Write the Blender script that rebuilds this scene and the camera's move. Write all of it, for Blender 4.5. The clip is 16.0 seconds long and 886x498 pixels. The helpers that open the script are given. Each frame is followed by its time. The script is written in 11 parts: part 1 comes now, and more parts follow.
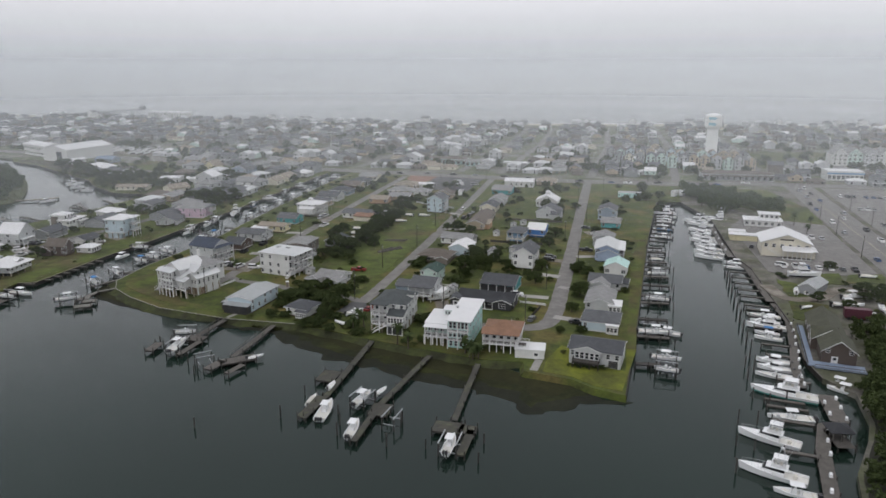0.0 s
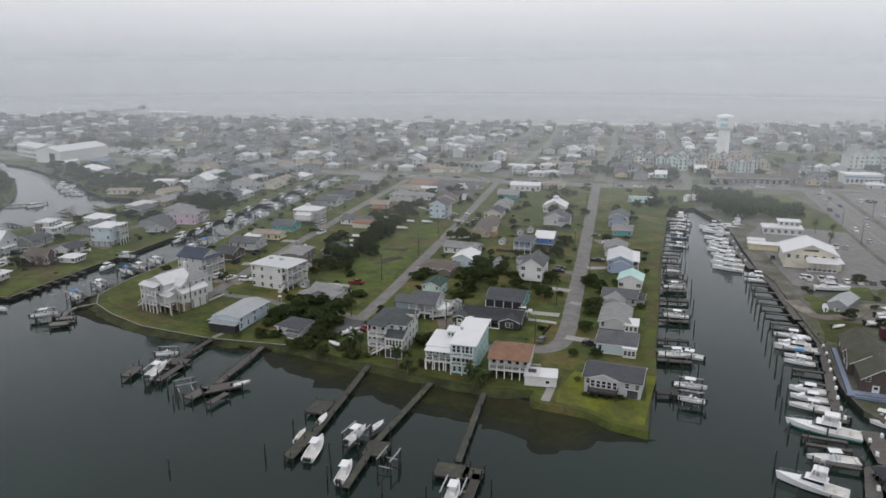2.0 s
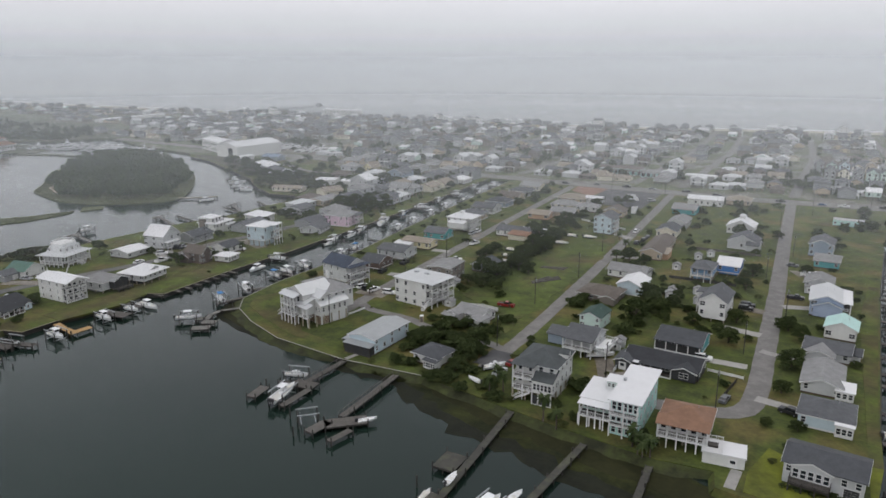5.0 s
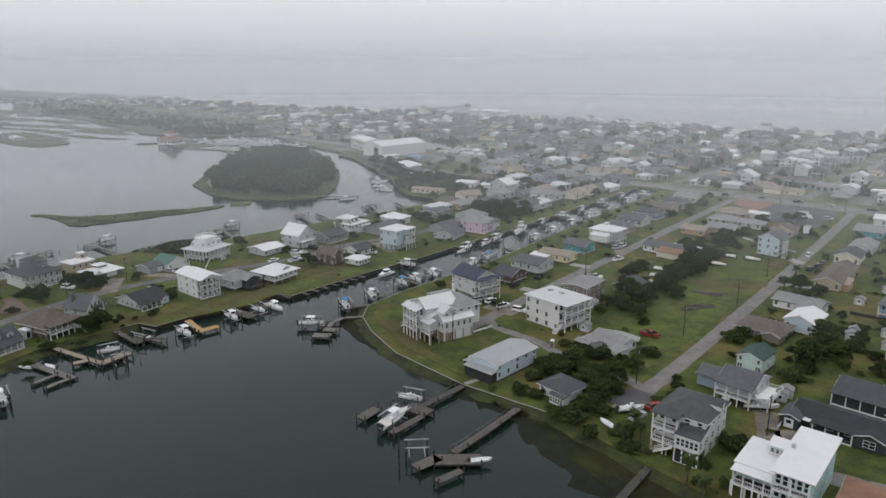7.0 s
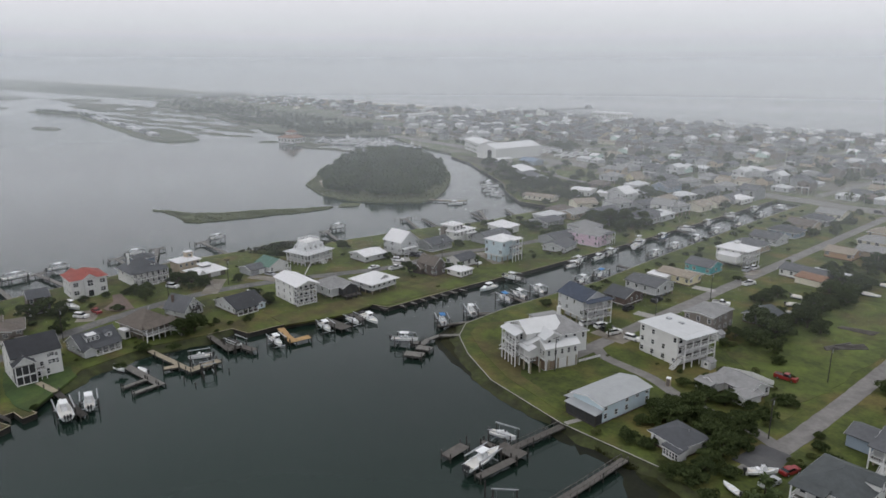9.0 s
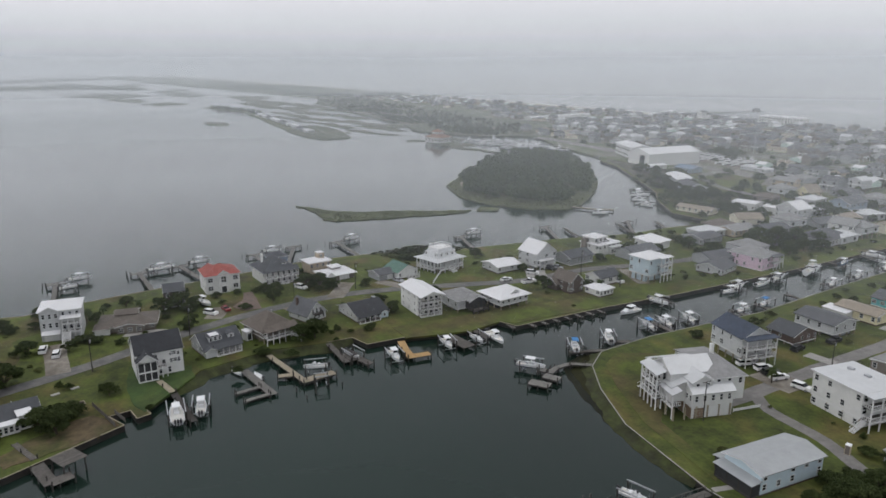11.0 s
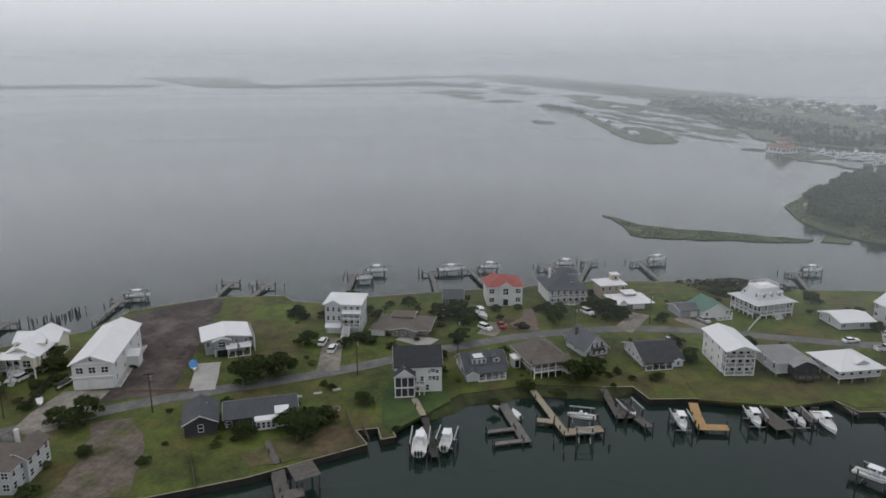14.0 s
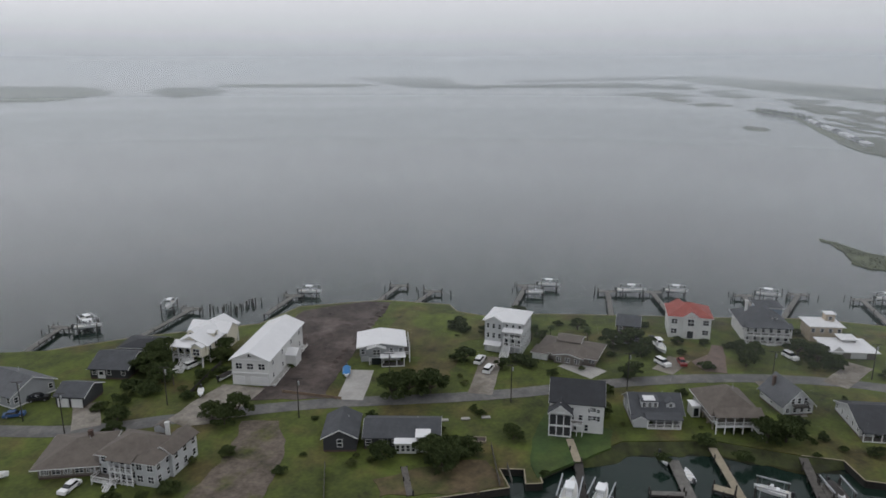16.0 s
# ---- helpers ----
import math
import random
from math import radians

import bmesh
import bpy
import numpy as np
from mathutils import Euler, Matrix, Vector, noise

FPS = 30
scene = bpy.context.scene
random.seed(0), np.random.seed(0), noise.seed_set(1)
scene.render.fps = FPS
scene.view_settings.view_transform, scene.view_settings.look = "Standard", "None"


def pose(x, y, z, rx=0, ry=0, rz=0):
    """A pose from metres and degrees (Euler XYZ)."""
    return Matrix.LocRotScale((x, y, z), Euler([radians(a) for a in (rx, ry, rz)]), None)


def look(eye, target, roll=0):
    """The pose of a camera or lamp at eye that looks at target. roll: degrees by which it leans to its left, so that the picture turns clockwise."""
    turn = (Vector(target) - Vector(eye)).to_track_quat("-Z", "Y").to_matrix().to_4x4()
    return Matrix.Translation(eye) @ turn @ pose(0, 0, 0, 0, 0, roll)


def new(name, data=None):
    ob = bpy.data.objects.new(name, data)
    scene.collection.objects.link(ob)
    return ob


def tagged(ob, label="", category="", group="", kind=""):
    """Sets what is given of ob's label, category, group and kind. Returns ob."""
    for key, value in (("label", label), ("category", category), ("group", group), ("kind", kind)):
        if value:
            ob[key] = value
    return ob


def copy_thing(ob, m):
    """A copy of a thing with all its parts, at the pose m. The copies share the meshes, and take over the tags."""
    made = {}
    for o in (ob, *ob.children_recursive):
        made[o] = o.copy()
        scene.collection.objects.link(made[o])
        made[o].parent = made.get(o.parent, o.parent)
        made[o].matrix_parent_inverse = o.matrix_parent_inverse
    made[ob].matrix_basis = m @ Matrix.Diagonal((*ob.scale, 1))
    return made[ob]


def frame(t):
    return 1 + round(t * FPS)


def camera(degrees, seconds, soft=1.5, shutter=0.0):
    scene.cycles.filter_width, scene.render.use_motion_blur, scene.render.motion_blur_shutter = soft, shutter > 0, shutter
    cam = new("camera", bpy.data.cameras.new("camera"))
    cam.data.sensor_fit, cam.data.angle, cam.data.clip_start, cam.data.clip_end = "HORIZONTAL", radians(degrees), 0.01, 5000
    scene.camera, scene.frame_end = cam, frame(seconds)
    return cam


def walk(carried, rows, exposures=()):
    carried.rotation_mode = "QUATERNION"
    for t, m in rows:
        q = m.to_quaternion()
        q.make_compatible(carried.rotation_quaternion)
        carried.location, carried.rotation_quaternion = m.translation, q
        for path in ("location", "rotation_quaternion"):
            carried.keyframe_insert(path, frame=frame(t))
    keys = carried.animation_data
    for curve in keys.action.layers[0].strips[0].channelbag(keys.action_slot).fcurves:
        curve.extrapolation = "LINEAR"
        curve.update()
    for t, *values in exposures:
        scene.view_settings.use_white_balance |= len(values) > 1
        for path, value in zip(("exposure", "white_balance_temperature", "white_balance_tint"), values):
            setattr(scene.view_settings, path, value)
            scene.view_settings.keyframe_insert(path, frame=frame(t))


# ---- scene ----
# ---------------------------------------------------------------- camera
cam = camera(63.98, 16.0, soft=1.6)
ROWS = [
    (0.0, 0.000, 0.000, 81.731, 15.059, -14.574),
    (0.5, -1.115, 4.254, 81.919, 15.000, -14.637),
    (1.0, -2.179, 8.490, 82.072, 15.002, -14.678),
    (1.5, -3.308, 12.787, 82.124, 15.013, -14.680),
    (2.0, -4.538, 17.187, 82.102, 15.331, -14.666),
    (2.5, -5.758, 21.677, 82.072, 16.444, -14.684),
    (3.0, -6.994, 26.218, 81.986, 18.022, -14.684),
    (3.5, -8.368, 30.800, 81.879, 20.682, -14.657),
    (6.0, -16.377, 53.365, 81.432, 34.450, -14.678),
    (6.5, -18.247, 57.729, 81.343, 37.746, -14.649),
    (7.0, -20.346, 61.907, 81.294, 40.598, -14.646),
    (7.5, -22.545, 65.856, 81.341, 42.094, -14.670),
    (8.0, -24.820, 69.635, 81.465, 44.023, -14.673),
    (8.5, -27.384, 73.287, 81.488, 47.058, -14.644),
    (11.0, -43.121, 90.957, 80.963, 62.147, -14.630),
    (11.5, -46.926, 94.315, 80.836, 65.709, -14.643),
    (12.0, -51.411, 97.575, 80.709, 69.509, -14.700),
    (12.5, -56.302, 100.683, 80.602, 75.922, -14.620),
    (13.0, -60.871, 103.249, 80.510, 80.627, -14.651),
    (13.5, -65.224, 105.342, 80.396, 84.934, -14.667),
    (14.0, -69.461, 107.035, 80.316, 88.223, -14.684),
    (14.5, -73.724, 108.484, 80.223, 91.659, -14.695),
    (15.0, -78.017, 109.706, 80.146, 95.705, -14.692),
    (15.5, -82.328, 110.724, 80.051, 100.035, -14.664),
    (16.0, -86.618, 111.615, 79.912, 103.952, -14.608),
]
walk(cam, [(t, pose(x, y, z, 90 + pitch, 0, yaw)) for t, x, y, z, yaw, pitch in ROWS],
     exposures=[(0.0, 0.06, 6450, 12.5), (8.5, 0.08, 6430, 12.5), (11.5, 0.04, 6400, 12), (13.5, -0.08, 6370, 11.5), (16.0, -0.16, 6350, 11.5)])

# ---------------------------------------------------------------- sky and sun: thick overcast, soft light
world = bpy.data.worlds.new("overcast_sky")
scene.world = world
world.use_nodes = True
wn, wl = world.node_tree.nodes, world.node_tree.links
wn.clear()
SUN_UP, SUN_ROT = radians(55), radians(200)
sky = wn.new("ShaderNodeTexSky")
sky.sky_type, sky.sun_disc, sky.sun_elevation, sky.sun_rotation = "NISHITA", False, SUN_UP, SUN_ROT
sky.dust_density, sky.air_density = 6.0, 1.0
grey = wn.new("ShaderNodeHueSaturation")
grey.inputs["Saturation"].default_value = 0.2
wl.new(sky.outputs[0], grey.inputs["Color"])
clear_part = wn.new("ShaderNodeBackground")
clear_part.inputs["Strength"].default_value = 0.05
wl.new(grey.outputs[0], clear_part.inputs["Color"])
# the cloud deck: dim overhead, with a bright low band added to lighten the water
tco = wn.new("ShaderNodeTexCoord")
sep = wn.new("ShaderNodeSeparateXYZ")
wl.new(tco.outputs["Generated"], sep.inputs[0])
ramp = wn.new("ShaderNodeValToRGB")
els = ramp.color_ramp.elements
els[0].position, els[0].color = 0.0, (0.565, 0.595, 0.63, 1)
els[1].position, els[1].color = 1.0, (0.38, 0.40, 0.435, 1)
for place, col in ((0.03, (0.66, 0.678, 0.708, 1)), (0.09, (0.715, 0.73, 0.758, 1)), (0.2, (0.815, 0.832, 0.872, 1)), (0.29, (0.80, 0.82, 0.86, 1)), (0.42, (0.48, 0.50, 0.54, 1))):
    e = els.new(place)
    e.color = col
wl.new(sep.outputs[2], ramp.inputs[0])
cloud_noise = wn.new("ShaderNodeTexNoise")
cloud_noise.inputs["Scale"].default_value, cloud_noise.inputs["Detail"].default_value = 2.2, 5
squash = wn.new("ShaderNodeMapping")
squash.inputs["Scale"].default_value = (1, 1, 4)
wl.new(tco.outputs["Generated"], squash.inputs[0])
wl.new(squash.outputs[0], cloud_noise.inputs["Vector"])
lift = wn.new("ShaderNodeMapRange")
lift.inputs["To Min"].default_value, lift.inputs["To Max"].default_value = 0.9, 1.1
wl.new(cloud_noise.outputs[0], lift.inputs[0])
mulc = wn.new("ShaderNodeVectorMath")
mulc.operation = "SCALE"
wl.new(ramp.outputs[0], mulc.inputs[0])
wl.new(lift.outputs[0], mulc.inputs["Scale"])
deck_part = wn.new("ShaderNodeBackground")
deck_part.inputs["Strength"].default_value = 0.95
wl.new(mulc.outputs[0], deck_part.inputs["Color"])
both = wn.new("ShaderNodeAddShader")
wl.new(clear_part.outputs[0], both.inputs[0])
wl.new(deck_part.outputs[0], both.inputs[1])
wout = wn.new("ShaderNodeOutputWorld")
wl.new(both.outputs[0], wout.inputs[0])

sun_data = bpy.data.lights.new("sun", "SUN")
sun_data.energy, sun_data.angle, sun_data.color = 0.5, radians(25), (1.0, 0.97, 0.93)
sun = new("sun", sun_data)
sun.matrix_basis = look((0, 0, 300), (0 + 120 * math.sin(SUN_ROT), 0 + 120 * math.cos(SUN_ROT), 300 - 170))


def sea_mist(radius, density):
    """A round translucent sheet standing in for haze, lit by the sky alone: clear at its foot, fullest over the roofs,
    thinning out above.
    """
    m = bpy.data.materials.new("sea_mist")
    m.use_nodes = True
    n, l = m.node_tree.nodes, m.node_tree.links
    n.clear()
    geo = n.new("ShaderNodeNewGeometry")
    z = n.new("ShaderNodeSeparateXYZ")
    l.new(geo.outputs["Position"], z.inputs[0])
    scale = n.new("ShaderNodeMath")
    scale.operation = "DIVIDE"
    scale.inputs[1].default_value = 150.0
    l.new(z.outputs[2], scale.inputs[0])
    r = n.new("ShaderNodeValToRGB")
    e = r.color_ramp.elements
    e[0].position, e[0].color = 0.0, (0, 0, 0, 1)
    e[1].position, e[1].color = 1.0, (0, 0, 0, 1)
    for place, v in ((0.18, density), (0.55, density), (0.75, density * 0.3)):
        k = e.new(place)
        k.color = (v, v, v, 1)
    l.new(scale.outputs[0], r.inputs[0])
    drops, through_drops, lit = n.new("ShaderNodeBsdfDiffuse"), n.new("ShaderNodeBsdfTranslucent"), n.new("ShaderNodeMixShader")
    drops.inputs["Color"].default_value = through_drops.inputs["Color"].default_value = HAZE_WHITE
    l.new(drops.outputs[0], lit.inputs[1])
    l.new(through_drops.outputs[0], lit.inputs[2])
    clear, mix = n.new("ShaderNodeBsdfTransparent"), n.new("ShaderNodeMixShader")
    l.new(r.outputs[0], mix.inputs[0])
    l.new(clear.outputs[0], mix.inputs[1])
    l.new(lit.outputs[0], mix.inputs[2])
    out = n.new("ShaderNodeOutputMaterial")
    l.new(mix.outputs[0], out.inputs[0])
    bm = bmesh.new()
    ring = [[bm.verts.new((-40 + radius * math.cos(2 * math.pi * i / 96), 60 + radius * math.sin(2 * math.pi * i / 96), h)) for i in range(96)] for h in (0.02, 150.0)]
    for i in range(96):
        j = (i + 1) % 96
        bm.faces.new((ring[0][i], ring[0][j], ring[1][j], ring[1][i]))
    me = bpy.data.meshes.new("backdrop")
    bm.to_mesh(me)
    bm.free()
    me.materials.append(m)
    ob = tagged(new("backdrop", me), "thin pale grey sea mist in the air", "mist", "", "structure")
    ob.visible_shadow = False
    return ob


# added haze sheets: denser towards the ocean and the far sound
HAZE_WHITE = (0.92, 0.96, 0.975, 1)
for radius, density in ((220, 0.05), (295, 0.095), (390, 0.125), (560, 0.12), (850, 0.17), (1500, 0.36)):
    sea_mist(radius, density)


def sea_fog():
    """The plain ring behind everything: haze over the horizon as a sheet that glows, thinning out above."""
    m = bpy.data.materials.new("far_haze_glow")
    m.use_nodes = True
    n, l = m.node_tree.nodes, m.node_tree.links
    n.clear()
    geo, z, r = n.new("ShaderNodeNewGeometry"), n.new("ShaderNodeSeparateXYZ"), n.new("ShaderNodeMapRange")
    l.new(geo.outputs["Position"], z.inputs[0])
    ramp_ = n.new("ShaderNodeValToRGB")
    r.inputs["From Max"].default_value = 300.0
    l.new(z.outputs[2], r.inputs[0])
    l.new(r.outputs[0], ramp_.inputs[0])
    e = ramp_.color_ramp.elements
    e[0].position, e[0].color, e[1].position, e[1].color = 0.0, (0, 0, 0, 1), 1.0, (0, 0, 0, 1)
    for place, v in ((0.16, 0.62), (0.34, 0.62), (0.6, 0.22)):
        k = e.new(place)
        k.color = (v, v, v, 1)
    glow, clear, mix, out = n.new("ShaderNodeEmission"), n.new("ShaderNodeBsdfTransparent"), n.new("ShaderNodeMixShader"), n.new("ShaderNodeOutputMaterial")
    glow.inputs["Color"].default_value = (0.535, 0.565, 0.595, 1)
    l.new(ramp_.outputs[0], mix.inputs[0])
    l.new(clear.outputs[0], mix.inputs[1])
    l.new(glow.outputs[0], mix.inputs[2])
    l.new(mix.outputs[0], out.inputs[0])
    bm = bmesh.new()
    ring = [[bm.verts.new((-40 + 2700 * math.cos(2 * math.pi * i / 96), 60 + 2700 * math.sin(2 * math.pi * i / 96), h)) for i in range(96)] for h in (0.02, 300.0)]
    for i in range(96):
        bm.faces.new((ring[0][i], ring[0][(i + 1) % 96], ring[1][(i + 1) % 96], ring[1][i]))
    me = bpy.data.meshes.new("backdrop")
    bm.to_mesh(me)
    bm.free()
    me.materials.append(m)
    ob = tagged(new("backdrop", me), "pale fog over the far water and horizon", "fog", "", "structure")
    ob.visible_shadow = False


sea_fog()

# ---------------------------------------------------------------- materials
def surface(name, color, rough=0.8, metal=0.0, vary=0.25, scale=0.15, fine=3.0, bump=0.15, tone=0.0, second=None,
            rows=0.0, second_scale=0.05, threshold=0.5, seams=0.0):
    """A painted or natural surface: base colour, broad and fine variation, relief. second: a second colour in
    patches; rows: courses of siding or shingles, metres apart in height; seams: ribs along x and y in object space."""
    m = bpy.data.materials.new(name)
    m.use_nodes = True
    n, l = m.node_tree.nodes, m.node_tree.links
    bsdf = n["Principled BSDF"]
    bsdf.inputs["Roughness"].default_value, bsdf.inputs["Metallic"].default_value = rough, metal
    geo = n.new("ShaderNodeNewGeometry")

    def tex(s, detail):
        t = n.new("ShaderNodeTexNoise")
        t.inputs["Scale"].default_value, t.inputs["Detail"].default_value = s, detail
        l.new(geo.outputs["Position"], t.inputs["Vector"])
        return t.outputs[0]

    def maths(op, a, b):
        t = n.new("ShaderNodeMath")
        t.operation = op
        for i, v in enumerate((a, b)):
            if isinstance(v, (int, float)):
                t.inputs[i].default_value = v
            else:
                l.new(v, t.inputs[i])
        return t.outputs[0]

    broad, mid, small = tex(scale, 4), tex(math.sqrt(scale * fine), 3), tex(fine, 3)
    value = maths("ADD", 1.0 - vary * 1.9, maths("MULTIPLY", broad, vary * 1.5))
    value = maths("ADD", value, maths("MULTIPLY", mid, vary * 1.4))
    value = maths("ADD", value, maths("MULTIPLY", small, vary * 0.9))
    if tone:
        info = n.new("ShaderNodeObjectInfo")
        value = maths("ADD", value, maths("MULTIPLY", maths("SUBTRACT", info.outputs["Random"], 0.5), tone))
    hsv = n.new("ShaderNodeHueSaturation")
    hsv.inputs["Color"].default_value = (*color, 1)
    l.new(value, hsv.inputs["Value"])
    if second:
        patch = tex(second_scale, 5)
        edge = n.new("ShaderNodeMapRange")
        edge.inputs["From Min"].default_value, edge.inputs["From Max"].default_value = threshold - 0.07, threshold + 0.09
        l.new(patch, edge.inputs[0])
        mix = n.new("ShaderNodeMix")
        mix.data_type = "RGBA"
        for s in mix.inputs:
            if s.name == "A" and s.type == "RGBA":
                s.default_value = (*color, 1)
            if s.name == "B" and s.type == "RGBA":
                s.default_value = (*second, 1)
        l.new(edge.outputs[0], mix.inputs[0])
        l.new(mix.outputs[2], hsv.inputs["Color"])
    l.new(hsv.outputs[0], bsdf.inputs["Base Color"])
    height = small
    if rows:
        z = n.new("ShaderNodeSeparateXYZ")
        l.new(geo.outputs["Position"], z.inputs[0])
        saw = maths("FRACT", maths("DIVIDE", z.outputs[2], rows), 0.0)
        height = maths("ADD", maths("MULTIPLY", saw, 0.7), maths("MULTIPLY", small, 0.5))
    if seams:
        co = n.new("ShaderNodeTexCoord")
        z = n.new("ShaderNodeSeparateXYZ")
        l.new(co.outputs["Object"], z.inputs[0])
        ribs = maths("ADD", maths("GREATER_THAN", maths("FRACT", maths("DIVIDE", z.outputs[0], seams), 0), 0.9),
                     maths("MULTIPLY", small, 0.3))
        height = ribs
    b = n.new("ShaderNodeBump")
    b.inputs["Strength"].default_value, b.inputs["Distance"].default_value = bump, 0.06
    l.new(height, b.inputs["Height"])
    l.new(b.outputs[0], bsdf.inputs["Normal"])
    return m


GRASS = surface("lawn", (0.056, 0.074, 0.009), 0.95, second=(0.076, 0.064, 0.018), second_scale=0.07, threshold=0.57,
                vary=1.15, scale=0.06, fine=1.2, bump=0.5)
GRASS_POINT = surface("damp_lawn", (0.056, 0.075, 0.009), 0.95, second=(0.078, 0.066, 0.017), second_scale=0.06, threshold=0.55,
                      vary=1.15, scale=0.06, fine=1.2, bump=0.5)
GRASS_TIP = surface("olive_lawn", (0.066, 0.088, 0.01), 0.95, second=(0.07, 0.06, 0.02), second_scale=0.05, vary=0.95, scale=0.08, fine=1.2, bump=0.5)
GRASS_BRIGHT = surface("watered_lawn", (0.12, 0.135, 0.008), 0.95, second=(0.08, 0.09, 0.01), second_scale=0.06, vary=0.7,
                       scale=0.1, fine=1.5, bump=0.5)
GRASS_LUSH = surface("lush_lawn", (0.03, 0.058, 0.011), 0.95, second=(0.042, 0.066, 0.012), second_scale=0.1, vary=0.8, scale=0.12, fine=1.5, bump=0.5)
MARSH = surface("marsh_grass", (0.075, 0.086, 0.034), 0.95, vary=0.6, scale=0.08, fine=1.0, bump=0.4, tone=0.2)
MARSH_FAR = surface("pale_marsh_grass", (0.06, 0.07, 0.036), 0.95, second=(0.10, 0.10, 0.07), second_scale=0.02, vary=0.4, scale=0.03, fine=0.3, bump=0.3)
MARSH_MUD = surface("marsh_mud", (0.022, 0.023, 0.0075), 0.9, vary=0.7, scale=0.1, fine=1.0, bump=0.3)
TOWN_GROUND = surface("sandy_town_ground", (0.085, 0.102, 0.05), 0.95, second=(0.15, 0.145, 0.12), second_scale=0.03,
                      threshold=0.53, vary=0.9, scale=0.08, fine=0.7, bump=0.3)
SCRUB_GROUND = surface("dune_scrub_ground", (0.07, 0.08, 0.045), 0.95, second=(0.11, 0.105, 0.075), second_scale=0.015, threshold=0.55, vary=0.5, scale=0.03, fine=0.4, bump=0.4)
MARINA_GROUND = surface("worn_marina_ground", (0.075, 0.08, 0.045), 0.95, second=(0.125, 0.118, 0.1), second_scale=0.06, threshold=0.5, vary=0.9, scale=0.1, fine=0.9, bump=0.4)
DIRT = surface("bare_earth", (0.048, 0.036, 0.031), 0.95, second=(0.088, 0.07, 0.061), second_scale=0.09, threshold=0.53, vary=1.0, scale=0.12, fine=1.6, bump=0.7)
SAND = surface("sand", (0.33, 0.28, 0.2), 0.95, vary=0.3, scale=0.1, fine=2, bump=0.2)
BEACH = surface("beach_sand", (0.42, 0.38, 0.31), 0.95, vary=0.2, scale=0.05, fine=1, bump=0.1)
DRYGRASS = surface("dry_grass", (0.095, 0.07, 0.036), 0.95, second=(0.052, 0.055, 0.014), second_scale=0.12, vary=0.9, scale=0.2,
                   fine=1.5, bump=0.5)
ASPHALT = surface("old_asphalt", (0.15, 0.143, 0.134), 0.9, second=(0.19, 0.182, 0.17), second_scale=0.35, vary=0.25, scale=0.6,
                  fine=5, bump=0.1)
ASPHALT_DARK = surface("dark_asphalt", (0.06, 0.06, 0.063), 0.9, second=(0.085, 0.085, 0.085), second_scale=0.1, vary=0.35,
                       scale=0.15, fine=2, bump=0.1)
ASPHALT_NECK = surface("grey_asphalt", (0.098, 0.097, 0.095), 0.9, second=(0.135, 0.13, 0.122), second_scale=0.2, vary=0.5, scale=0.3,
                       fine=4, bump=0.1)
GRAVEL = surface("sandy_gravel", (0.22, 0.2, 0.17), 0.95, second=(0.14, 0.122, 0.098), second_scale=0.12, vary=0.7, scale=0.2,
                 fine=2, bump=0.4)
CONCRETE = surface("concrete", (0.30, 0.29, 0.27), 0.9, vary=0.3, scale=0.3, fine=2, bump=0.1, tone=0.2)
PAINT_LINE = surface("road_paint", (0.34, 0.31, 0.22), 0.8, vary=0.4, fine=3)
TIMBER_OLD = surface("weathered_timber", (0.098, 0.09, 0.08), 0.9, vary=0.6, scale=0.7, fine=5, bump=0.5, tone=0.35)
TIMBER_GREY = surface("silvered_timber", (0.15, 0.144, 0.13), 0.9, vary=0.6, scale=0.7, fine=5, bump=0.5, tone=0.25)
TIMBER_DARK = surface("wet_dark_timber", (0.035, 0.031, 0.027), 0.75, vary=0.6, scale=0.7, fine=5, bump=0.5, tone=0.4)
TIMBER_WALL = surface("dark_sheet_piling", (0.02, 0.018, 0.015), 0.85, vary=0.8, scale=0.5, fine=3, bump=0.5)
TIMBER_WET = surface("damp_mossy_timber", (0.05, 0.048, 0.04), 0.85, second=(0.075, 0.078, 0.05), second_scale=0.4, threshold=0.56, vary=0.6, scale=0.7, fine=5, bump=0.5)
TIMBER_NEW = surface("new_yellow_timber", (0.36, 0.23, 0.095), 0.8, vary=0.4, scale=0.7, fine=5, bump=0.4)
TIMBER_PALE = surface("pale_timber", (0.27, 0.235, 0.17), 0.85, vary=0.4, scale=0.7, fine=5, bump=0.4, tone=0.2)
WHITE = surface("white_paint", (0.78, 0.78, 0.76), 0.6, vary=0.12, scale=0.3, fine=3, bump=0.05)
TRIM = surface("white_trim", (0.65, 0.65, 0.64), 0.6, vary=0.1, scale=0.5, fine=3, bump=0.03)
GLASS = surface("window_glass", (0.02, 0.023, 0.027), 0.12, vary=0.3, scale=0.3, fine=1, bump=0.02)
SCREEN = surface("porch_screen", (0.025, 0.026, 0.028), 0.7, vary=0.4, scale=0.4, fine=2, bump=0.05)
STEEL = surface("galvanised_steel", (0.42, 0.43, 0.44), 0.45, 0.6, vary=0.2, scale=0.5, fine=4)
BRICK = surface("red_brown_brick", (0.09, 0.06, 0.048), 0.9, vary=0.3, scale=0.6, fine=6, bump=0.3, rows=0.15)
LATTICE = surface("brown_lattice", (0.20, 0.145, 0.10), 0.9, vary=0.4, scale=0.6, fine=6, bump=0.4)

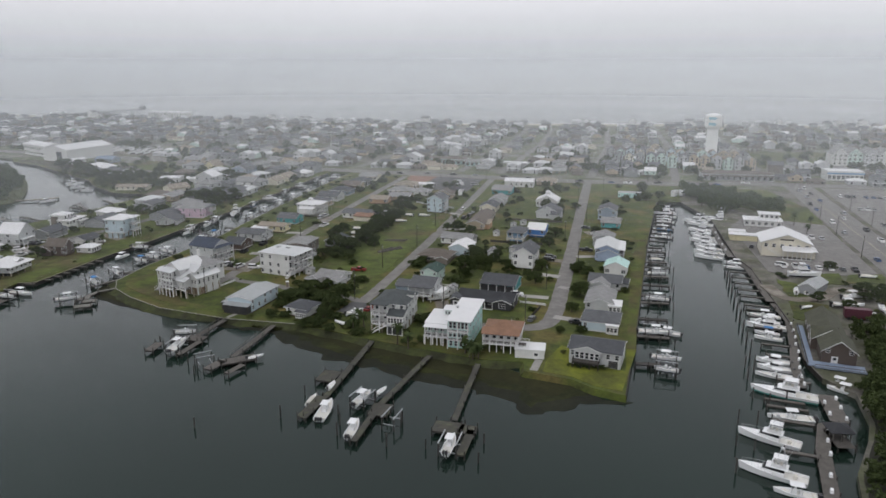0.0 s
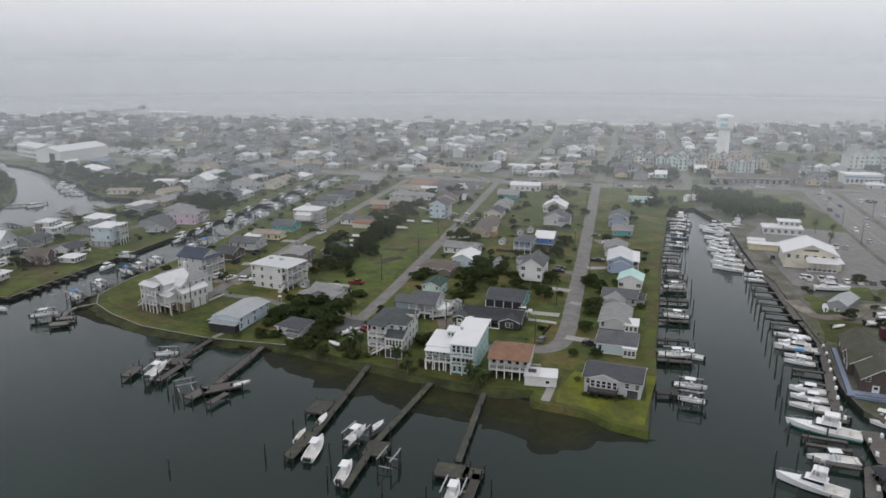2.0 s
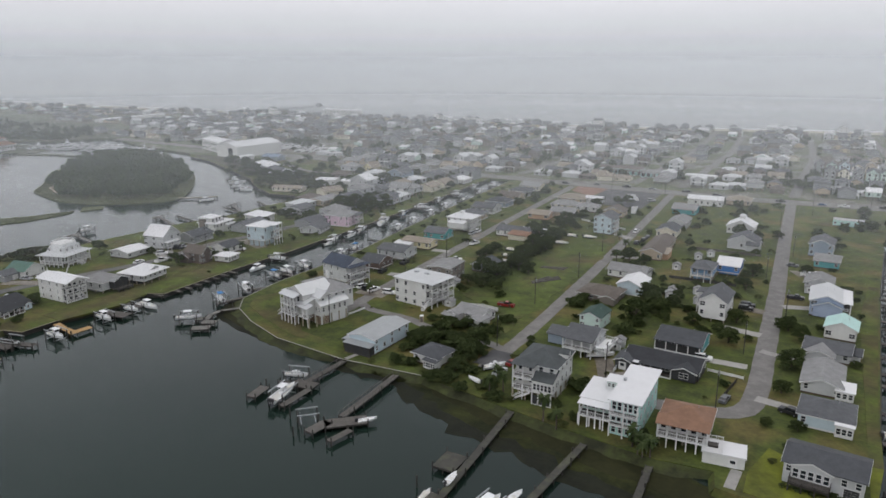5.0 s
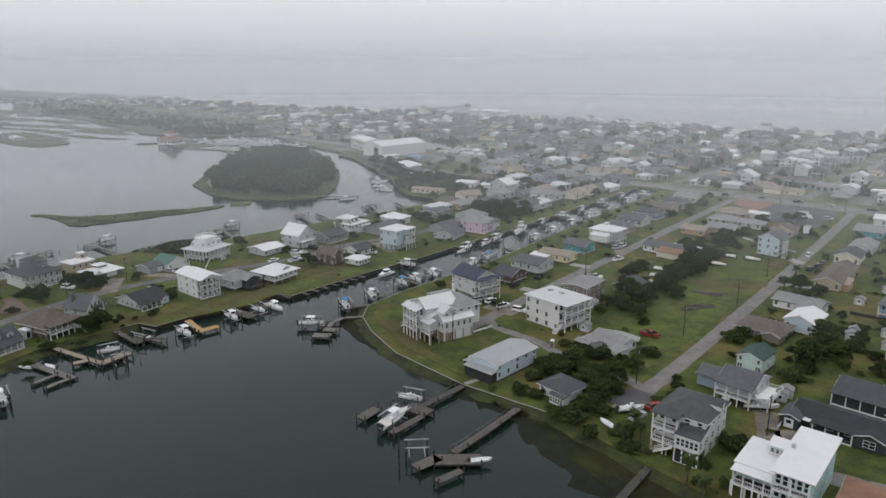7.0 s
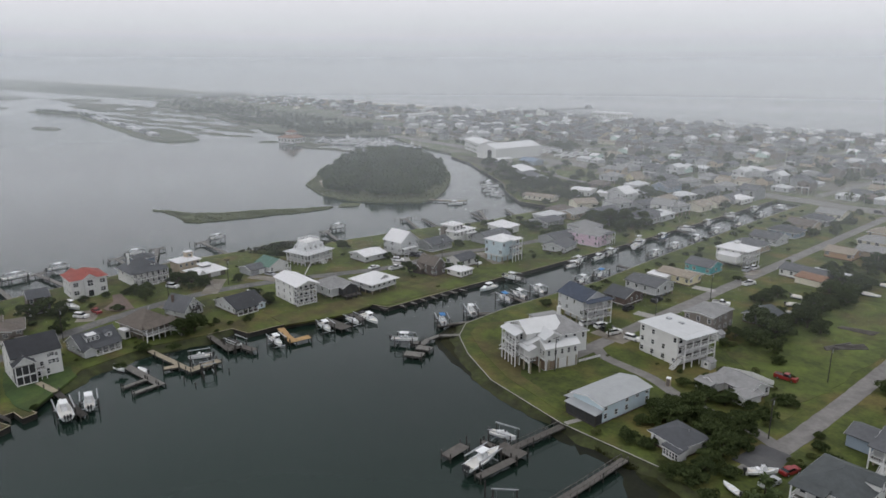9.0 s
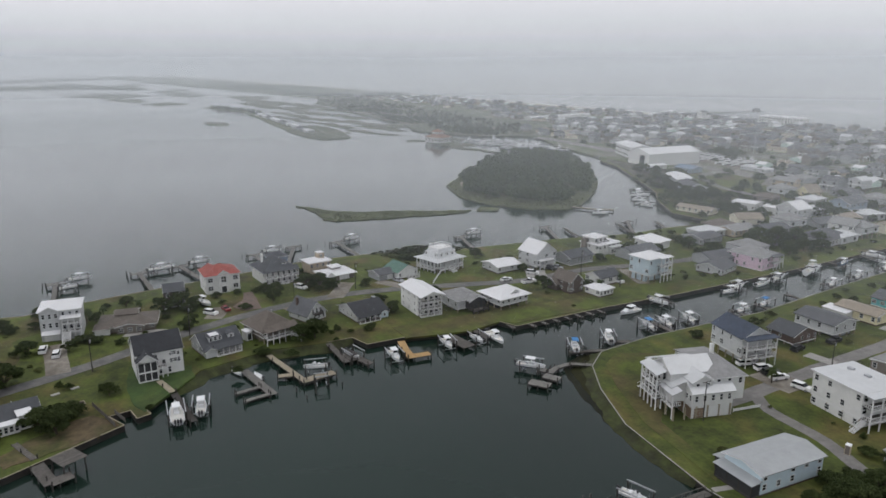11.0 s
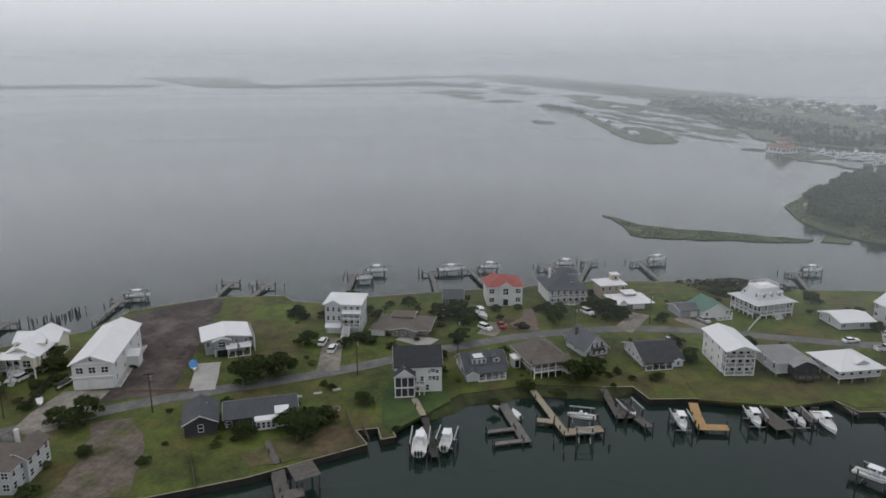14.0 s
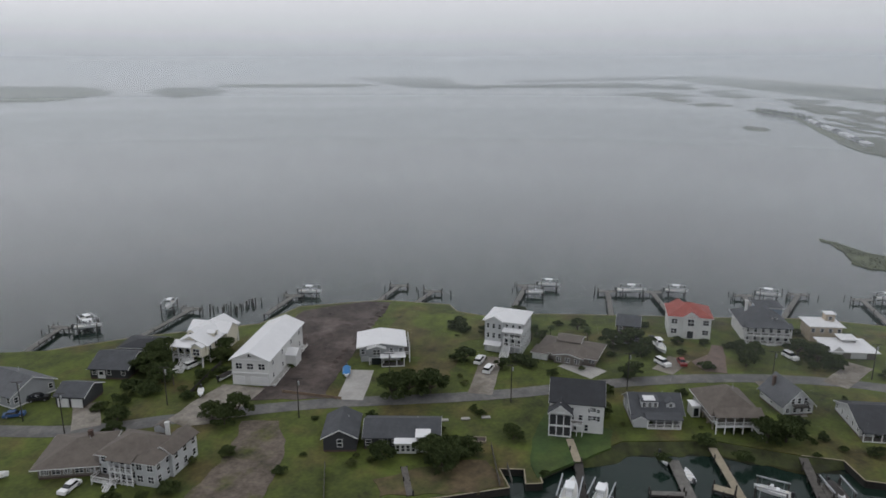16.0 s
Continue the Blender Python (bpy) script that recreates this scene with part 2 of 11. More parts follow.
SIDING = {k: surface("siding_" + k, c, 0.75, vary=0.14, scale=0.25, fine=3, bump=0.25, rows=0.2, tone=0.08) for k, c in {
    "white": (0.62, 0.62, 0.60), "cream": (0.63, 0.59, 0.48), "light_grey": (0.46, 0.47, 0.47), "grey": (0.27, 0.28, 0.285),
    "pale_blue": (0.46, 0.55, 0.59), "slate_blue": (0.24, 0.29, 0.345), "blue": (0.15, 0.28, 0.45), "bright_blue": (0.05, 0.19, 0.50),
    "aqua": (0.42, 0.64, 0.60), "teal": (0.08, 0.31, 0.32), "mint": (0.50, 0.62, 0.56), "pink": (0.62, 0.47, 0.56),
    "yellow": (0.62, 0.56, 0.36), "tan": (0.42, 0.35, 0.26), "lavender": (0.30, 0.36, 0.47), "orange": (0.42, 0.27, 0.17), "charcoal": (0.035, 0.036, 0.04),
    "brown": (0.085, 0.066, 0.055), "grey_brown": (0.17, 0.15, 0.13)}.items()}
ROOFS = {k: surface("shingles_" + k, c, 0.9, vary=0.35, scale=0.35, fine=2.5, bump=0.35, rows=0.16, tone=0.1) for k, c in {
    "grey": (0.095, 0.099, 0.105), "light_grey": (0.225, 0.225, 0.222), "dark": (0.062, 0.066, 0.072), "charcoal": (0.032, 0.034, 0.038),
    "navy": (0.045, 0.058, 0.085), "brown": (0.115, 0.098, 0.083), "terracotta": (0.21, 0.118, 0.075), "tan": (0.25, 0.215, 0.17),
    "green": (0.034, 0.064, 0.053), "red": (0.27, 0.07, 0.055), "slate_green": (0.062, 0.07, 0.071)}.items()}
ROOFS["white"] = surface("white_metal_roofing", (0.64, 0.64, 0.64), 0.45, vary=0.08, scale=0.2, fine=1.5, bump=0.25, seams=0.6)
ROOFS["metal"] = surface("grey_metal_roofing", (0.33, 0.345, 0.345), 0.45, 0.15, vary=0.15, scale=0.2, fine=1.5, bump=0.25, seams=0.6)
ROOFS["pale_metal"] = surface("pale_metal_roofing", (0.52, 0.53, 0.53), 0.45, 0.1, vary=0.12, scale=0.2, fine=1.5, bump=0.25, seams=0.6)
ROOFS["mint"] = surface("mint_metal_roofing", (0.40, 0.60, 0.55), 0.5, vary=0.1, scale=0.2, fine=1.5, bump=0.25, seams=0.6)
ROOFS["teal"] = surface("teal_metal_roofing", (0.07, 0.27, 0.29), 0.5, vary=0.15, scale=0.2, fine=1.5, bump=0.25, seams=0.6)
ROOFS["green_metal"] = surface("green_metal_roofing", (0.06, 0.135, 0.10), 0.5, vary=0.15, scale=0.2, fine=1.5, bump=0.25, seams=0.6)
ROOFS["blue"] = surface("blue_metal_roofing", (0.16, 0.22, 0.30), 0.5, vary=0.15, scale=0.2, fine=1.5, bump=0.25, seams=0.6)

GELCOAT = surface("white_gelcoat", (0.76, 0.77, 0.77), 0.25, vary=0.08, scale=0.5, fine=3, bump=0.02)
GELCOAT_DECK = surface("non_skid_deck", (0.62, 0.61, 0.57), 0.6, vary=0.15, scale=0.8, fine=4, bump=0.05)
HULL_TEAL = surface("teal_gelcoat", (0.12, 0.42, 0.38), 0.25, vary=0.08, scale=0.5, fine=3, bump=0.02)
HULL_BLUE = surface("blue_gelcoat", (0.10, 0.20, 0.36), 0.25, vary=0.08, scale=0.5, fine=3, bump=0.02)
HULL_DARK = surface("dark_gelcoat", (0.025, 0.03, 0.04), 0.25, vary=0.1, scale=0.5, fine=3, bump=0.02)
ENGINE = surface("outboard_cowl", (0.03, 0.03, 0.033), 0.35, vary=0.2, scale=1, fine=4)
CANVAS_BLUE = surface("blue_canvas", (0.05, 0.19, 0.42), 0.85, vary=0.3, scale=1, fine=4, bump=0.2)
CANVAS_WHITE = surface("pale_canvas", (0.60, 0.58, 0.52), 0.85, vary=0.2, scale=1, fine=4, bump=0.2)
TYRE = surface("tyre_rubber", (0.02, 0.02, 0.02), 0.9, vary=0.2, fine=5)
CAR_GLASS = surface("car_glass", (0.012, 0.014, 0.016), 0.1, vary=0.2, fine=2, bump=0.01)
PAINTS = {k: surface("car_paint_" + k, c, 0.3, vary=0.06, scale=1, fine=3, bump=0.01) for k, c in {
    "white": (0.72, 0.72, 0.71), "silver": (0.38, 0.39, 0.40), "black": (0.018, 0.018, 0.02), "grey": (0.11, 0.115, 0.12),
    "red": (0.22, 0.018, 0.017), "blue": (0.03, 0.075, 0.19)}.items()}
BARK = surface("bark", (0.075, 0.06, 0.048), 0.95, vary=0.5, scale=1, fine=6, bump=0.6)
TOWER_BLUE = surface("pale_blue_emblem", (0.22, 0.45, 0.52), 0.6, vary=0.15, scale=0.1, fine=1)


def foliage(name, dark, light, gloss=0.85):
    """Leaves, uneven from clump to clump, a little translucent."""
    m = bpy.data.materials.new(name)
    m.use_nodes = True
    n, l = m.node_tree.nodes, m.node_tree.links
    bsdf = n["Principled BSDF"]
    bsdf.inputs["Roughness"].default_value, bsdf.inputs["Specular IOR Level"].default_value = gloss, 0.15
    geo, info = n.new("ShaderNodeNewGeometry"), n.new("ShaderNodeObjectInfo")
    mix = n.new("ShaderNodeValToRGB")
    mix.color_ramp.elements[0].color, mix.color_ramp.elements[1].color = (*dark, 1), (*light, 1)
    patch = n.new("ShaderNodeTexNoise")
    patch.inputs["Scale"].default_value = 0.45
    l.new(geo.outputs["Position"], patch.inputs["Vector"])
    add = n.new("ShaderNodeMath")
    add.operation = "MULTIPLY_ADD"
    add.inputs[1].default_value, add.inputs[2].default_value = 0.5, 0.0
    l.new(geo.outputs["Random Per Island"], add.inputs[0])
    l.new(patch.outputs[0], add.inputs[2])
    tint = n.new("ShaderNodeMath")
    tint.operation = "MULTIPLY_ADD"
    tint.inputs[1].default_value = 0.3
    l.new(info.outputs["Random"], tint.inputs[0])
    sub = n.new("ShaderNodeMath")
    sub.operation = "SUBTRACT"
    sub.inputs[1].default_value = 0.4
    l.new(add.outputs[0], sub.inputs[0])
    l.new(sub.outputs[0], tint.inputs[2])
    l.new(tint.outputs[0], mix.inputs[0])
    l.new(mix.outputs[0], bsdf.inputs["Base Color"])
    return m


LEAF_OAK = foliage("live_oak_leaves", (0.026, 0.039, 0.014), (0.064, 0.083, 0.028))
LEAF_SHRUB = foliage("shrub_leaves", (0.025, 0.038, 0.013), (0.07, 0.088, 0.028))
LEAF_LIGHT = foliage("light_shrub_leaves", (0.040, 0.055, 0.018), (0.115, 0.125, 0.045))
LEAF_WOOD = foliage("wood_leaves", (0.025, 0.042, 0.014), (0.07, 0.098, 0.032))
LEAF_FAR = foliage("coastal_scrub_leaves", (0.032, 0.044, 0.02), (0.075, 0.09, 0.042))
LEAF_PALM = foliage("palm_fronds", (0.022, 0.038, 0.012), (0.065, 0.085, 0.030))
REED = foliage("marsh_reeds", (0.026, 0.03, 0.011), (0.042, 0.046, 0.015), 0.95)


REED_BAR = foliage("tall_marsh_grass", (0.06, 0.07, 0.03), (0.105, 0.118, 0.055), 0.95)


def make_water(name, dark, light, rough=0.12):
    m = bpy.data.materials.new(name)
    m.use_nodes = True
    n, l = m.node_tree.nodes, m.node_tree.links
    bsdf = n["Principled BSDF"]
    bsdf.inputs["Roughness"].default_value, bsdf.inputs["IOR"].default_value = rough, 1.333
    geo = n.new("ShaderNodeNewGeometry")
    murk = n.new("ShaderNodeTexNoise")
    murk.inputs["Scale"].default_value, murk.inputs["Detail"].default_value = 0.006, 4
    l.new(geo.outputs["Position"], murk.inputs["Vector"])
    ramp = n.new("ShaderNodeValToRGB")
    ramp.color_ramp.elements[0].position, ramp.color_ramp.elements[0].color = 0.35, (*dark, 1)
    ramp.color_ramp.elements[1].position, ramp.color_ramp.elements[1].color = 0.65, (*light, 1)
    l.new(murk.outputs[0], ramp.inputs[0])
    l.new(ramp.outputs[0], bsdf.inputs["Base Color"])
    waves = n.new("ShaderNodeTexNoise")
    waves.inputs["Scale"].default_value, waves.inputs["Detail"].default_value = 0.9, 4
    l.new(geo.outputs["Position"], waves.inputs["Vector"])
    swell = n.new("ShaderNodeTexNoise")
    swell.inputs["Scale"].default_value, swell.inputs["Detail"].default_value = 0.03, 3
    l.new(geo.outputs["Position"], swell.inputs["Vector"])
    mul = n.new("ShaderNodeMath")
    mul.operation = "MULTIPLY"
    l.new(waves.outputs[0], mul.inputs[0])
    l.new(swell.outputs[0], mul.inputs[1])
    b = n.new("ShaderNodeBump")
    b.inputs["Strength"].default_value, b.inputs["Distance"].default_value = 0.10, 0.10
    l.new(mul.outputs[0], b.inputs["Height"])
    l.new(b.outputs[0], bsdf.inputs["Normal"])
    return m


WATER = make_water("sound_water", (0.0085, 0.0165, 0.0125), (0.0135, 0.0265, 0.0205))
SHALLOW = surface("flooded_dark_marsh", (0.0125, 0.0145, 0.0085), 0.8, second=(0.015, 0.017, 0.0085), second_scale=0.12, vary=0.8, scale=0.15, fine=1.2, bump=0.2)
SHOAL = surface("flooded_olive_marsh", (0.017, 0.0205, 0.007), 0.9, second=(0.026, 0.03, 0.0075), second_scale=0.1, vary=0.9, scale=0.15, fine=1.2, bump=0.3)
for m in (SHALLOW, SHOAL, MARSH_MUD):
    m.node_tree.nodes["Principled BSDF"].inputs["Specular IOR Level"].default_value = 0.2

# ---------------------------------------------------------------- building kit
MESHES = {}
GROUND = 1.5


def mesh_from(name, bm, mats):
    me = bpy.data.meshes.new(name)
    bmesh.ops.recalc_face_normals(bm, faces=bm.faces)
    bm.to_mesh(me)
    bm.free()
    for m in mats if isinstance(mats, (list, tuple)) else [mats]:
        me.materials.append(m)
    return me


def part(name, bm, mats, parent=None, label="", at=None):
    """Links a bmesh (or a ready mesh) as one object under a thing or a part."""
    me = bm if isinstance(bm, bpy.types.Mesh) else mesh_from(name, bm, mats)
    ob = new(name, me)
    ob.parent = parent
    if at is not None:
        ob.matrix_basis = at
    if label:
        ob["label"] = label
    return ob


def thing(name, x, y, z, rot, label, category, group="", kind=""):
    ob = new(name)
    ob.matrix_basis = pose(x, y, z, 0, 0, rot)
    return tagged(ob, label, category, group, kind)


def hexa(bm, pts, mi=0):
    """A solid from eight corners: four below, four above, both counter-clockwise."""
    v = [bm.verts.new(p) for p in pts]
    for f in ((3, 2, 1, 0), (4, 5, 6, 7), (0, 1, 5, 4), (1, 2, 6, 5), (2, 3, 7, 6), (3, 0, 4, 7)):
        bm.faces.new([v[i] for i in f]).material_index = mi


def box(bm, x0, x1, y0, y1, z0, z1, mi=0):
    hexa(bm, [(x0, y0, z0), (x1, y0, z0), (x1, y1, z0), (x0, y1, z0), (x0, y0, z1), (x1, y0, z1), (x1, y1, z1), (x0, y1, z1)], mi)


def taper(bm, x0, x1, y0, y1, z0, z1, ix0, ix1, iy, mi=0):
    """A box whose top is drawn in: by ix0 and ix1 at its ends, by iy at both sides."""
    hexa(bm, [(x0, y0, z0), (x1, y0, z0), (x1, y1, z0), (x0, y1, z0),
              (x0 + ix0, y0 + iy, z1), (x1 - ix1, y0 + iy, z1), (x1 - ix1, y1 - iy, z1), (x0 + ix0, y1 - iy, z1)], mi)


def rod(bm, a, b, r, sides=6, mi=0, r2=None):
    """A round bar from a to b."""
    a, b = Vector(a), Vector(b)
    r2 = r if r2 is None else r2
    q = (b - a).to_track_quat("Z", "Y")
    ring = [[bm.verts.new(c + q @ Vector((k * math.cos(2 * math.pi * i / sides), k * math.sin(2 * math.pi * i / sides), 0)))
             for i in range(sides)] for c, k in ((a, r), (b, r2))]
    for i in range(sides):
        j = (i + 1) % sides
        bm.faces.new((ring[0][i], ring[0][j], ring[1][j], ring[1][i])).material_index = mi
    bm.faces.new(ring[1]).material_index = mi
    bm.faces.new(ring[0][::-1]).material_index = mi


def prism(bm, profile, x0, x1, along="x", mi=0):
    """A profile of (across, up) drawn out along x or y."""
    def put(s, p):
        return (s, p[0], p[1]) if along == "x" else (p[0], s, p[1])
    a = [bm.verts.new(put(x0, p)) for p in profile]
    b = [bm.verts.new(put(x1, p)) for p in profile]
    n = len(profile)
    bm.faces.new(a).material_index = mi
    bm.faces.new(b[::-1]).material_index = mi
    for i in range(n):
        bm.faces.new((a[i], b[i], b[(i + 1) % n], a[(i + 1) % n])).material_index = mi


def slab(name, pts, z0, z1, mat, label="", category="", kind="structure", parent=None):
    """A flat piece of ground with an outline and a thickness."""
    bm = bmesh.new()
    top = [bm.verts.new((x, y, z1)) for x, y in pts]
    low = [bm.verts.new((x, y, z0)) for x, y in pts]
    n = len(pts)
    f = bm.faces.new(top)
    for i in range(n):
        bm.faces.new((low[i], low[(i + 1) % n], top[(i + 1) % n], top[i]))
    f.normal_update()
    bmesh.ops.triangulate(bm, faces=[f])
    ob = part(name, bm, mat, parent)
    if not parent:
        tagged(ob, label, category, "", kind)
    return ob


def ribbon(name, pts, width, z0, z1, mat, label, category, kind="structure"):
    """A road or path along a line."""
    bm = bmesh.new()
    p = [Vector((x, y)) for x, y in pts]
    worn = category in ("road", "driveway") and width < 12
    if worn:
        fine = []
        for a, b in zip(p, p[1:]):
            n = max(1, int((b - a).length / 3.0))
            fine += [a.lerp(b, i / n) for i in range(n)]
        p = fine + [p[-1]]
    edge = random.Random(int(abs(pts[0][0] * 7 + pts[0][1] * 3)))
    left, right = [], []
    for i, c in enumerate(p):
        d = (p[min(i + 1, len(p) - 1)] - p[max(i - 1, 0)]).normalized()
        o = Vector((-d.y, d.x)) * width / 2
        left.append(c + o * (1 + worn * edge.uniform(-0.05, 0.04)))
        right.append(c - o * (1 + worn * edge.uniform(-0.05, 0.04)))
    for i in range(len(p) - 1):
        a, b, c, d = right[i], right[i + 1], left[i + 1], left[i]
        hexa(bm, [(a.x, a.y, z0), (b.x, b.y, z0), (c.x, c.y, z0), (d.x, d.y, z0),
                  (a.x, a.y, z1), (b.x, b.y, z1), (c.x, c.y, z1), (d.x, d.y, z1)])
    return tagged(part(name, bm, mat), label, category, "", kind)


def smooth_line(pts, step=6.0):
    """A Catmull-Rom line through plan points."""
    out = []
    p = [Vector(q) for q in pts]
    p = [p[0] * 2 - p[1]] + p + [p[-1] * 2 - p[-2]]
    for i in range(1, len(p) - 2):
        n = max(1, int((p[i + 1] - p[i]).length / step))
        for k in range(n):
            t = k / n
            a, b, c, d = p[i - 1], p[i], p[i + 1], p[i + 2]
            out.append(tuple(0.5 * (2 * b + (c - a) * t + (2 * a - 5 * b + 4 * c - d) * t * t + (3 * b - a - 3 * c + d) * t ** 3)))
    out.append(tuple(p[-2]))
    return out


# ---- pieces of houses. Local axes: x along the front, the front looks to -y, z up from the ground
SIDES = {"S": 0, "E": 90, "N": 180, "W": -90}


def side_pose(side, cx, cy, w, d, u, z, out=0.0):
    """Where a fitting sits on a wall: u metres along it from its middle, seen from outside."""
    half = (d if side in "SN" else w) / 2 + out
    return pose(cx, cy, z, 0, 0, SIDES[side]) @ pose(u, -half, 0)


def window_mesh(w, h):
    key = ("window", w, h)
    if key not in MESHES:
        bm = bmesh.new()
        f = 0.1
        xs = [-w / 2 - f, -w / 2, w / 2, w / 2 + f] if w <= 1.3 else [-w / 2 - f, -w / 2, -0.05, 0.05, w / 2, w / 2 + f]
        zs = [-f, 0, h * 0.47, h * 0.54, h, h + f]
        grid = [[bm.verts.new((x, -0.08, z)) for x in xs] for z in zs]
        for r in range(len(zs) - 1):
            for c in range(len(xs) - 1):
                q = (grid[r][c], grid[r][c + 1], grid[r + 1][c + 1], grid[r + 1][c])
                if r in (1, 3) and c % 2:
                    b = [bm.verts.new((v.co.x, -0.02, v.co.z)) for v in q]
                    bm.faces.new(b).material_index = 1
                    for k in range(4):
                        bm.faces.new((q[k], q[(k + 1) % 4], b[(k + 1) % 4], b[k]))
                else:
                    bm.faces.new(q)
        rim = grid[0] + [g[-1] for g in grid[1:]] + grid[-1][-2::-1] + [g[0] for g in grid[-2:0:-1]]
        back = [bm.verts.new((v.co.x, 0.02, v.co.z)) for v in rim]
        for k in range(len(rim)):
            m = (k + 1) % len(rim)
            bm.faces.new((rim[k], back[k], back[m], rim[m]))
        MESHES[key] = mesh_from("window", bm, [TRIM, GLASS])
    return MESHES[key]


def door_mesh(w, h, mat, rails=0):
    key = ("door", w, h, mat.name, rails)
    if key not in MESHES:
        bm = bmesh.new()
        box(bm, -w / 2 - 0.1, w / 2 + 0.1, -0.05, 0.02, 0, h + 0.1, 1)
        if rails:
            for i in range(rails):
                box(bm, -w / 2, w / 2, -0.08, -0.05, h * i / rails + 0.03, h * (i + 1) / rails - 0.02)
        else:
            box(bm, -w / 2, w / 2, -0.08, -0.05, 0, h)
            box(bm, -w * 0.3, w * 0.3, -0.09, -0.08, h * 0.5, h * 0.88, 2)
        MESHES[key] = mesh_from("door", bm, [mat, TRIM, GLASS])
    return MESHES[key]


def windows(parent, cx, cy, w, d, side, z, n, ww=1.0, hh=1.4, margin=1.0, skip=(), out=0.0):
    span = (w if side in "SN" else d) - 2 * margin
    for i in range(n):
        if i in skip:
            continue
        u = 0 if n == 1 else -span / 2 + span * i / (n - 1)
        part("window", window_mesh(ww, hh), None, parent, at=side_pose(side, cx, cy, w, d, u, z, out))


def door(parent, cx, cy, w, d, side, u, z, ww=1.0, hh=2.1, mat=None, rails=0, name="door", out=0.0):
    part(name, door_mesh(ww, hh, mat or TRIM, rails), None, parent, at=side_pose(side, cx, cy, w, d, u, z, out))


def roof_mesh(kind, w, d, ridge, slope, ov, th=0.18):
    """A roof over a w x d plan, its eaves' wall line at z = 0."""
    bm = bmesh.new()
    if kind == "gable":
        run = (d if ridge == "x" else w) / 2
        length = (w if ridge == "x" else d) / 2 + ov * 0.8
        rise, drop = run * slope, ov * slope
        prof = [(-run - ov, -drop), (0, rise), (run + ov, -drop), (run + ov, -drop + th), (0, rise + th), (-run - ov, -drop + th)]
        prism(bm, prof, -length, length, ridge)
    elif kind == "hip":
        a, b = w / 2 + ov, d / 2 + ov
        rise, drop = min(a, b) * slope, ov * slope
        low = [(-a, -b), (a, -b), (a, b), (-a, b)]
        r = [(-(a - b), 0), (a - b, 0)] if a >= b else [(0, -(b - a)), (0, b - a)]
        e0 = [bm.verts.new((x, y, -drop)) for x, y in low]
        e1 = [bm.verts.new((x, y, -drop + th)) for x, y in low]
        for i in range(4):
            bm.faces.new((e0[i], e0[(i + 1) % 4], e1[(i + 1) % 4], e1[i]))
        bm.faces.new(e0[::-1])
        if abs(a - b) < 0.05:
            t = bm.verts.new((0, 0, rise - drop + th))
            for i in range(4):
                bm.faces.new((e1[i], e1[(i + 1) % 4], t))
        else:
            t = [bm.verts.new((x, y, rise - drop + th)) for x, y in r]
            if a > b:
                bm.faces.new((e1[0], e1[1], t[1], t[0]))
                bm.faces.new((e1[1], e1[2], t[1]))
                bm.faces.new((e1[2], e1[3], t[0], t[1]))
                bm.faces.new((e1[3], e1[0], t[0]))
            else:
                bm.faces.new((e1[0], e1[1], t[0]))
                bm.faces.new((e1[1], e1[2], t[1], t[0]))
                bm.faces.new((e1[2], e1[3], t[1]))
                bm.faces.new((e1[3], e1[0], t[0], t[1]))
    elif kind == "shed":
        a, b = w / 2 + ov, d / 2 + ov
        r = 2 * b * slope
        hexa(bm, [(-a, -b, 0), (a, -b, 0), (a, b, r), (-a, b, r), (-a, -b, th), (a, -b, th), (a, b, r + th), (-a, b, r + th)])
    else:
        a, b = w / 2 + ov, d / 2 + ov
        box(bm, -a, a, -b, b, 0, th + 0.08)
        if ov < 0.2:
            for x0, x1, y0, y1 in ((-a, a, -b, -b + 0.2), (-a, a, b - 0.2, b), (-a, -a + 0.2, -b + 0.2, b - 0.2), (a - 0.2, a, -b + 0.2, b - 0.2)):
                box(bm, x0, x1, y0, y1, th + 0.08, th + 0.5)
    return bm


def fascia_mesh(kind, w, d, ridge, slope, ov, th=0.18, side=1):
    """White boards along the eaves and rakes."""
    bm = bmesh.new()
    if kind == "gable":
        run = (d if ridge == "x" else w) / 2
        length = (w if ridge == "x" else d) / 2 + ov * 0.8
        rise, drop = run * slope, ov * slope
        for s in (side,):
            e = s * length
            prof = [(-run - ov, -drop - 0.14), (0, rise - 0.14), (run + ov, -drop - 0.14), (run + ov, -drop + th * 0.6), (0, rise + th * 0.6), (-run - ov, -drop + th * 0.6)]
            prism(bm, prof, min(e, e + s * 0.06), max(e, e + s * 0.06), ridge)
    else:
        a, b = w / 2 + ov, d / 2 + ov
        z = -ov * slope if kind == "hip" else 0.0
        for x0, x1, y0, y1 in ((-a - 0.05, a + 0.05, -b - 0.05, -b + 0.003), (-a - 0.05, a + 0.05, b - 0.003, b + 0.05), (-a - 0.05, -a + 0.003, -b + 0.003, b - 0.003), (a - 0.003, a + 0.05, -b + 0.003, b - 0.003)):
            box(bm, x0, x1, y0, y1, z - 0.06, z + th * 0.7)
    return bm


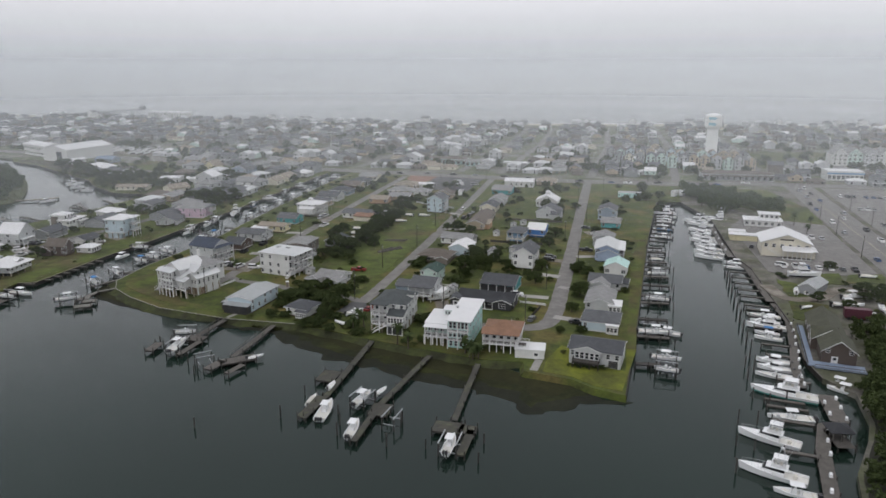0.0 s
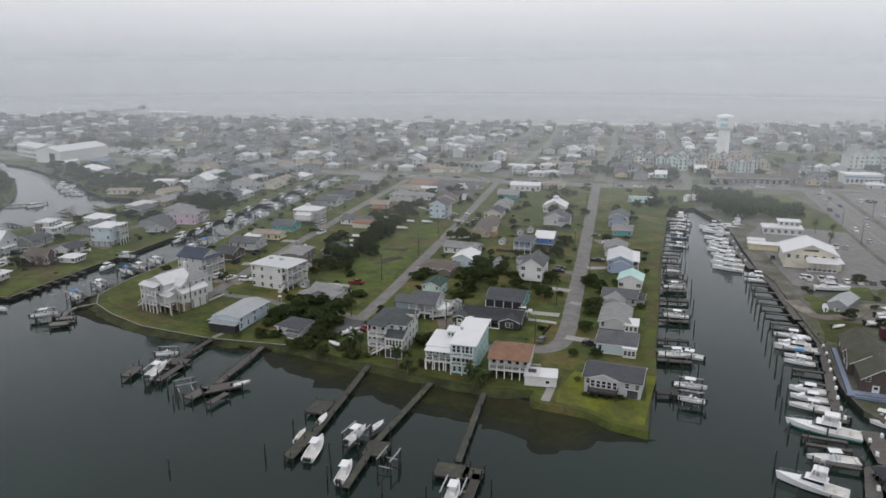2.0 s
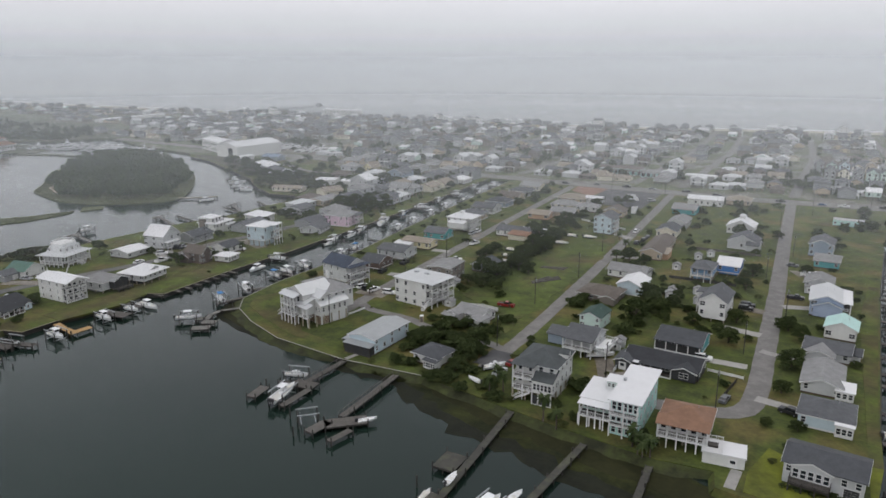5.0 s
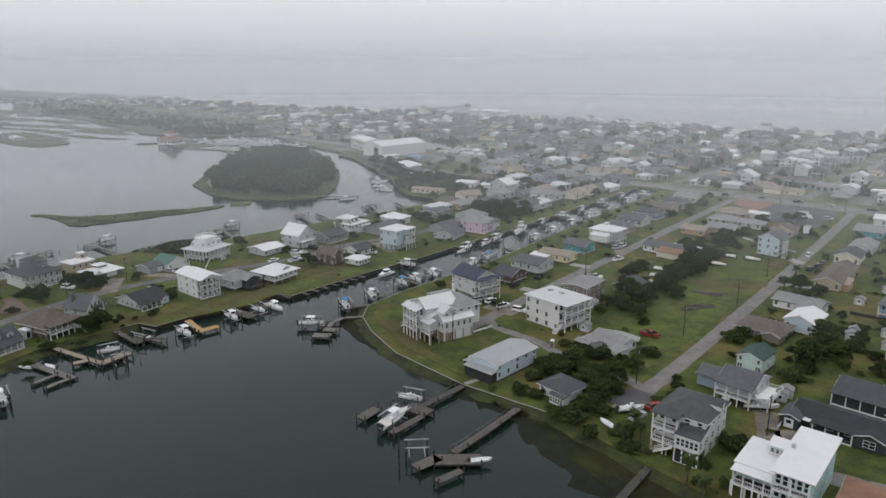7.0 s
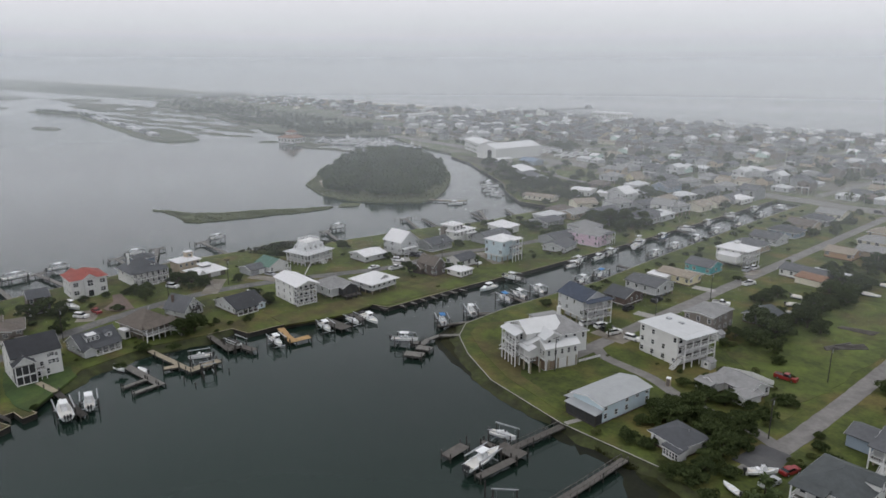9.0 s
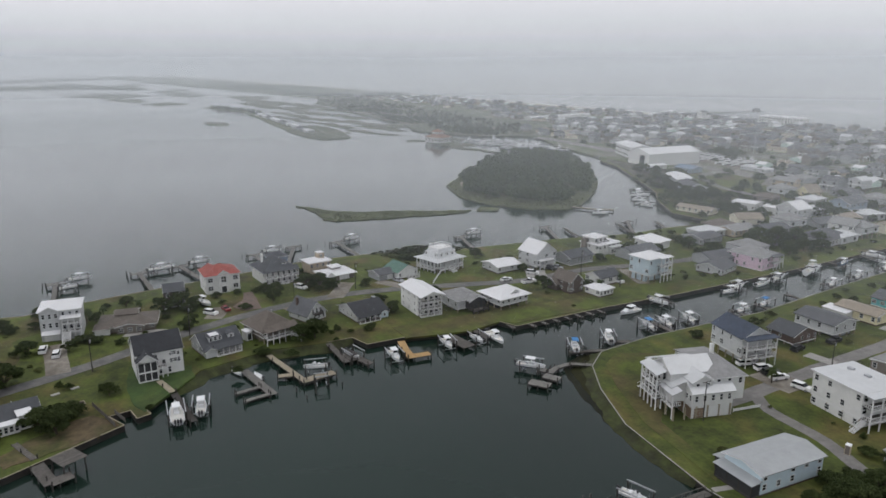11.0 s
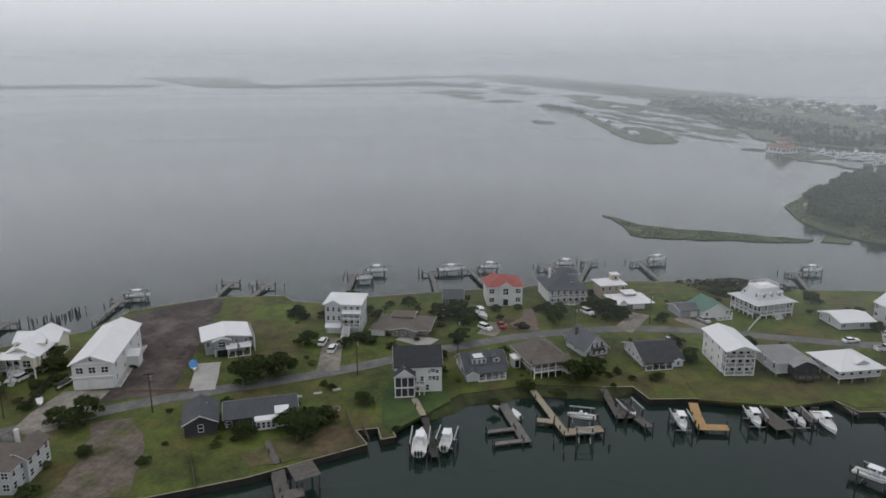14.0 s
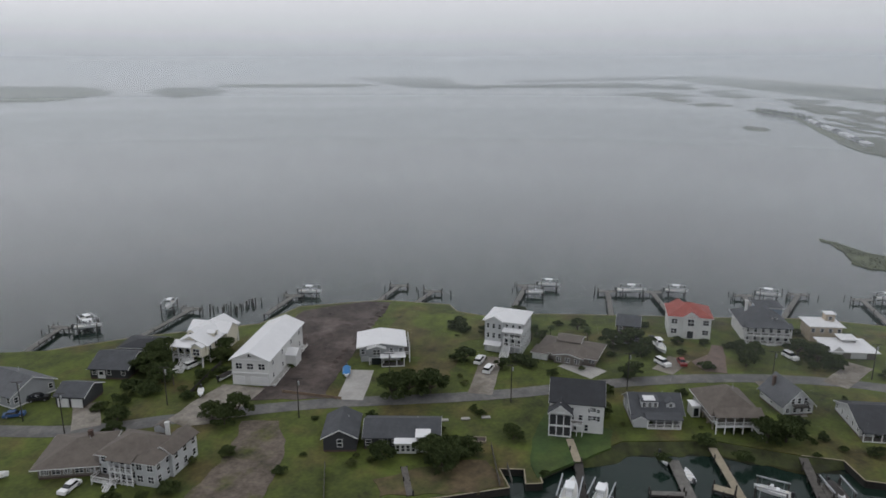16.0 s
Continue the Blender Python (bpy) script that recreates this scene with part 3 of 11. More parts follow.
def body(parent, cx, cy, w, d, z0, z1, wall, roof="gable", roofmat=None, ridge="x", slope=0.42, ov=0.5, fascia=True, name="wall"):
    """One block of a house: its walls up to the eaves (with the gable ends) and its roof."""
    bm = bmesh.new()
    if roof == "gable":
        run = (d if ridge == "x" else w) / 2
        prism(bm, [(-run, z0), (run, z0), (run, z1), (0, z1 + run * slope), (-run, z1)],
              -(w if ridge == "x" else d) / 2, (w if ridge == "x" else d) / 2, ridge)
    elif roof == "shed":
        r = d * slope
        hexa(bm, [(-w / 2, -d / 2, z0), (w / 2, -d / 2, z0), (w / 2, d / 2, z0), (-w / 2, d / 2, z0),
                  (-w / 2, -d / 2, z1), (w / 2, -d / 2, z1), (w / 2, d / 2, z1 + r), (-w / 2, d / 2, z1 + r)])
    else:
        box(bm, -w / 2, w / 2, -d / 2, d / 2, z0, z1)
    part(name, bm, wall, parent, at=pose(cx, cy, 0))
    if roofmat:
        r = part("roof", roof_mesh(roof, w, d, ridge, slope, ov), roofmat, parent, at=pose(cx, cy, z1 + 0.01))
        if fascia and roof in ("gable", "hip"):
            for end in (-1, 1) if roof == "gable" else (1,):
                part("fascia", fascia_mesh(roof, w, d, ridge, slope, ov, side=end), TRIM, r)


def post_mesh(h, r, mat):
    key = ("post", round(h, 2), r, mat.name)
    if key not in MESHES:
        bm = bmesh.new()
        box(bm, -r, r, -r, r, 0, h)
        MESHES[key] = mesh_from("post", bm, mat)
    return MESHES[key]


def piles(parent, cx, cy, w, d, h, nx, ny, mat=None, r=0.17, name="support_post"):
    """Square piles under a raised house; far from the water's edge they are one frame."""
    if parent.location.y > 262 or parent.location.x < -262:
        bm = bmesh.new()
        for i in range(nx):
            for j in range(ny):
                if i in (0, nx - 1) or j in (0, ny - 1):
                    x, y = cx - w / 2 + 0.25 + (w - 0.5) * i / (nx - 1), cy - d / 2 + 0.25 + (d - 0.5) * j / (ny - 1)
                    box(bm, x - r, x + r, y - r, y + r, 0, h)
        tagged(part("stilt_frame", bm, mat or TIMBER_PALE, parent), kind="stuff")
        return
    for i in range(nx):
        for j in range(ny):
            if 0 < i < nx - 1 and 0 < j < ny - 1:
                continue
            x, y = cx - w / 2 + 0.25 + (w - 0.5) * i / (nx - 1), cy - d / 2 + 0.25 + (d - 0.5) * j / (ny - 1)
            part(name, post_mesh(h, r, mat or TIMBER_PALE), None, parent, at=pose(x, y, 0))


def railing(parent, x0, y0, x1, y1, z, mat=None, h=1.0, gap=0.45):
    """A railing between two points: top and bottom rail and balusters."""
    a, b = Vector((x0, y0, z)), Vector((x1, y1, z))
    n = max(1, int((b - a).length / gap))
    d = (b - a).normalized()
    o = Vector((-d.y, d.x, 0)) * 0.05
    bm = bmesh.new()
    for zz, t in ((h - 0.12, 0.12), (0.12, 0.08)):
        p = [a - o, b - o, b + o, a + o]
        hexa(bm, [(*q.xy, z + zz) for q in p] + [(*q.xy, z + zz + t) for q in p])
    for i in range(n + 1):
        c = a.lerp(b, i / n)
        box(bm, c.x - 0.04, c.x + 0.04, c.y - 0.04, c.y + 0.04, z + 0.12, z + h - 0.1)
    part("railing", bm, mat or TRIM, parent)


def porch(parent, cx, cy, w, d, side, depth, levels, top, u0=None, u1=None, n=4, rail=None, floor=None, roofmat=None,
          roof_slope=0.12, screen=False, from_ground=True, rails_on=True):
    """A porch on one side of a block: a deck on each level, posts, railings, and a roof of its own where roofmat is given."""
    length = w if side in "SN" else d
    half = (d if side in "SN" else w) / 2
    u0 = -length / 2 if u0 is None else u0
    u1 = length / 2 if u1 is None else u1
    hub = part("porch", box_mesh("porch_beam", u0, u1, -half - depth, -half - depth + 0.2, levels[-1] - 0.45, levels[-1] - 0.12, rail or TRIM), None,
               parent, at=pose(cx, cy, 0, 0, 0, SIDES[side]))
    for z in levels:
        bm = bmesh.new()
        box(bm, u0, u1, -half - depth, -half + 0.0, z - 0.12, z)
        box(bm, u0, u1, -half - depth - 0.03, -half - depth, z - 0.32, z + 0.02, 1)
        part("deck", bm, [floor or TIMBER_OLD, rail or TRIM], hub)
        if screen:
            nxt = top if z == levels[-1] else levels[levels.index(z) + 1]
            bm = bmesh.new()
            box(bm, u0 + 0.1, u1 - 0.1, -half - depth + 0.09, -half - depth + 0.11, z, nxt - 0.25)
            box(bm, u0 + 0.09, u0 + 0.11, -half - depth + 0.11, -half, z, nxt - 0.25)
            box(bm, u1 - 0.11, u1 - 0.09, -half - depth + 0.11, -half, z, nxt - 0.25)
            part("screen", bm, SCREEN, hub)
        if rails_on:
            railing(hub, u0 + 0.06, -half - depth + 0.06, u1 - 0.06, -half - depth + 0.06, z, rail)
            railing(hub, u0 + 0.06, -half - depth + 0.06, u0 + 0.06, -half - 0.05, z, rail)
            railing(hub, u1 - 0.06, -half - depth + 0.06, u1 - 0.06, -half - 0.05, z, rail)
    low = 0.0 if from_ground else levels[0]
    for i in range(n):
        x = u0 + 0.12 + (u1 - u0 - 0.24) * i / (n - 1)
        part("post", post_mesh(top - low, 0.13, rail or TRIM), None, hub, at=pose(x, -half - depth + 0.14, low))
    if roofmat:
        bm = bmesh.new()
        a, b, o = u0 - 0.35, u1 + 0.35, 0.4
        y0, y1 = -half - depth - o, -half
        r = (y1 - y0) * roof_slope
        hexa(bm, [(a, y0, top), (b, y0, top), (b, y1, top + r), (a, y1, top + r), (a, y0, top + 0.16), (b, y0, top + 0.16), (b, y1, top + r + 0.16), (a, y1, top + r + 0.16)])
        part("porch_roof", bm, roofmat, hub)
    return hub


def box_mesh(name, x0, x1, y0, y1, z0, z1, mat):
    bm = bmesh.new()
    box(bm, x0, x1, y0, y1, z0, z1)
    return mesh_from(name, bm, mat)


def stairs(parent, x, y, z, run_dir, width=1.3, mat=None, z_low=0.0):
    """An open stair from (x, y, z) down in direction run_dir (degrees)."""
    n = max(2, round((z - z_low) / 0.18))
    bm = bmesh.new()
    for i in range(n):
        zz = z - (z - z_low) * (i + 1) / n
        box(bm, i * 0.27, i * 0.27 + 0.3, -width / 2, width / 2, zz, zz + 0.06)
    for s in (-width / 2, width / 2):
        e = n * 0.27
        hexa(bm, [(0, s - 0.05, z - 0.35), (e, s - 0.05, z_low - 0.02), (e, s + 0.05, z_low - 0.02), (0, s + 0.05, z - 0.35),
                  (0, s - 0.05, z), (e, s - 0.05, z_low + 0.25), (e, s + 0.05, z_low + 0.25), (0, s + 0.05, z)])
        hexa(bm, [(0, s - 0.05, z + 0.85), (e, s - 0.05, z_low + 0.9), (e, s + 0.05, z_low + 0.9), (0, s + 0.05, z + 0.85),
                  (0, s - 0.05, z + 1.0), (e, s - 0.05, z_low + 1.05), (e, s + 0.05, z_low + 1.05), (0, s + 0.05, z + 1.0)])
    part("staircase", bm, mat or TRIM, parent, at=pose(x, y, 0, 0, 0, run_dir))


def dormer(parent, x, y, z, w, h, depth, rot, wall, roofmat, kind="gable"):
    """A dormer whose front stands at (x, y, z) and looks to -y before it is turned by rot."""
    bm = bmesh.new()
    s = 0.5 if kind == "gable" else 0.0
    prism(bm, [(-w / 2, 0), (w / 2, 0), (w / 2, h), (0, h + w / 2 * s), (-w / 2, h)], 0, depth, "y")
    hub = part("dormer", bm, wall, parent, at=pose(x, y, z, 0, 0, rot))
    if kind == "gable":
        bm = bmesh.new()
        o = 0.25
        prism(bm, [(-w / 2 - o, h - o * s), (0, h + w / 2 * s), (w / 2 + o, h - o * s), (w / 2 + o, h - o * s + 0.12), (0, h + w / 2 * s + 0.12), (-w / 2 - o, h - o * s + 0.12)], -0.25, depth, "y")
    else:
        bm = bmesh.new()
        hexa(bm, [(-w / 2 - 0.2, -0.25, h), (w / 2 + 0.2, -0.25, h), (w / 2 + 0.2, depth + 0.6, h + 0.35), (-w / 2 - 0.2, depth + 0.6, h + 0.35),
                  (-w / 2 - 0.2, -0.25, h + 0.14), (w / 2 + 0.2, -0.25, h + 0.14), (w / 2 + 0.2, depth + 0.6, h + 0.5), (-w / 2 - 0.2, depth + 0.6, h + 0.5)])
    part("dormer_roof", bm, roofmat, hub)
    n = max(1, int(w / 1.3))
    for i in range(n):
        part("window", window_mesh(0.8, round(h * 0.6, 1)), None, hub, at=pose(-w / 2 + w * (i + 0.5) / n, 0, h * 0.2))


def chimney(parent, x, y, z0, z1, mat=None, r=0.4):
    bm = bmesh.new()
    box(bm, x - r, x + r, y - r, y + r, z0, z1)
    box(bm, x - r - 0.08, x + r + 0.08, y - r - 0.08, y + r + 0.08, z1, z1 + 0.15)
    part("chimney", bm, mat or BRICK, parent)


def house(label, x, y, rot, w, d, floors=1, stilt=0.0, wall="white", roof="gable", roofmat="grey", ridge="x", slope=0.42, ov=0.5,
          fh=2.8, win="SEW", seed=0, wmat=None, lower=None, category="house", vents=True, plinth=0.4, z=GROUND):
    """A house of one block: raised on piles where stilt is given, with windows on the named sides, a door and roof vents."""
    h = thing("house", x, y, z, rot, label, category, "houses")
    rnd = random.Random(seed * 77 + int(abs(x) * 10))
    base = stilt if stilt else plinth
    wm = wmat or SIDING[wall]
    if stilt:
        piles(h, 0, 0, w, d, stilt, max(3, int(w / 3.5) + 1), max(3, int(d / 3.5) + 1))
        if lower:
            body(h, 0, d * 0.08, w * 0.86, d * 0.7, 0.0, stilt - 0.02, lower, "none", name="lower_wall")
        box_floor = bmesh.new()
        box(box_floor, -w / 2 - 0.02, w / 2 + 0.02, -d / 2 - 0.02, d / 2 + 0.02, stilt - 0.3, stilt + 0.02)
        part("floor_frame", box_floor, TRIM, h)
    else:
        foot = bmesh.new()
        box(foot, -w / 2 + 0.03, w / 2 - 0.03, -d / 2 + 0.03, d / 2 - 0.03, -0.1, plinth)
        part("foundation", foot, BRICK, h)
    top = base + fh * floors
    body(h, 0, 0, w, d, base + 0.02, top, wm, roof, ROOFS[roofmat], ridge, slope, ov)
    for side in win:
        if side == "W" and abs(rot) < 30 and x < -60:
            continue
        span = w if side in "SN" else d
        n = max(2, int(span / 3.1))
        for f in range(floors):
            skip = {rnd.randrange(n)} if n > 2 and rnd.random() < 0.6 else set()
            windows(h, 0, 0, w, d, side, base + 0.9 + fh * f, n, rnd.choice((0.9, 1.0, 1.5)), 1.3, 1.1, skip)
    if vents:
        bm = bmesh.new()
        rod(bm, (w * 0.2, d * 0.12, top), (w * 0.2, d * 0.12, top + min(w, d) * slope * 0.42 + 0.4), 0.06)
        part("vent_pipe", bm, STEEL, h)
    return h


def front(ax, ay, bx, by, d):
    """Centre, turn and width of a block whose front runs from a to b (b to the right, seen from before it), d deep."""
    w, r = math.hypot(bx - ax, by - ay), math.atan2(by - ay, bx - ax)
    return (ax + bx) / 2 - math.sin(r) * d / 2, (ay + by) / 2 + math.cos(r) * d / 2, math.degrees(r), w, d


def square(x0, x1, y0, y1, rot=0):
    return (x0 + x1) / 2, (y0 + y1) / 2, rot, x1 - x0, y1 - y0

# ---------------------------------------------------------------- water and land
bm = bmesh.new()
vs = [bm.verts.new(p) for p in ((-9000, -7000, 0), (7000, -7000, 0), (7000, 9000, 0), (-9000, 9000, 0))]
bm.faces.new(vs)
tagged(part("water", bm, WATER), "dark grey-green sound and ocean water, slightly rippled", "water", "", "structure")

# the middle point of land, between the two canals
SHORE_A = [(2, 169), (-6, 171), (-12, 175), (-25, 177), (-26, 183), (-38, 182), (-58, 185), (-74, 188), (-87, 191), (-100, 194),
           (-126, 192.6), (-153, 196.2), (-170, 203.2), (-182, 210.4), (-188.6, 219), (-191, 240), (-190, 287), (-196, 340), (-204, 430), (-209, 500)]
EAST_A = [(15, 439), (9, 340), (7, 287), (5, 231)]
slab("ground_point", SHORE_A + [(-209, 506), (30, 506), (29, 443)] + EAST_A, -2, GROUND, GRASS_POINT, "green and dry-brown lawns between the canals", "lawn")
# the curved western neck of land
SHORE_B = [(-226, 500), (-222, 430), (-218, 340), (-217, 278), (-218, 246), (-217, 209), (-224, 206), (-221, 193), (-225, 173), (-225, 162),
           (-232, 160), (-232, 152), (-234, 135), (-229, 116), (-219, 106), (-212, 100), (-209, 101), (-208, 98), (-213, 97), (-212, 92),
           (-206, 95), (-194, 72), (-188, 55), (-181, 30), (-172, 0), (-160, -50), (-150, -110)]
SOUND_B = [(-215, -110), (-241, -42), (-256, -24), (-275, 6), (-293, 11), (-306, 36), (-307, 59), (-301, 63), (-299, 72), (-305, 90), (-310, 115),
           (-315, 145), (-321, 172), (-319, 204), (-308, 243), (-304, 288), (-296, 325), (-297, 350), (-295, 378), (-301, 384), (-323, 382),
           (-354, 401), (-376, 421), (-425, 449), (-477, 478), (-511, 489)]
slab("ground_neck", SHORE_B + SOUND_B + [(-530, 506), (-226, 506)], -2, GROUND, GRASS, "green lawns of the curved neck of land", "lawn")
# the marina shore to the east
SHORE_C = [(29, 443), (34, 425), (42, 400), (44, 347), (45, 318), (49, 300), (51, 256), (52, 236), (50, 205), (52, 193), (58, 185), (57, 170), (54, 160), (48, 145), (45, 128), (45, 60)]
slab("ground_marina", [(30, 506)] + SHORE_C + [(400, 60), (400, 506)], -2, GROUND, MARINA_GROUND, "sandy paved marina shore with worn grass", "ground")
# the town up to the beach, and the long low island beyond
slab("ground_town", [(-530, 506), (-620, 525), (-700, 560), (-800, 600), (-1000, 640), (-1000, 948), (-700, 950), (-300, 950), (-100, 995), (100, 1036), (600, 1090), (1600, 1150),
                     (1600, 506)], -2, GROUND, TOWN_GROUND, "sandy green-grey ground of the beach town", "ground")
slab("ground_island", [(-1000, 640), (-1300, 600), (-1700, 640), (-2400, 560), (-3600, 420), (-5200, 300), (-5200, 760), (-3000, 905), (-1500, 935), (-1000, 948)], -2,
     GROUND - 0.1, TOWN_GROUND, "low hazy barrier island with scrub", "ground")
slab("beach", [(-5200, 745), (-3000, 890), (-1500, 922), (-1000, 936), (-700, 938), (-300, 940), (-100, 984), (100, 1024), (600, 1078), (1600, 1138), (1600, 1164), (600, 1106), (100, 1052), (-100, 1010), (-300, 964),
               (-700, 958), (-1000, 957), (-1500, 944), (-3000, 912), (-5200, 770)], -2, GROUND + 0.25, BEACH, "pale sandy ocean beach", "beach")
SURF = surface("surf_foam", (0.75, 0.76, 0.77), 0.7, vary=0.3, scale=0.1, fine=0.5, bump=0.3)
for off, wd, z in ((0, 7, 0.5), (12, 5, 0.35), (30, 4, 0.3)):
    line = smooth_line([(-3000, 914 + off), (-1500, 946 + off), (-1000, 959 + off), (-700, 960 + off), (-300, 966 + off), (-100, 1012 + off), (100, 1054 + off), (600, 1108 + off), (1600, 1166 + off)], 14)
    rnd = random.Random(off)
    line = [(x, y + rnd.uniform(-1.2, 1.2)) for x, y in line]
    ribbon("surf", line, wd, -0.5, z, SURF, "white line of breaking surf", "surf")


def bulkhead(pts, label="weathered timber bulkhead along the shore", cap=None):
    """A sheet-pile wall of timber with a cap."""
    bm = bmesh.new()
    for (ax, ay), (bx, by) in zip(pts, pts[1:]):
        a, b = Vector((ax, ay)), Vector((bx, by))
        d = (b - a).normalized()
        o = Vector((-d.y, d.x))
        for w0, w1, z0, z1, mi in ((-0.12, 0.16, -1.5, GROUND - 0.02, 0), (-0.06, 0.2, GROUND - 0.02, GROUND + 0.08, 1)):
            p = [a + o * w0, b + o * w0, b + o * w1, a + o * w1]
            hexa(bm, [(*q, z0) for q in p] + [(*q, z1) for q in p], mi)
        n = max(1, int((b - a).length / 2.5))
        for i in range(n):
            c = a + (b - a) * (i + 0.5) / n
            rod(bm, (c.x, c.y, -1.5), (c.x, c.y, GROUND + 0.05), 0.2, 5)
    return tagged(part("bulkhead", bm, [TIMBER_WALL, cap or TIMBER_PALE]), label, "bulkhead", "", "structure")


bulkhead([SHORE_A[0]] + EAST_A[::-1] + [(29, 443)], "dark low timber bulkhead along the canal", TIMBER_DARK)
bm = bmesh.new()
edge = SHORE_A[:5]
for (ax, ay), (bx, by) in zip(edge, edge[1:]):
    d = Vector((bx - ax, by - ay)).normalized()
    o = Vector((-d.y, d.x)) * (-1.0 if -d.y * 0 + d.x > 0 else 1.0)
    a, b = Vector((ax, ay)), Vector((bx, by))
    q = [a, b, b + o * 1.1 + d * 0.4, a + o * 1.1 - d * 0.4]
    hexa(bm, [(*v, -1.0) for v in q] + [(*q[0], GROUND + 0.01), (*q[1], GROUND + 0.01), (*q[2], -0.1), (*q[3], -0.1)])
tagged(part("grass_bank", bm, GRASS), "grassy bank sloping into the water", "bank", "", "structure")
bulkhead(SHORE_A[9:], "timber bulkhead with pale cap round the point", CONCRETE)
bulkhead(SHORE_B[:12])
bulkhead(SHORE_B[14:])
bulkhead(SOUND_B[1:15])
bulkhead(SOUND_B[17:])
bulkhead([(29, 443)] + SHORE_C[1:10], cap=TIMBER_OLD)

def ragged(pts, seed, step=2.0, amount=1.3):
    """An outline broken up as a marsh edge is."""
    out = []
    for (ax, ay), (bx, by) in zip(pts, pts[1:] + pts[:1]):
        n = max(1, int(math.hypot(bx - ax, by - ay) / step))
        for i in range(n):
            x, y = ax + (bx - ax) * i / n, ay + (by - ay) * i / n
            v = noise.noise_vector(Vector((x * 0.3, y * 0.3, seed)))
            out.append((x + v.x * amount, y + v.y * amount))
    return out


# shallows, shoals and mud in front of the shores: the bottom shows more and more through the water
def offset_shelf(edge, back, out, seed, rough):
    """An outline whose seaward line is pushed out along its own normals."""
    line = []
    for i, (x, y) in enumerate(edge):
        (ax, ay), (bx, by) = edge[max(i - 1, 0)], edge[min(i + 1, len(edge) - 1)]
        d = Vector((bx - ax, by - ay)).normalized()
        line.append((x + d.y * out * SIDE, y - d.x * out * SIDE))
    return ragged(line + back, seed, 2.0, rough)


SIDE = -1.0
MUD_FRONT = [(2, 170), (-8, 167), (-20, 158), (-27, 165), (-37, 167), (-56, 170), (-70, 175), (-76, 175), (-83, 178), (-90, 180), (-95, 182), (-106, 189), (-126, 192)]
MUD_BACK = [(-126, 195.5), (-100, 195), (-74, 189), (-38, 183), (-25, 178)]
slab("shallow_water", offset_shelf(MUD_FRONT, MUD_BACK, 2.5, 3, 3.4), -1.5, 0.03, SHALLOW, "dark flooded marsh at the edge of the open water", "shallows")
slab("shoal_water", offset_shelf(MUD_FRONT, MUD_BACK, -2.5, 5, 2.8), -1.5, 0.055, SHOAL, "olive flooded marsh near the shore", "shallows")
slab("marsh_mud", offset_shelf(MUD_FRONT, MUD_BACK, -6.0, 7, 2.2), -1.5, 0.08, MARSH_MUD, "dark mud under shore marsh grass", "marsh")
for seaward, back in (([(-145, 196), (-155, 195.5), (-172, 200.5), (-185, 205.5), (-189, 211.5), (-192, 219)], [(-187, 221), (-168, 205)]),
                    ([(-231, 112), (-237, 130), (-236, 150), (-231, 161)], [(-227, 152), (-230, 134), (-226, 118), (-226, 108), (-219, 105)])):
    SIDE = -1.0 if seaward[0][0] > -200 else 1.0
    slab("shallow_water", offset_shelf(seaward, back, 2.0, 13, 1.5), -1.5, 0.02, SHALLOW, "dark green shallow water beside the bank", "shallows")
    slab("marsh_mud", offset_shelf(seaward, back, 0.0, 3, 1.3), -1.5, 0.08, MARSH_MUD, "dark mud beside the bank", "marsh")


def sloping_bank(pts, width, seed, mat, label):
    """Grass that runs from the top of the bank down into the water, with an uneven foot."""
    bm = bmesh.new()
    line = []
    for (ax, ay), (bx, by) in zip(pts, pts[1:]):
        n = max(1, int(math.hypot(bx - ax, by - ay) / 1.5))
        line += [(ax + (bx - ax) * i / n, ay + (by - ay) * i / n) for i in range(n)]
    line.append(pts[-1])
    rows = []
    for i, (x, y) in enumerate(line):
        (ax, ay), (bx, by) = line[max(i - 3, 0)], line[min(i + 3, len(line) - 1)]
        d = Vector((bx - ax, by - ay)).normalized()
        o = Vector((-d.y, d.x))
        far = width * (1 + 0.5 * noise.noise(Vector((x * 0.25, y * 0.25, seed)))) * min(1.0, 0.25 + i / 5, 0.25 + (len(line) - 1 - i) / 5)
        rows.append([bm.verts.new((x + o.x * u, y + o.y * u, z)) for u, z in ((0.15, GROUND - 0.12), (0.2 + far * 0.4, 0.75 + 0.2 * noise.noise(Vector((x, y, seed)))), (0.2 + far, 0.04), (0.2 + far, -1.0))])
    for a, b in zip(rows, rows[1:]):
        for k in range(3):
            bm.faces.new((a[k], b[k], b[k + 1], a[k + 1]))
    return tagged(part("grass_bank", bm, mat), label, "bank", "", "structure")


BANK_GRASS = surface("bank_grass", (0.036, 0.044, 0.01), 0.95, second=(0.024, 0.027, 0.009), second_scale=0.15, vary=1.0, scale=0.2, fine=1.5, bump=0.5)
sloping_bank([(-129, 193), (-153, 196.2), (-170, 203.2), (-182, 210.4), (-188.6, 219), (-191, 237)], 2.6, 2, BANK_GRASS, "grassy marsh bank below the bulkhead of the point")
sloping_bank([(-232, 160), (-232, 152), (-234, 135), (-229, 116), (-219, 106.4)], 3.6, 4, BANK_GRASS, "grassy bank sloping into the canal")
sloping_bank([(-26, 183), (-38, 182), (-58, 185), (-74, 188), (-87, 191), (-100, 194), (-126, 192.6)], 2.4, 6, BANK_GRASS, "low grassy bank above the marsh")


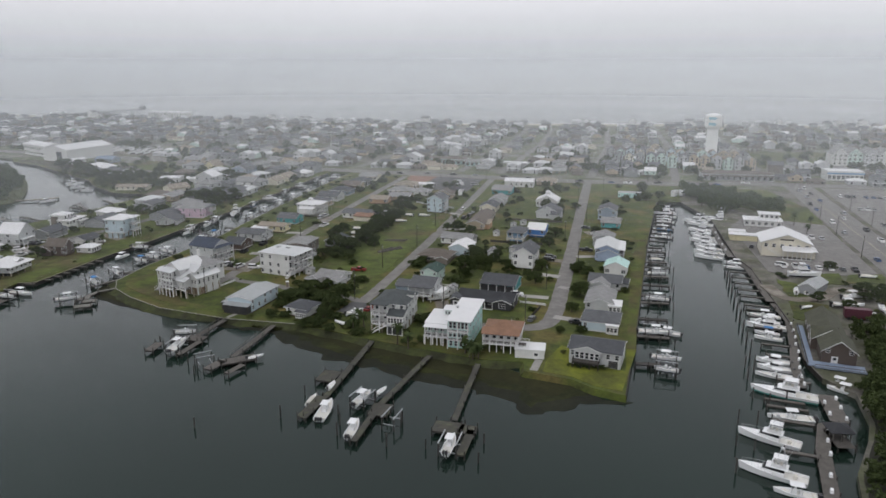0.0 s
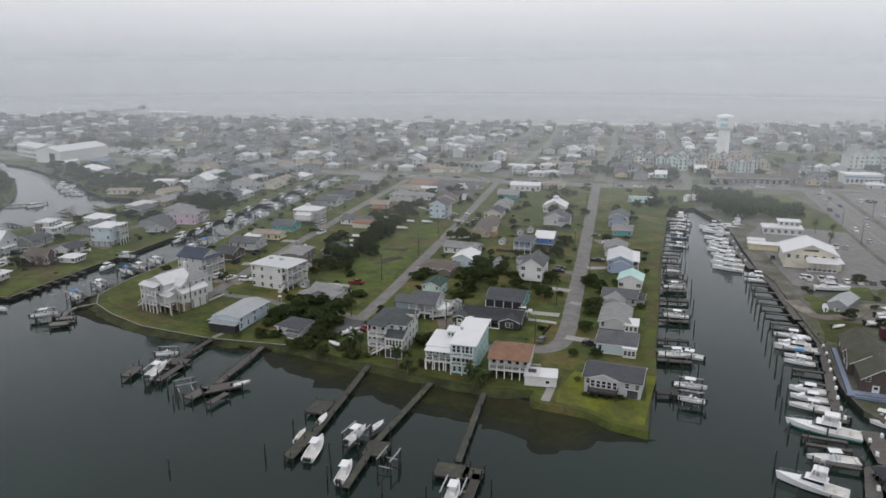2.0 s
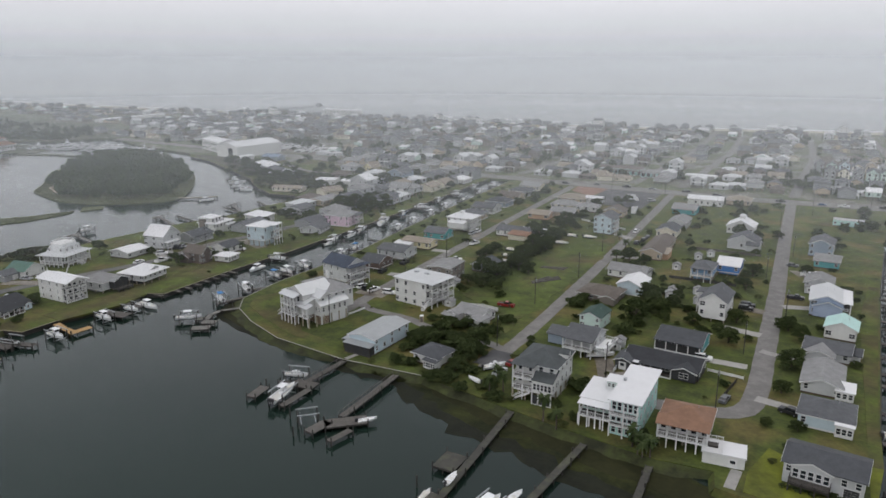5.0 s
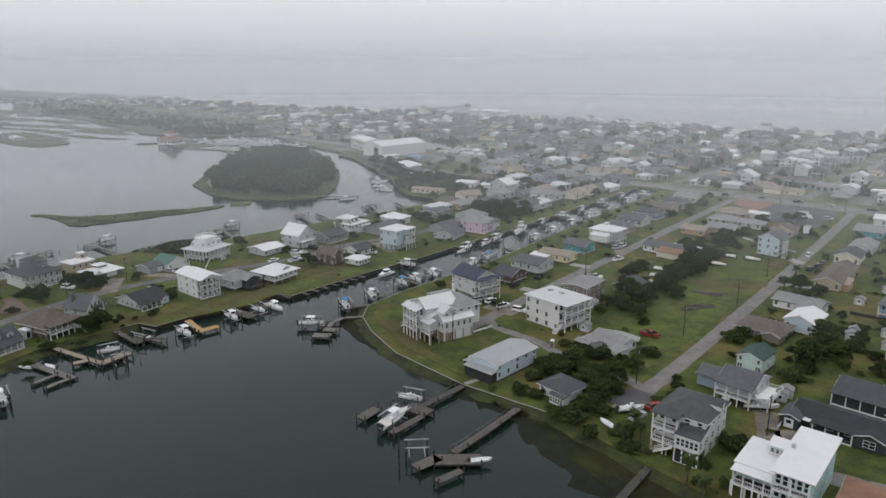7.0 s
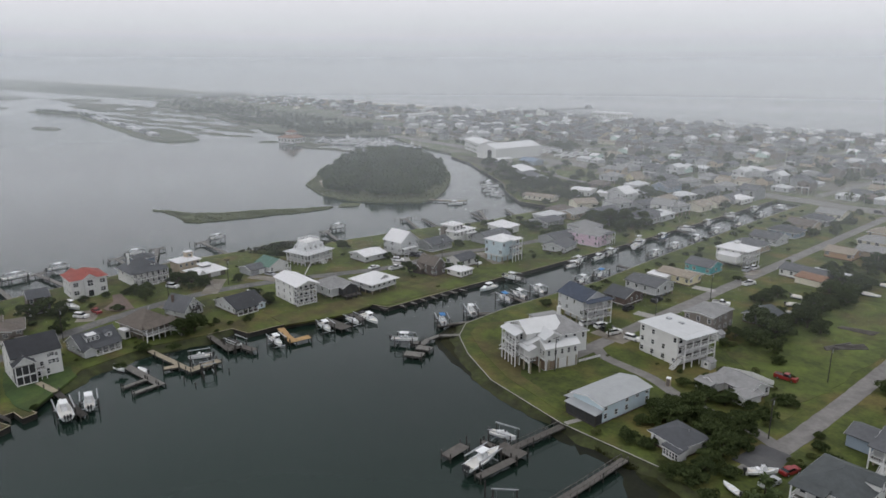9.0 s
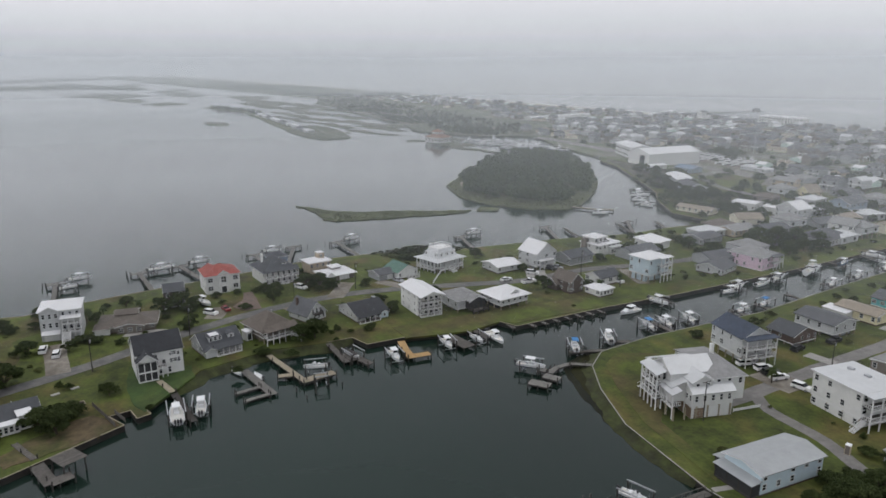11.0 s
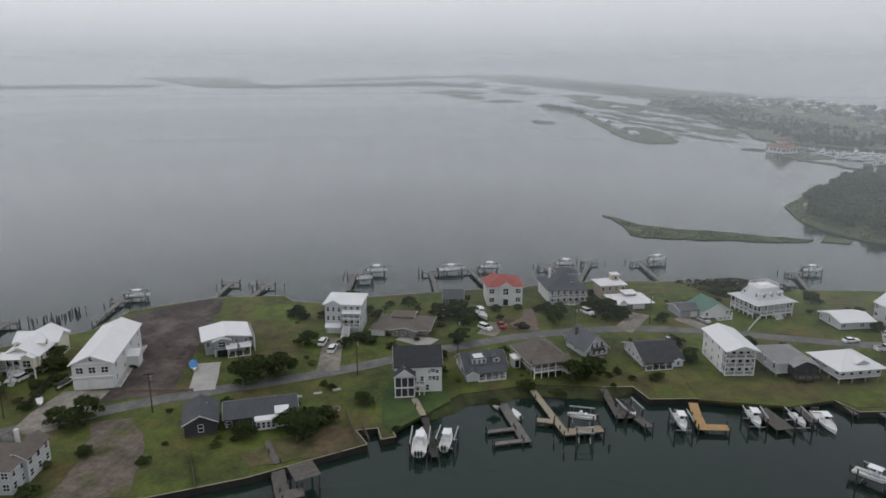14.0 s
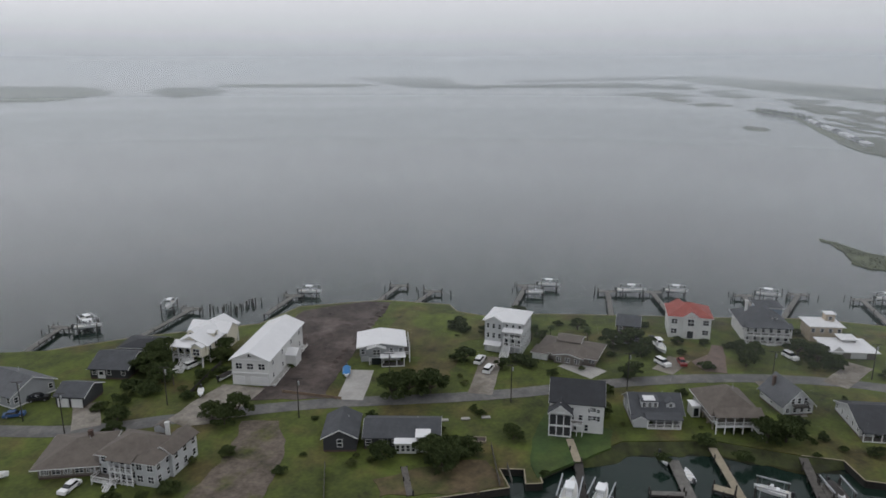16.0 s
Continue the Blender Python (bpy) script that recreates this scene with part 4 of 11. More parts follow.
def inside(pts, x, y):
    ok = False
    for (ax, ay), (bx, by) in zip(pts, pts[1:] + pts[:1]):
        if (ay > y) != (by > y) and x < (bx - ax) * (y - ay) / (by - ay) + ax:
            ok = not ok
    return ok


def leaf_mesh(name, centres, size, mat, seed=0, flat=0.0, aspect=0.6):
    """Many small bent leaf clumps (two triangles each) round the given points, as one mesh."""
    rng = np.random.default_rng(seed)
    c = np.asarray(centres, float)
    n = len(c)
    a = rng.normal(size=(n, 3))
    a[:, 2] *= 1 - flat
    a /= np.linalg.norm(a, axis=1)[:, None]
    b = np.cross(a, rng.normal(size=(n, 3)))
    b /= np.linalg.norm(b, axis=1)[:, None]
    nrm = np.cross(a, b)
    s = size * rng.uniform(0.6, 1.4, (n, 1))
    v = np.stack([c - a * s, c + b * s * aspect + nrm * s * 0.25, c + a * s, c - b * s * aspect + nrm * s * 0.25], 1).reshape(-1, 3)
    i = np.arange(n)[:, None] * 4
    f = np.concatenate([i + [0, 1, 2], i + [0, 2, 3]], 1).reshape(-1, 3)
    me = bpy.data.meshes.new(name)
    me.from_pydata(v.tolist(), [], f.tolist())
    me.materials.append(mat)
    return me


def reeds(pts, n, seed, z=0.1, h=0.7, mat=None, label="green-brown marsh grass standing in shallow water"):
    """Marsh grass over an outline: many upright blades, in drifts."""
    rng = np.random.default_rng(seed)
    xs, ys = [p[0] for p in pts], [p[1] for p in pts]
    out = []
    while len(out) < n:
        x, y = rng.uniform(min(xs), max(xs)), rng.uniform(min(ys), max(ys))
        if inside(pts, x, y) and noise.noise(Vector((x * 0.12, y * 0.12, seed))) > rng.uniform(-0.6, 0.25):
            out.append((x, y))
    c = np.array(out)
    ang = rng.uniform(0, math.pi, n)
    w, hh = h * rng.uniform(0.35, 0.7, n), h * rng.uniform(0.5, 1.3, n)
    lean = rng.normal(0, 0.2, (n, 2)) * h
    dx, dy = np.cos(ang) * w, np.sin(ang) * w
    zz = np.full(n, z)
    v = np.stack([np.stack([c[:, 0] - dx, c[:, 1] - dy, zz], 1), np.stack([c[:, 0] + dx, c[:, 1] + dy, zz], 1),
                  np.stack([c[:, 0] + dx * 0.4 + lean[:, 0], c[:, 1] + dy * 0.4 + lean[:, 1], zz + hh], 1),
                  np.stack([c[:, 0] - dx * 0.6 + lean[:, 0], c[:, 1] - dy * 0.6 + lean[:, 1], zz + hh * 0.8], 1)], 1).reshape(-1, 3)
    f = [(4 * i, 4 * i + 1, 4 * i + 2, 4 * i + 3) for i in range(n)]
    me = bpy.data.meshes.new("marsh_grass")
    me.from_pydata(v.tolist(), [], f)
    me.materials.append(mat or REED)
    return tagged(new("marsh_grass", me), label, "marsh grass", "", "stuff")


reeds([(-106, 190), (-126, 192.5), (-126, 195), (-100, 195)], 1200, 2, h=0.5)
reeds([(-295, 215), (-320, 200), (-322, 225), (-310, 245)], 1500, 5, GROUND)

# the wooded islet and the low marsh bar
ISLE = smooth_line([(-466, 317), (-500, 348), (-529, 371), (-575, 425), (-590, 448), (-571, 485), (-530, 478), (-485, 455), (-428, 417), (-380, 369), (-362, 339), (-384, 314), (-419, 305), (-466, 317)], 12)[:-1]
slab("islet_ground", ISLE, -2, 0.9, MARSH, "marshy green ground of a wooded islet", "islet")
BAR = ragged(smooth_line([(-445, 206), (-420, 210), (-402, 208.5), (-394, 212), (-390, 225), (-388, 247), (-383, 272), (-386, 290), (-393, 272), (-402, 255), (-412, 230), (-425, 216), (-438, 210), (-445, 206)], 8)[:-1], 9, 3, 2.6)
slab("marsh_bar", BAR, -2, 0.45, MARSH, "low green marsh bar in the sound", "marsh")
reeds(BAR, 4000, 6, 0.45, 0.35, REED_BAR)
slab("marsh_bar", [(-383, 292), (-378, 303), (-384, 308), (-392, 300)], -2, 0.4, MARSH, "small patch of marsh off the islet", "marsh")
# shell bank on the islet, and far marshes
slab("sand_patch", [(-470, 330), (-480, 345), (-462, 335), (-440, 322), (-445, 318)], 0, 0.96, SAND, "pale sand bank on the islet", "sand")
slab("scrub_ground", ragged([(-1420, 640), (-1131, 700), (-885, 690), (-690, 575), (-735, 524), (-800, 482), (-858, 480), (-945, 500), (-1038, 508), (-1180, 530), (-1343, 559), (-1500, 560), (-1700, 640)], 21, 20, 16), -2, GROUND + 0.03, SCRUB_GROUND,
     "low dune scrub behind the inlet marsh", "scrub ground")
for k, (x, y, a, b, r) in enumerate(((-715, 440, 46, 20, 30), (-900, 455, 60, 16, 18), (-850, 420, 50, 10, 20), (-980, 470, 80, 18, 8), (-1060, 440, 90, 16, 10), (-1150, 480, 100, 26, 5), (-1000, 410, 80, 12, 12), (-1180, 420, 110, 16, 6),
                                     (-1290, 470, 110, 30, 5), (-1290, 530, 110, 26, 5), (-1420, 450, 130, 24, 0), (-1500, 510, 150, 40, 0), (-760, 470, 34, 8, 10), (-640, 440, 36, 6, 20), (-1700, 480, 240, 50, 0), (-2300, 400, 320, 55, -4),
                                     (-2900, 320, 420, 60, -6), (-880, 385, 26, 5, 20), (-900, 372, 22, 4, 20), (-1110, 395, 70, 9, 5))):
    for part_k in range(3):
        u, q = (part_k - 1) * 0.62, 0.5 + 0.16 * ((k + part_k) % 3)
        pts = []
        for i in range(48):
            t = 2 * math.pi * i / 48
            m = 1 + 0.5 * noise.noise(Vector((math.cos(t) * 2.2, math.sin(t) * 2.2, k * 3.1 + part_k))) + 0.3 * noise.noise(Vector((math.cos(t) * 6, math.sin(t) * 6, k * 5.7 + part_k)))
            p = Matrix.Rotation(radians(r), 2) @ Vector((a * (u + 0.5 * q * m * math.cos(t)), b * (0.5 * math.sin(k + part_k * 2) + q * m * math.sin(t))))
            pts.append((x + p.x, y + p.y))
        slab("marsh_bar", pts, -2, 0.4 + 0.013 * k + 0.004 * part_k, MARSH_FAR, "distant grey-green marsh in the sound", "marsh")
ribbon("marsh_spit", smooth_line([(-1470, 340), (-1390, 362), (-1300, 378), (-1181, 371), (-1040, 357), (-947, 352), (-868, 349), (-811, 366)], 25), 24, -2, 0.7, MARSH, "curved low spit of dark marsh in the sound", "marsh")
slab("marsh_spit", ragged([(-915.6, 334.0), (-982.0, 366.6), (-977.4, 395.1), (-915.5, 397.5), (-801.9, 374.5), (-793.5, 338.5), (-843.7, 331.3)], 75, 8, 5), -2, 0.78, SCRUB_GROUND, "broad dark end of the marsh spit", "marsh")
for k, pts in enumerate(([(-3300, 150), (-2700, 320), (-2600, 300), (-2900, 60), (-3300, 30)], [(-4300, -900), (-3000, -560), (-2500, -330), (-2600, -640), (-4300, -1500)],
                         [(-4600, 500), (-3500, -250), (-3560, -420), (-4700, 150)])):
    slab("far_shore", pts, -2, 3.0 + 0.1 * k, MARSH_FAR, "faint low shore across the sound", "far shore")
FAR_SHORES = ([(-1144, -1288), (-1242, -1199), (-1355, -1176), (-1464, -1131), (-1888, -1316), (-2313, -1768), (-2245, -2069), (-1989, -2390)], [(-1948, -1238), (-1678, -955), (-1919, -998), (-2208, -1172), (-2271, -1393)],
              [(-2420, -1288), (-2596, -796), (-2877, -897), (-2748, -1484)], [(-2555, -470), (-2666, -186), (-2739, 144), (-3046, 243), (-3120, 0), (-2760, -420)])
for k, pts in enumerate(FAR_SHORES):
    slab("far_shore", ragged(pts, 60 + k, 30, 40), -2, 1.6 + 0.1 * k, MARSH, "low marshy shore across the sound", "far shore")
for k, pts in enumerate(([(-2090, 93), (-1971, 177), (-1900, 200), (-2077, 300), (-2321, 204)], [(-1880, 190), (-1700, 225), (-1760, 260), (-1900, 250)], [(-1640, 240), (-1560, 262), (-1600, 320), (-1720, 300)], [(-1090, 262), (-1030, 280), (-1060, 292), (-1110, 275)])):
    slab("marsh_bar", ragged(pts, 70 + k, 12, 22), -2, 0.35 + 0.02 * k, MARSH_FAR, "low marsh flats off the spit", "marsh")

# ---------------------------------------------------------------- roads, drives, patches
R0 = GROUND + 0.05
ribbon("road", [(-150, 214), (-150, 232), (-152, 260), (-155, 326), (-159, 408), (-163, 500)], 4.8, 1.0, R0, ASPHALT, "worn grey residential street", "road")
LANE = smooth_line([(-150, 235), (-141.9, 230.7), (-127.2, 229.4), (-117.2, 225.6), (-108.3, 223.7), (-97.8, 223.6), (-88.5, 220)], 3)
ribbon("road", LANE, 3.4, 1.0, R0 + 0.006, ASPHALT, "narrow grey lane between the two streets", "road")
ribbon("road", [(-88.5, 206), (-88, 228), (-88.5, 260), (-90, 307), (-93, 389), (-98, 500)], 4.6, 1.0, R0, ASPHALT, "worn grey residential street", "road")
slab("road_end", [(-93, 208), (-92, 219), (-85.5, 219), (-84, 208)], 1.0, R0 + 0.008, ASPHALT_DARK, "dark patched end of the street", "road")
ribbon("road", smooth_line([(-45, 207), (-35, 208.5), (-26, 211), (-22.5, 218), (-22, 232)], 3) + [(-24, 313), (-27, 400), (-30, 500)], 5.6, 1.0, R0, ASPHALT, "worn grey residential street", "road")
ribbon("road", [(-700, 560), (-420, 535), (-300, 520), (-176, 512), (-60, 506), (30, 512), (72, 528), (110, 530), (300, 540), (800, 560)], 15, 1.0, R0 + 0.012, ASPHALT, "wide grey main road through town", "road")
ribbon("road", [(108, 120), (108, 250), (108, 400), (109, 530)], 18, 1.0, R0 + 0.024, ASPHALT, "wide grey avenue with traffic", "road")
ribbon("road_marking", [(108, 120), (108, 250), (108, 400), (108.5, 500)], 0.3, 1.0, R0 + 0.03, PAINT_LINE, "faded yellow centre line", "road marking")
STREET_B = smooth_line([(-190, -70), (-198, -30), (-204, -2), (-214, 16), (-229, 45), (-243, 83), (-258, 114), (-268, 142), (-272, 170), (-268, 196), (-261, 220), (-256, 240), (-257, 270), (-250, 302),
                        (-248, 350), (-256, 420), (-266, 512)], 6)
ribbon("road", STREET_B, 5.0, 1.0, R0, ASPHALT_NECK, "grey asphalt street along the neck", "road")
for a, b, wd in (((-233, 52), (-250, 49), 6.5), ((-243.7, 81.9), (-267, 80.8), 6.0), ((-268, 126), (-278, 131), 6), ((-270, 168), (-285, 178), 6), ((-268, 196), (-281, 189), 5),
                 ((-268, 150), (-250, 156), 3), ((-262, 110), (-268, 101), 7), ((-206, 0), (-216, -8), 6), ((-257, 245), (-266, 250), 8), ((-250, 282), (-232, 276), 5)):
    ribbon("driveway", [a, b], wd, 1.0, R0 + 0.016, CONCRETE if wd > 6.2 else GRAVEL, "pale driveway beside a house", "driveway")
for a, b, wd in (((-146, 247), (-158, 247), 9), ((-56, 221), (-47, 209), 5), ((-26, 241), (-40, 241), 3.5), ((-26, 291), (-34, 292), 5), ((-21, 300), (-12, 303), 4), ((-20, 345), (-10, 350), 9),
                 ((-90, 336), (-78, 340), 4), ((-91, 372), (-100, 378), 4), ((-152, 270), (-160, 269), 4), ((-155, 310), (-163, 309), 4), ((-156, 344), (-160, 344), 10), ((-152, 356), (-138, 352), 4),
                 ((-25, 268), (-36, 270), 4), ((-24, 255), (-14, 252), 3), ((-22, 222), (-12, 220), 3.5), ((-62, 228), (-57, 215), 5)):
    ribbon("driveway", [a, b], wd, 1.0, R0 + 0.016 + 0.0007 * ((a[0] * 7) % 6), CONCRETE if wd < 4.2 else GRAVEL, "pale concrete and gravel driveway", "driveway")
slab("parking_lot", [(-138, 448), (-104, 446), (-104, 500), (-140, 502)], 1.0, R0 + 0.028, ASPHALT_DARK, "dark empty parking lot", "parking lot")
slab("bare_earth", [(-158, 485), (-141, 470), (-139, 502), (-160, 503)], 1.0, R0 + 0.032, surface("red_earth", (0.21, 0.12, 0.085), 0.95, vary=0.3), "bare reddish earth lot", "bare earth")
slab("bare_earth", ragged([(-226.9, 29), (-232.3, 45.9), (-236.5, 44.6), (-254, 43.5), (-277.5, 41), (-304.4, 39.2), (-303.1, 31.2), (-289.8, 14), (-270.9, 14), (-262, 20), (-249, 20), (-234, 28.6)], 5, 3, 1.0), 1.0, R0 + 0.036, DIRT, "dark bare building lot", "bare earth")
slab("bare_earth", ragged([(-217.1, 32), (-219, 40), (-209.6, 46.5), (-201, 49.6), (-194.9, 50.2), (-189, 52), (-187.5, 44.4), (-186.5, 37), (-199.8, 36.6), (-208.6, 35)], 6, 2, 1.0), 1.0, R0 + 0.040, surface("worn_track", (0.054, 0.06, 0.012), 0.95, second=(0.105, 0.085, 0.066), second_scale=0.14, threshold=0.42,
     vary=1.0, scale=0.2, fine=1.6, bump=0.5), "worn sandy track across the grass", "bare earth")
slab("driveway", ragged([(-271, 137), (-271, 142.5), (-282, 143.5), (-290.5, 144), (-290.5, 140.5), (-283, 139), (-277, 134)], 9, 2, 0.4), 1.0, R0 + 0.038, surface("brown_pavers", (0.13, 0.095, 0.078), 0.9, vary=0.4, scale=0.3, fine=3, bump=0.4), "brown paved drive of the red-roofed house", "driveway")
slab("gravel_apron", ragged([(-233.3, 18), (-234, 29.5), (-226.4, 29), (-215.1, 27), (-211.6, 21), (-213.6, 15.5), (-222.4, 16)], 7, 3, 0.7), 1.0, R0 + 0.042, GRAVEL, "pale gravel apron before the garage", "driveway")
slab("dry_lawn", ragged([(-206.8, 74.6), (-212, 81), (-214, 89.5), (-206, 94.4), (-202.1, 86.6), (-199.8, 78.6), (-197.4, 72.4), (-202, 69), (-204.5, 72.5)], 8, 1.5, 1.5), 1.0, R0 + 0.044, DRYGRASS, "dry brown lawn by the bulkhead", "lawn")
slab("bright_lawn", [(1, 171), (4.3, 200), (1.6, 200), (1.6, 184), (-13.6, 185), (-13.6, 196), (-17, 198), (-20, 186), (-20, 178), (-12, 176.5), (-6, 172.5)], 1.0, R0 + 0.048, GRASS_BRIGHT, "bright yellow-green watered lawn", "lawn")
slab("mown_lawn", [(4.3, 200.2), (4.4, 231), (8.3, 340), (5, 340), (1.6, 300), (1.6, 200.2)], 1.0, R0 + 0.045, GRASS_TIP, "mown green strip along the canal bulkhead", "lawn")
slab("bright_lawn", ragged([(-240, 99), (-228, 97), (-214.8, 97.8), (-210.4, 100), (-217, 105.5), (-225.2, 113.6), (-233, 113.9), (-237, 106)], 12, 3, 0.5), 1.0, R0 + 0.052, GRASS_LUSH, "deep green watered lawn below a white house", "lawn")
slab("bright_lawn", ragged([(-300, 47), (-298, 63), (-296, 72), (-300, 84), (-283, 80), (-275, 70), (-262, 72), (-248, 72), (-246, 64), (-262, 62), (-267, 46)], 14, 3, 1.5), 1.0, GROUND + 0.03, GRASS_TIP, "mown green lawn beside the bare lot", "lawn")
slab("bright_lawn", [(-127, 196), (-152, 200.5), (-169, 207.5), (-181, 214), (-186, 222), (-180, 232), (-166, 222), (-150, 204), (-130, 200)], 1.0, R0 + 0.056, GRASS_TIP, "mown green lawn on the point", "lawn")
slab("bright_lawn", [(-224, 174), (-220, 194), (-223, 207), (-219, 210), (-219, 246), (-230, 246), (-233, 205), (-234, 174)], 1.0, R0 + 0.060, GRASS_TIP, "mown green canal-side lawn", "lawn")
slab("field", ragged([(-124, 262), (-94, 232), (-93, 330), (-98, 372), (-122, 340)], 17, 4, 3.0), 1.0, R0 + 0.016, surface("rough_meadow", (0.062, 0.084, 0.013), 0.95, second=(0.08, 0.062, 0.024), second_scale=0.035,
     threshold=0.56, vary=0.95, scale=0.08, fine=1, bump=0.5), "rough green and brown open field", "field")
slab("field", [(-24, 448), (-24, 498), (34, 500), (28, 447), (10, 442)], 1.0, R0 + 0.064, GRASS, "open grass lot by the main road", "field")
slab("field", [(99, 612), (99, 735), (178, 735), (150, 640), (140, 606)], 1.0, R0 + 0.068, GRASS, "open grass lot in town", "field")
slab("field", [(80, 440), (97, 400), (97, 360), (88, 360), (70, 420)], 1.0, R0 + 0.072, GRASS, "grass verge by the avenue", "field")
slab("parking_lot", [(55, 296), (96, 300), (97, 396), (60, 408), (50, 380)], 1.0, R0 + 0.076, ASPHALT, "grey marina car park", "parking lot")
slab("field", [(36, 468), (36, 500), (86, 502), (98, 440), (98, 402), (84, 405), (60, 440)], 1.0, R0 + 0.112, GRASS, "green verge round the marina thicket", "field")
slab("parking_lot", [(120, 380), (260, 380), (280, 520), (122, 520)], 1.0, R0 + 0.080, ASPHALT, "large worn car park", "parking lot")
slab("field", [(122, 330), (220, 330), (220, 378), (122, 378)], 1.0, R0 + 0.084, GRASS, "strip of grass beyond the avenue", "field")
# town blocks: cross streets to the beach
for x in (-640, -560, -470, -390, -300, -215, -130, -98, -30, 30, 92, 210, 300):
    ribbon("road", [(x, 524 + abs(x) * 0.06), (x + 4, 740), (x - 6, 940)], 6, 1.0, R0 + 0.004, ASPHALT, "grey cross street to the beach", "road")
for y in (640, 745, 850):
    ribbon("road", [(-900, y - 10), (-400, y - 6), (0, y + 4), (400, y + 12)], 7, 1.0, R0 + 0.008, ASPHALT, "grey street parallel to the beach", "road")
ribbon("road", [(-300, 522), (-300, 430), (-330, 410)], 5.5, 1.0, R0 + 0.002, ASPHALT, "grey street by the inlet", "road")
ribbon("road", smooth_line([(-303, 463), (-333, 467), (-369, 472.5), (-393, 486), (-411, 500), (-424, 533)]), 5.5, 1.0, R0 + 0.002, ASPHALT, "grey street by the boatyard", "road")
slab("bright_lawn", [(-403, 500), (-372, 480), (-356, 487), (-376, 526), (-413, 530)], 1.0, GROUND + 0.035, GRASS_TIP, "open green lawn beside the boatyard street", "lawn")
slab("parking_lot", [(-517, 562), (-425, 554), (-420, 604), (-515, 608)], 1.0, R0 + 0.088, GRAVEL, "gravel boatyard", "parking lot")
slab("yard_ground", ragged([(-507, 492), (-476, 480), (-424, 452), (-386, 431), (-380, 452), (-420, 470), (-436, 486), (-440, 500), (-464, 497), (-492, 503), (-520, 503)], 17, 4, 2.0), 1.0, GROUND + 0.03,
     surface("brown_yard_ground", (0.042, 0.04, 0.021), 0.95, second=(0.085, 0.076, 0.06), second_scale=0.05, threshold=0.55, vary=0.9, scale=0.1, fine=0.9, bump=0.4), "brown worn ground along the inlet", "ground")
for k, pts in enumerate(([(70.2, 284.7), (80.3, 285.5), (81.1, 301.5), (71.8, 296.9)], [(80.8, 287.5), (94.7, 289.4), (98, 304), (85, 300.5)], [(54, 240), (66, 236), (68, 258), (56, 262)], [(86, 262), (97, 258), (97, 288), (88, 290)], [(57, 266), (66, 262), (66, 280), (56, 286)], [(84, 212), (98, 212), (98, 250), (86, 246)])):
    slab("grass_patch", ragged(pts, 30 + k, 2, 1.2), 1.0, R0 + 0.092 + 0.004 * k, GRASS, "worn grass patch in the marina yard", "lawn")

ribbon("yard_track", smooth_line([(51, 277.6), (55.7, 262), (67.4, 266), (76.2, 278), (97, 278)], 3), 5.0, 1.0, R0 + 0.125, GRAVEL, "pale sandy track through the marina yard", "track")
# tree shade and dark reflections are put into this ground colour
slab("thicket_ground", ragged([(46, 122), (46, 128), (49, 144.6), (55, 160), (58, 170), (59, 185), (66, 197), (92, 208), (92, 122)], 33, 3, 0.6), 1.0, R0 + 0.13, surface("shade_dark_ground", (0.02, 0.02, 0.012), 0.95, vary=0.9, scale=0.3, fine=2, bump=0.5), "dark leaf litter under the shore thicket", "ground")

# ---------------------------------------------------------------- houses on the point, near the water
# white many-gabled house on the western tip, three levels of porches
x, y, r, w, d = front(-162.5, 210.2, -149, 206.4, 17)
h = thing("house", x, y, GROUND, r, "large white many-gabled house with three levels of porches", "house")
WM, PM = SIDING["white"], ROOFS["pale_metal"]
piles(h, 0, -1, w, d - 2, 2.7, 5, 6)
body(h, 3.0, 1.5, 7.4, 10.5, 0, 2.68, WM, "none", name="lower_wall")
# back block under a shingled hip roof
body(h, -2.4, 6.6, w + 1.0, 8, 2.72, 8.0, WM, "hip", ROOFS["light_grey"], "x", 0.4)
# middle block, its ridge towards the water
body(h, -2.2, -1.0, 7.6, 11, 2.72, 8.3, WM, "gable", PM, "y", 0.55)
# front corner pavilion and the cross gables
body(h, -3.4, -5.4, 5.4, 4.6, 2.72, 8.1, WM, "hip", PM, "x", 0.5)
body(h, 1.4, -0.6, 8.6, 5.0, 2.72, 7.6, WM, "gable", PM, "x", 0.55)
# lower eastern wing over the garage
body(h, 4.4, 1.6, 4.8, 10.4, 2.7, 5.7, WM, "gable", PM, "y", 0.62)
body(h, 1.8, -4.4, 3.6, 5.6, 2.72, 5.9, WM, "shed", PM, "x", 0.3, 0.4)
porch(h, -2.4, -5.4, 7.6, 4.6, "S", 2.2, [2.75, 5.6], 8.0, n=5, roofmat=PM, roof_slope=0.3)
porch(h, -3.4, -2.4, 5.4, 10, "W", 2.4, [2.75, 5.6], 8.0, n=6, roofmat=PM, roof_slope=0.3)
porch(h, 3.4, -3.8, 5.4, 4.6, "S", 2.2, [2.75], 5.4, n=3, roofmat=PM, roof_slope=0.3)
porch(h, -2.4, 6.6, w + 1.0, 8, "W", 2.4, [2.75, 5.6], 7.7, n=4, roofmat=ROOFS["light_grey"], roof_slope=0.12)
windows(h, 4.4, 1.6, 4.8, 10.4, "E", 3.7, 5, 0.7, 1.2, 1.0)
windows(h, 4.4, 1.6, 4.8, 10.4, "S", 3.7, 3, 0.6, 1.1, 0.9)
windows(h, -2.4, 6.6, w + 1.0, 8, "E", 6.3, 3, 0.8, 1.2, 1.2)
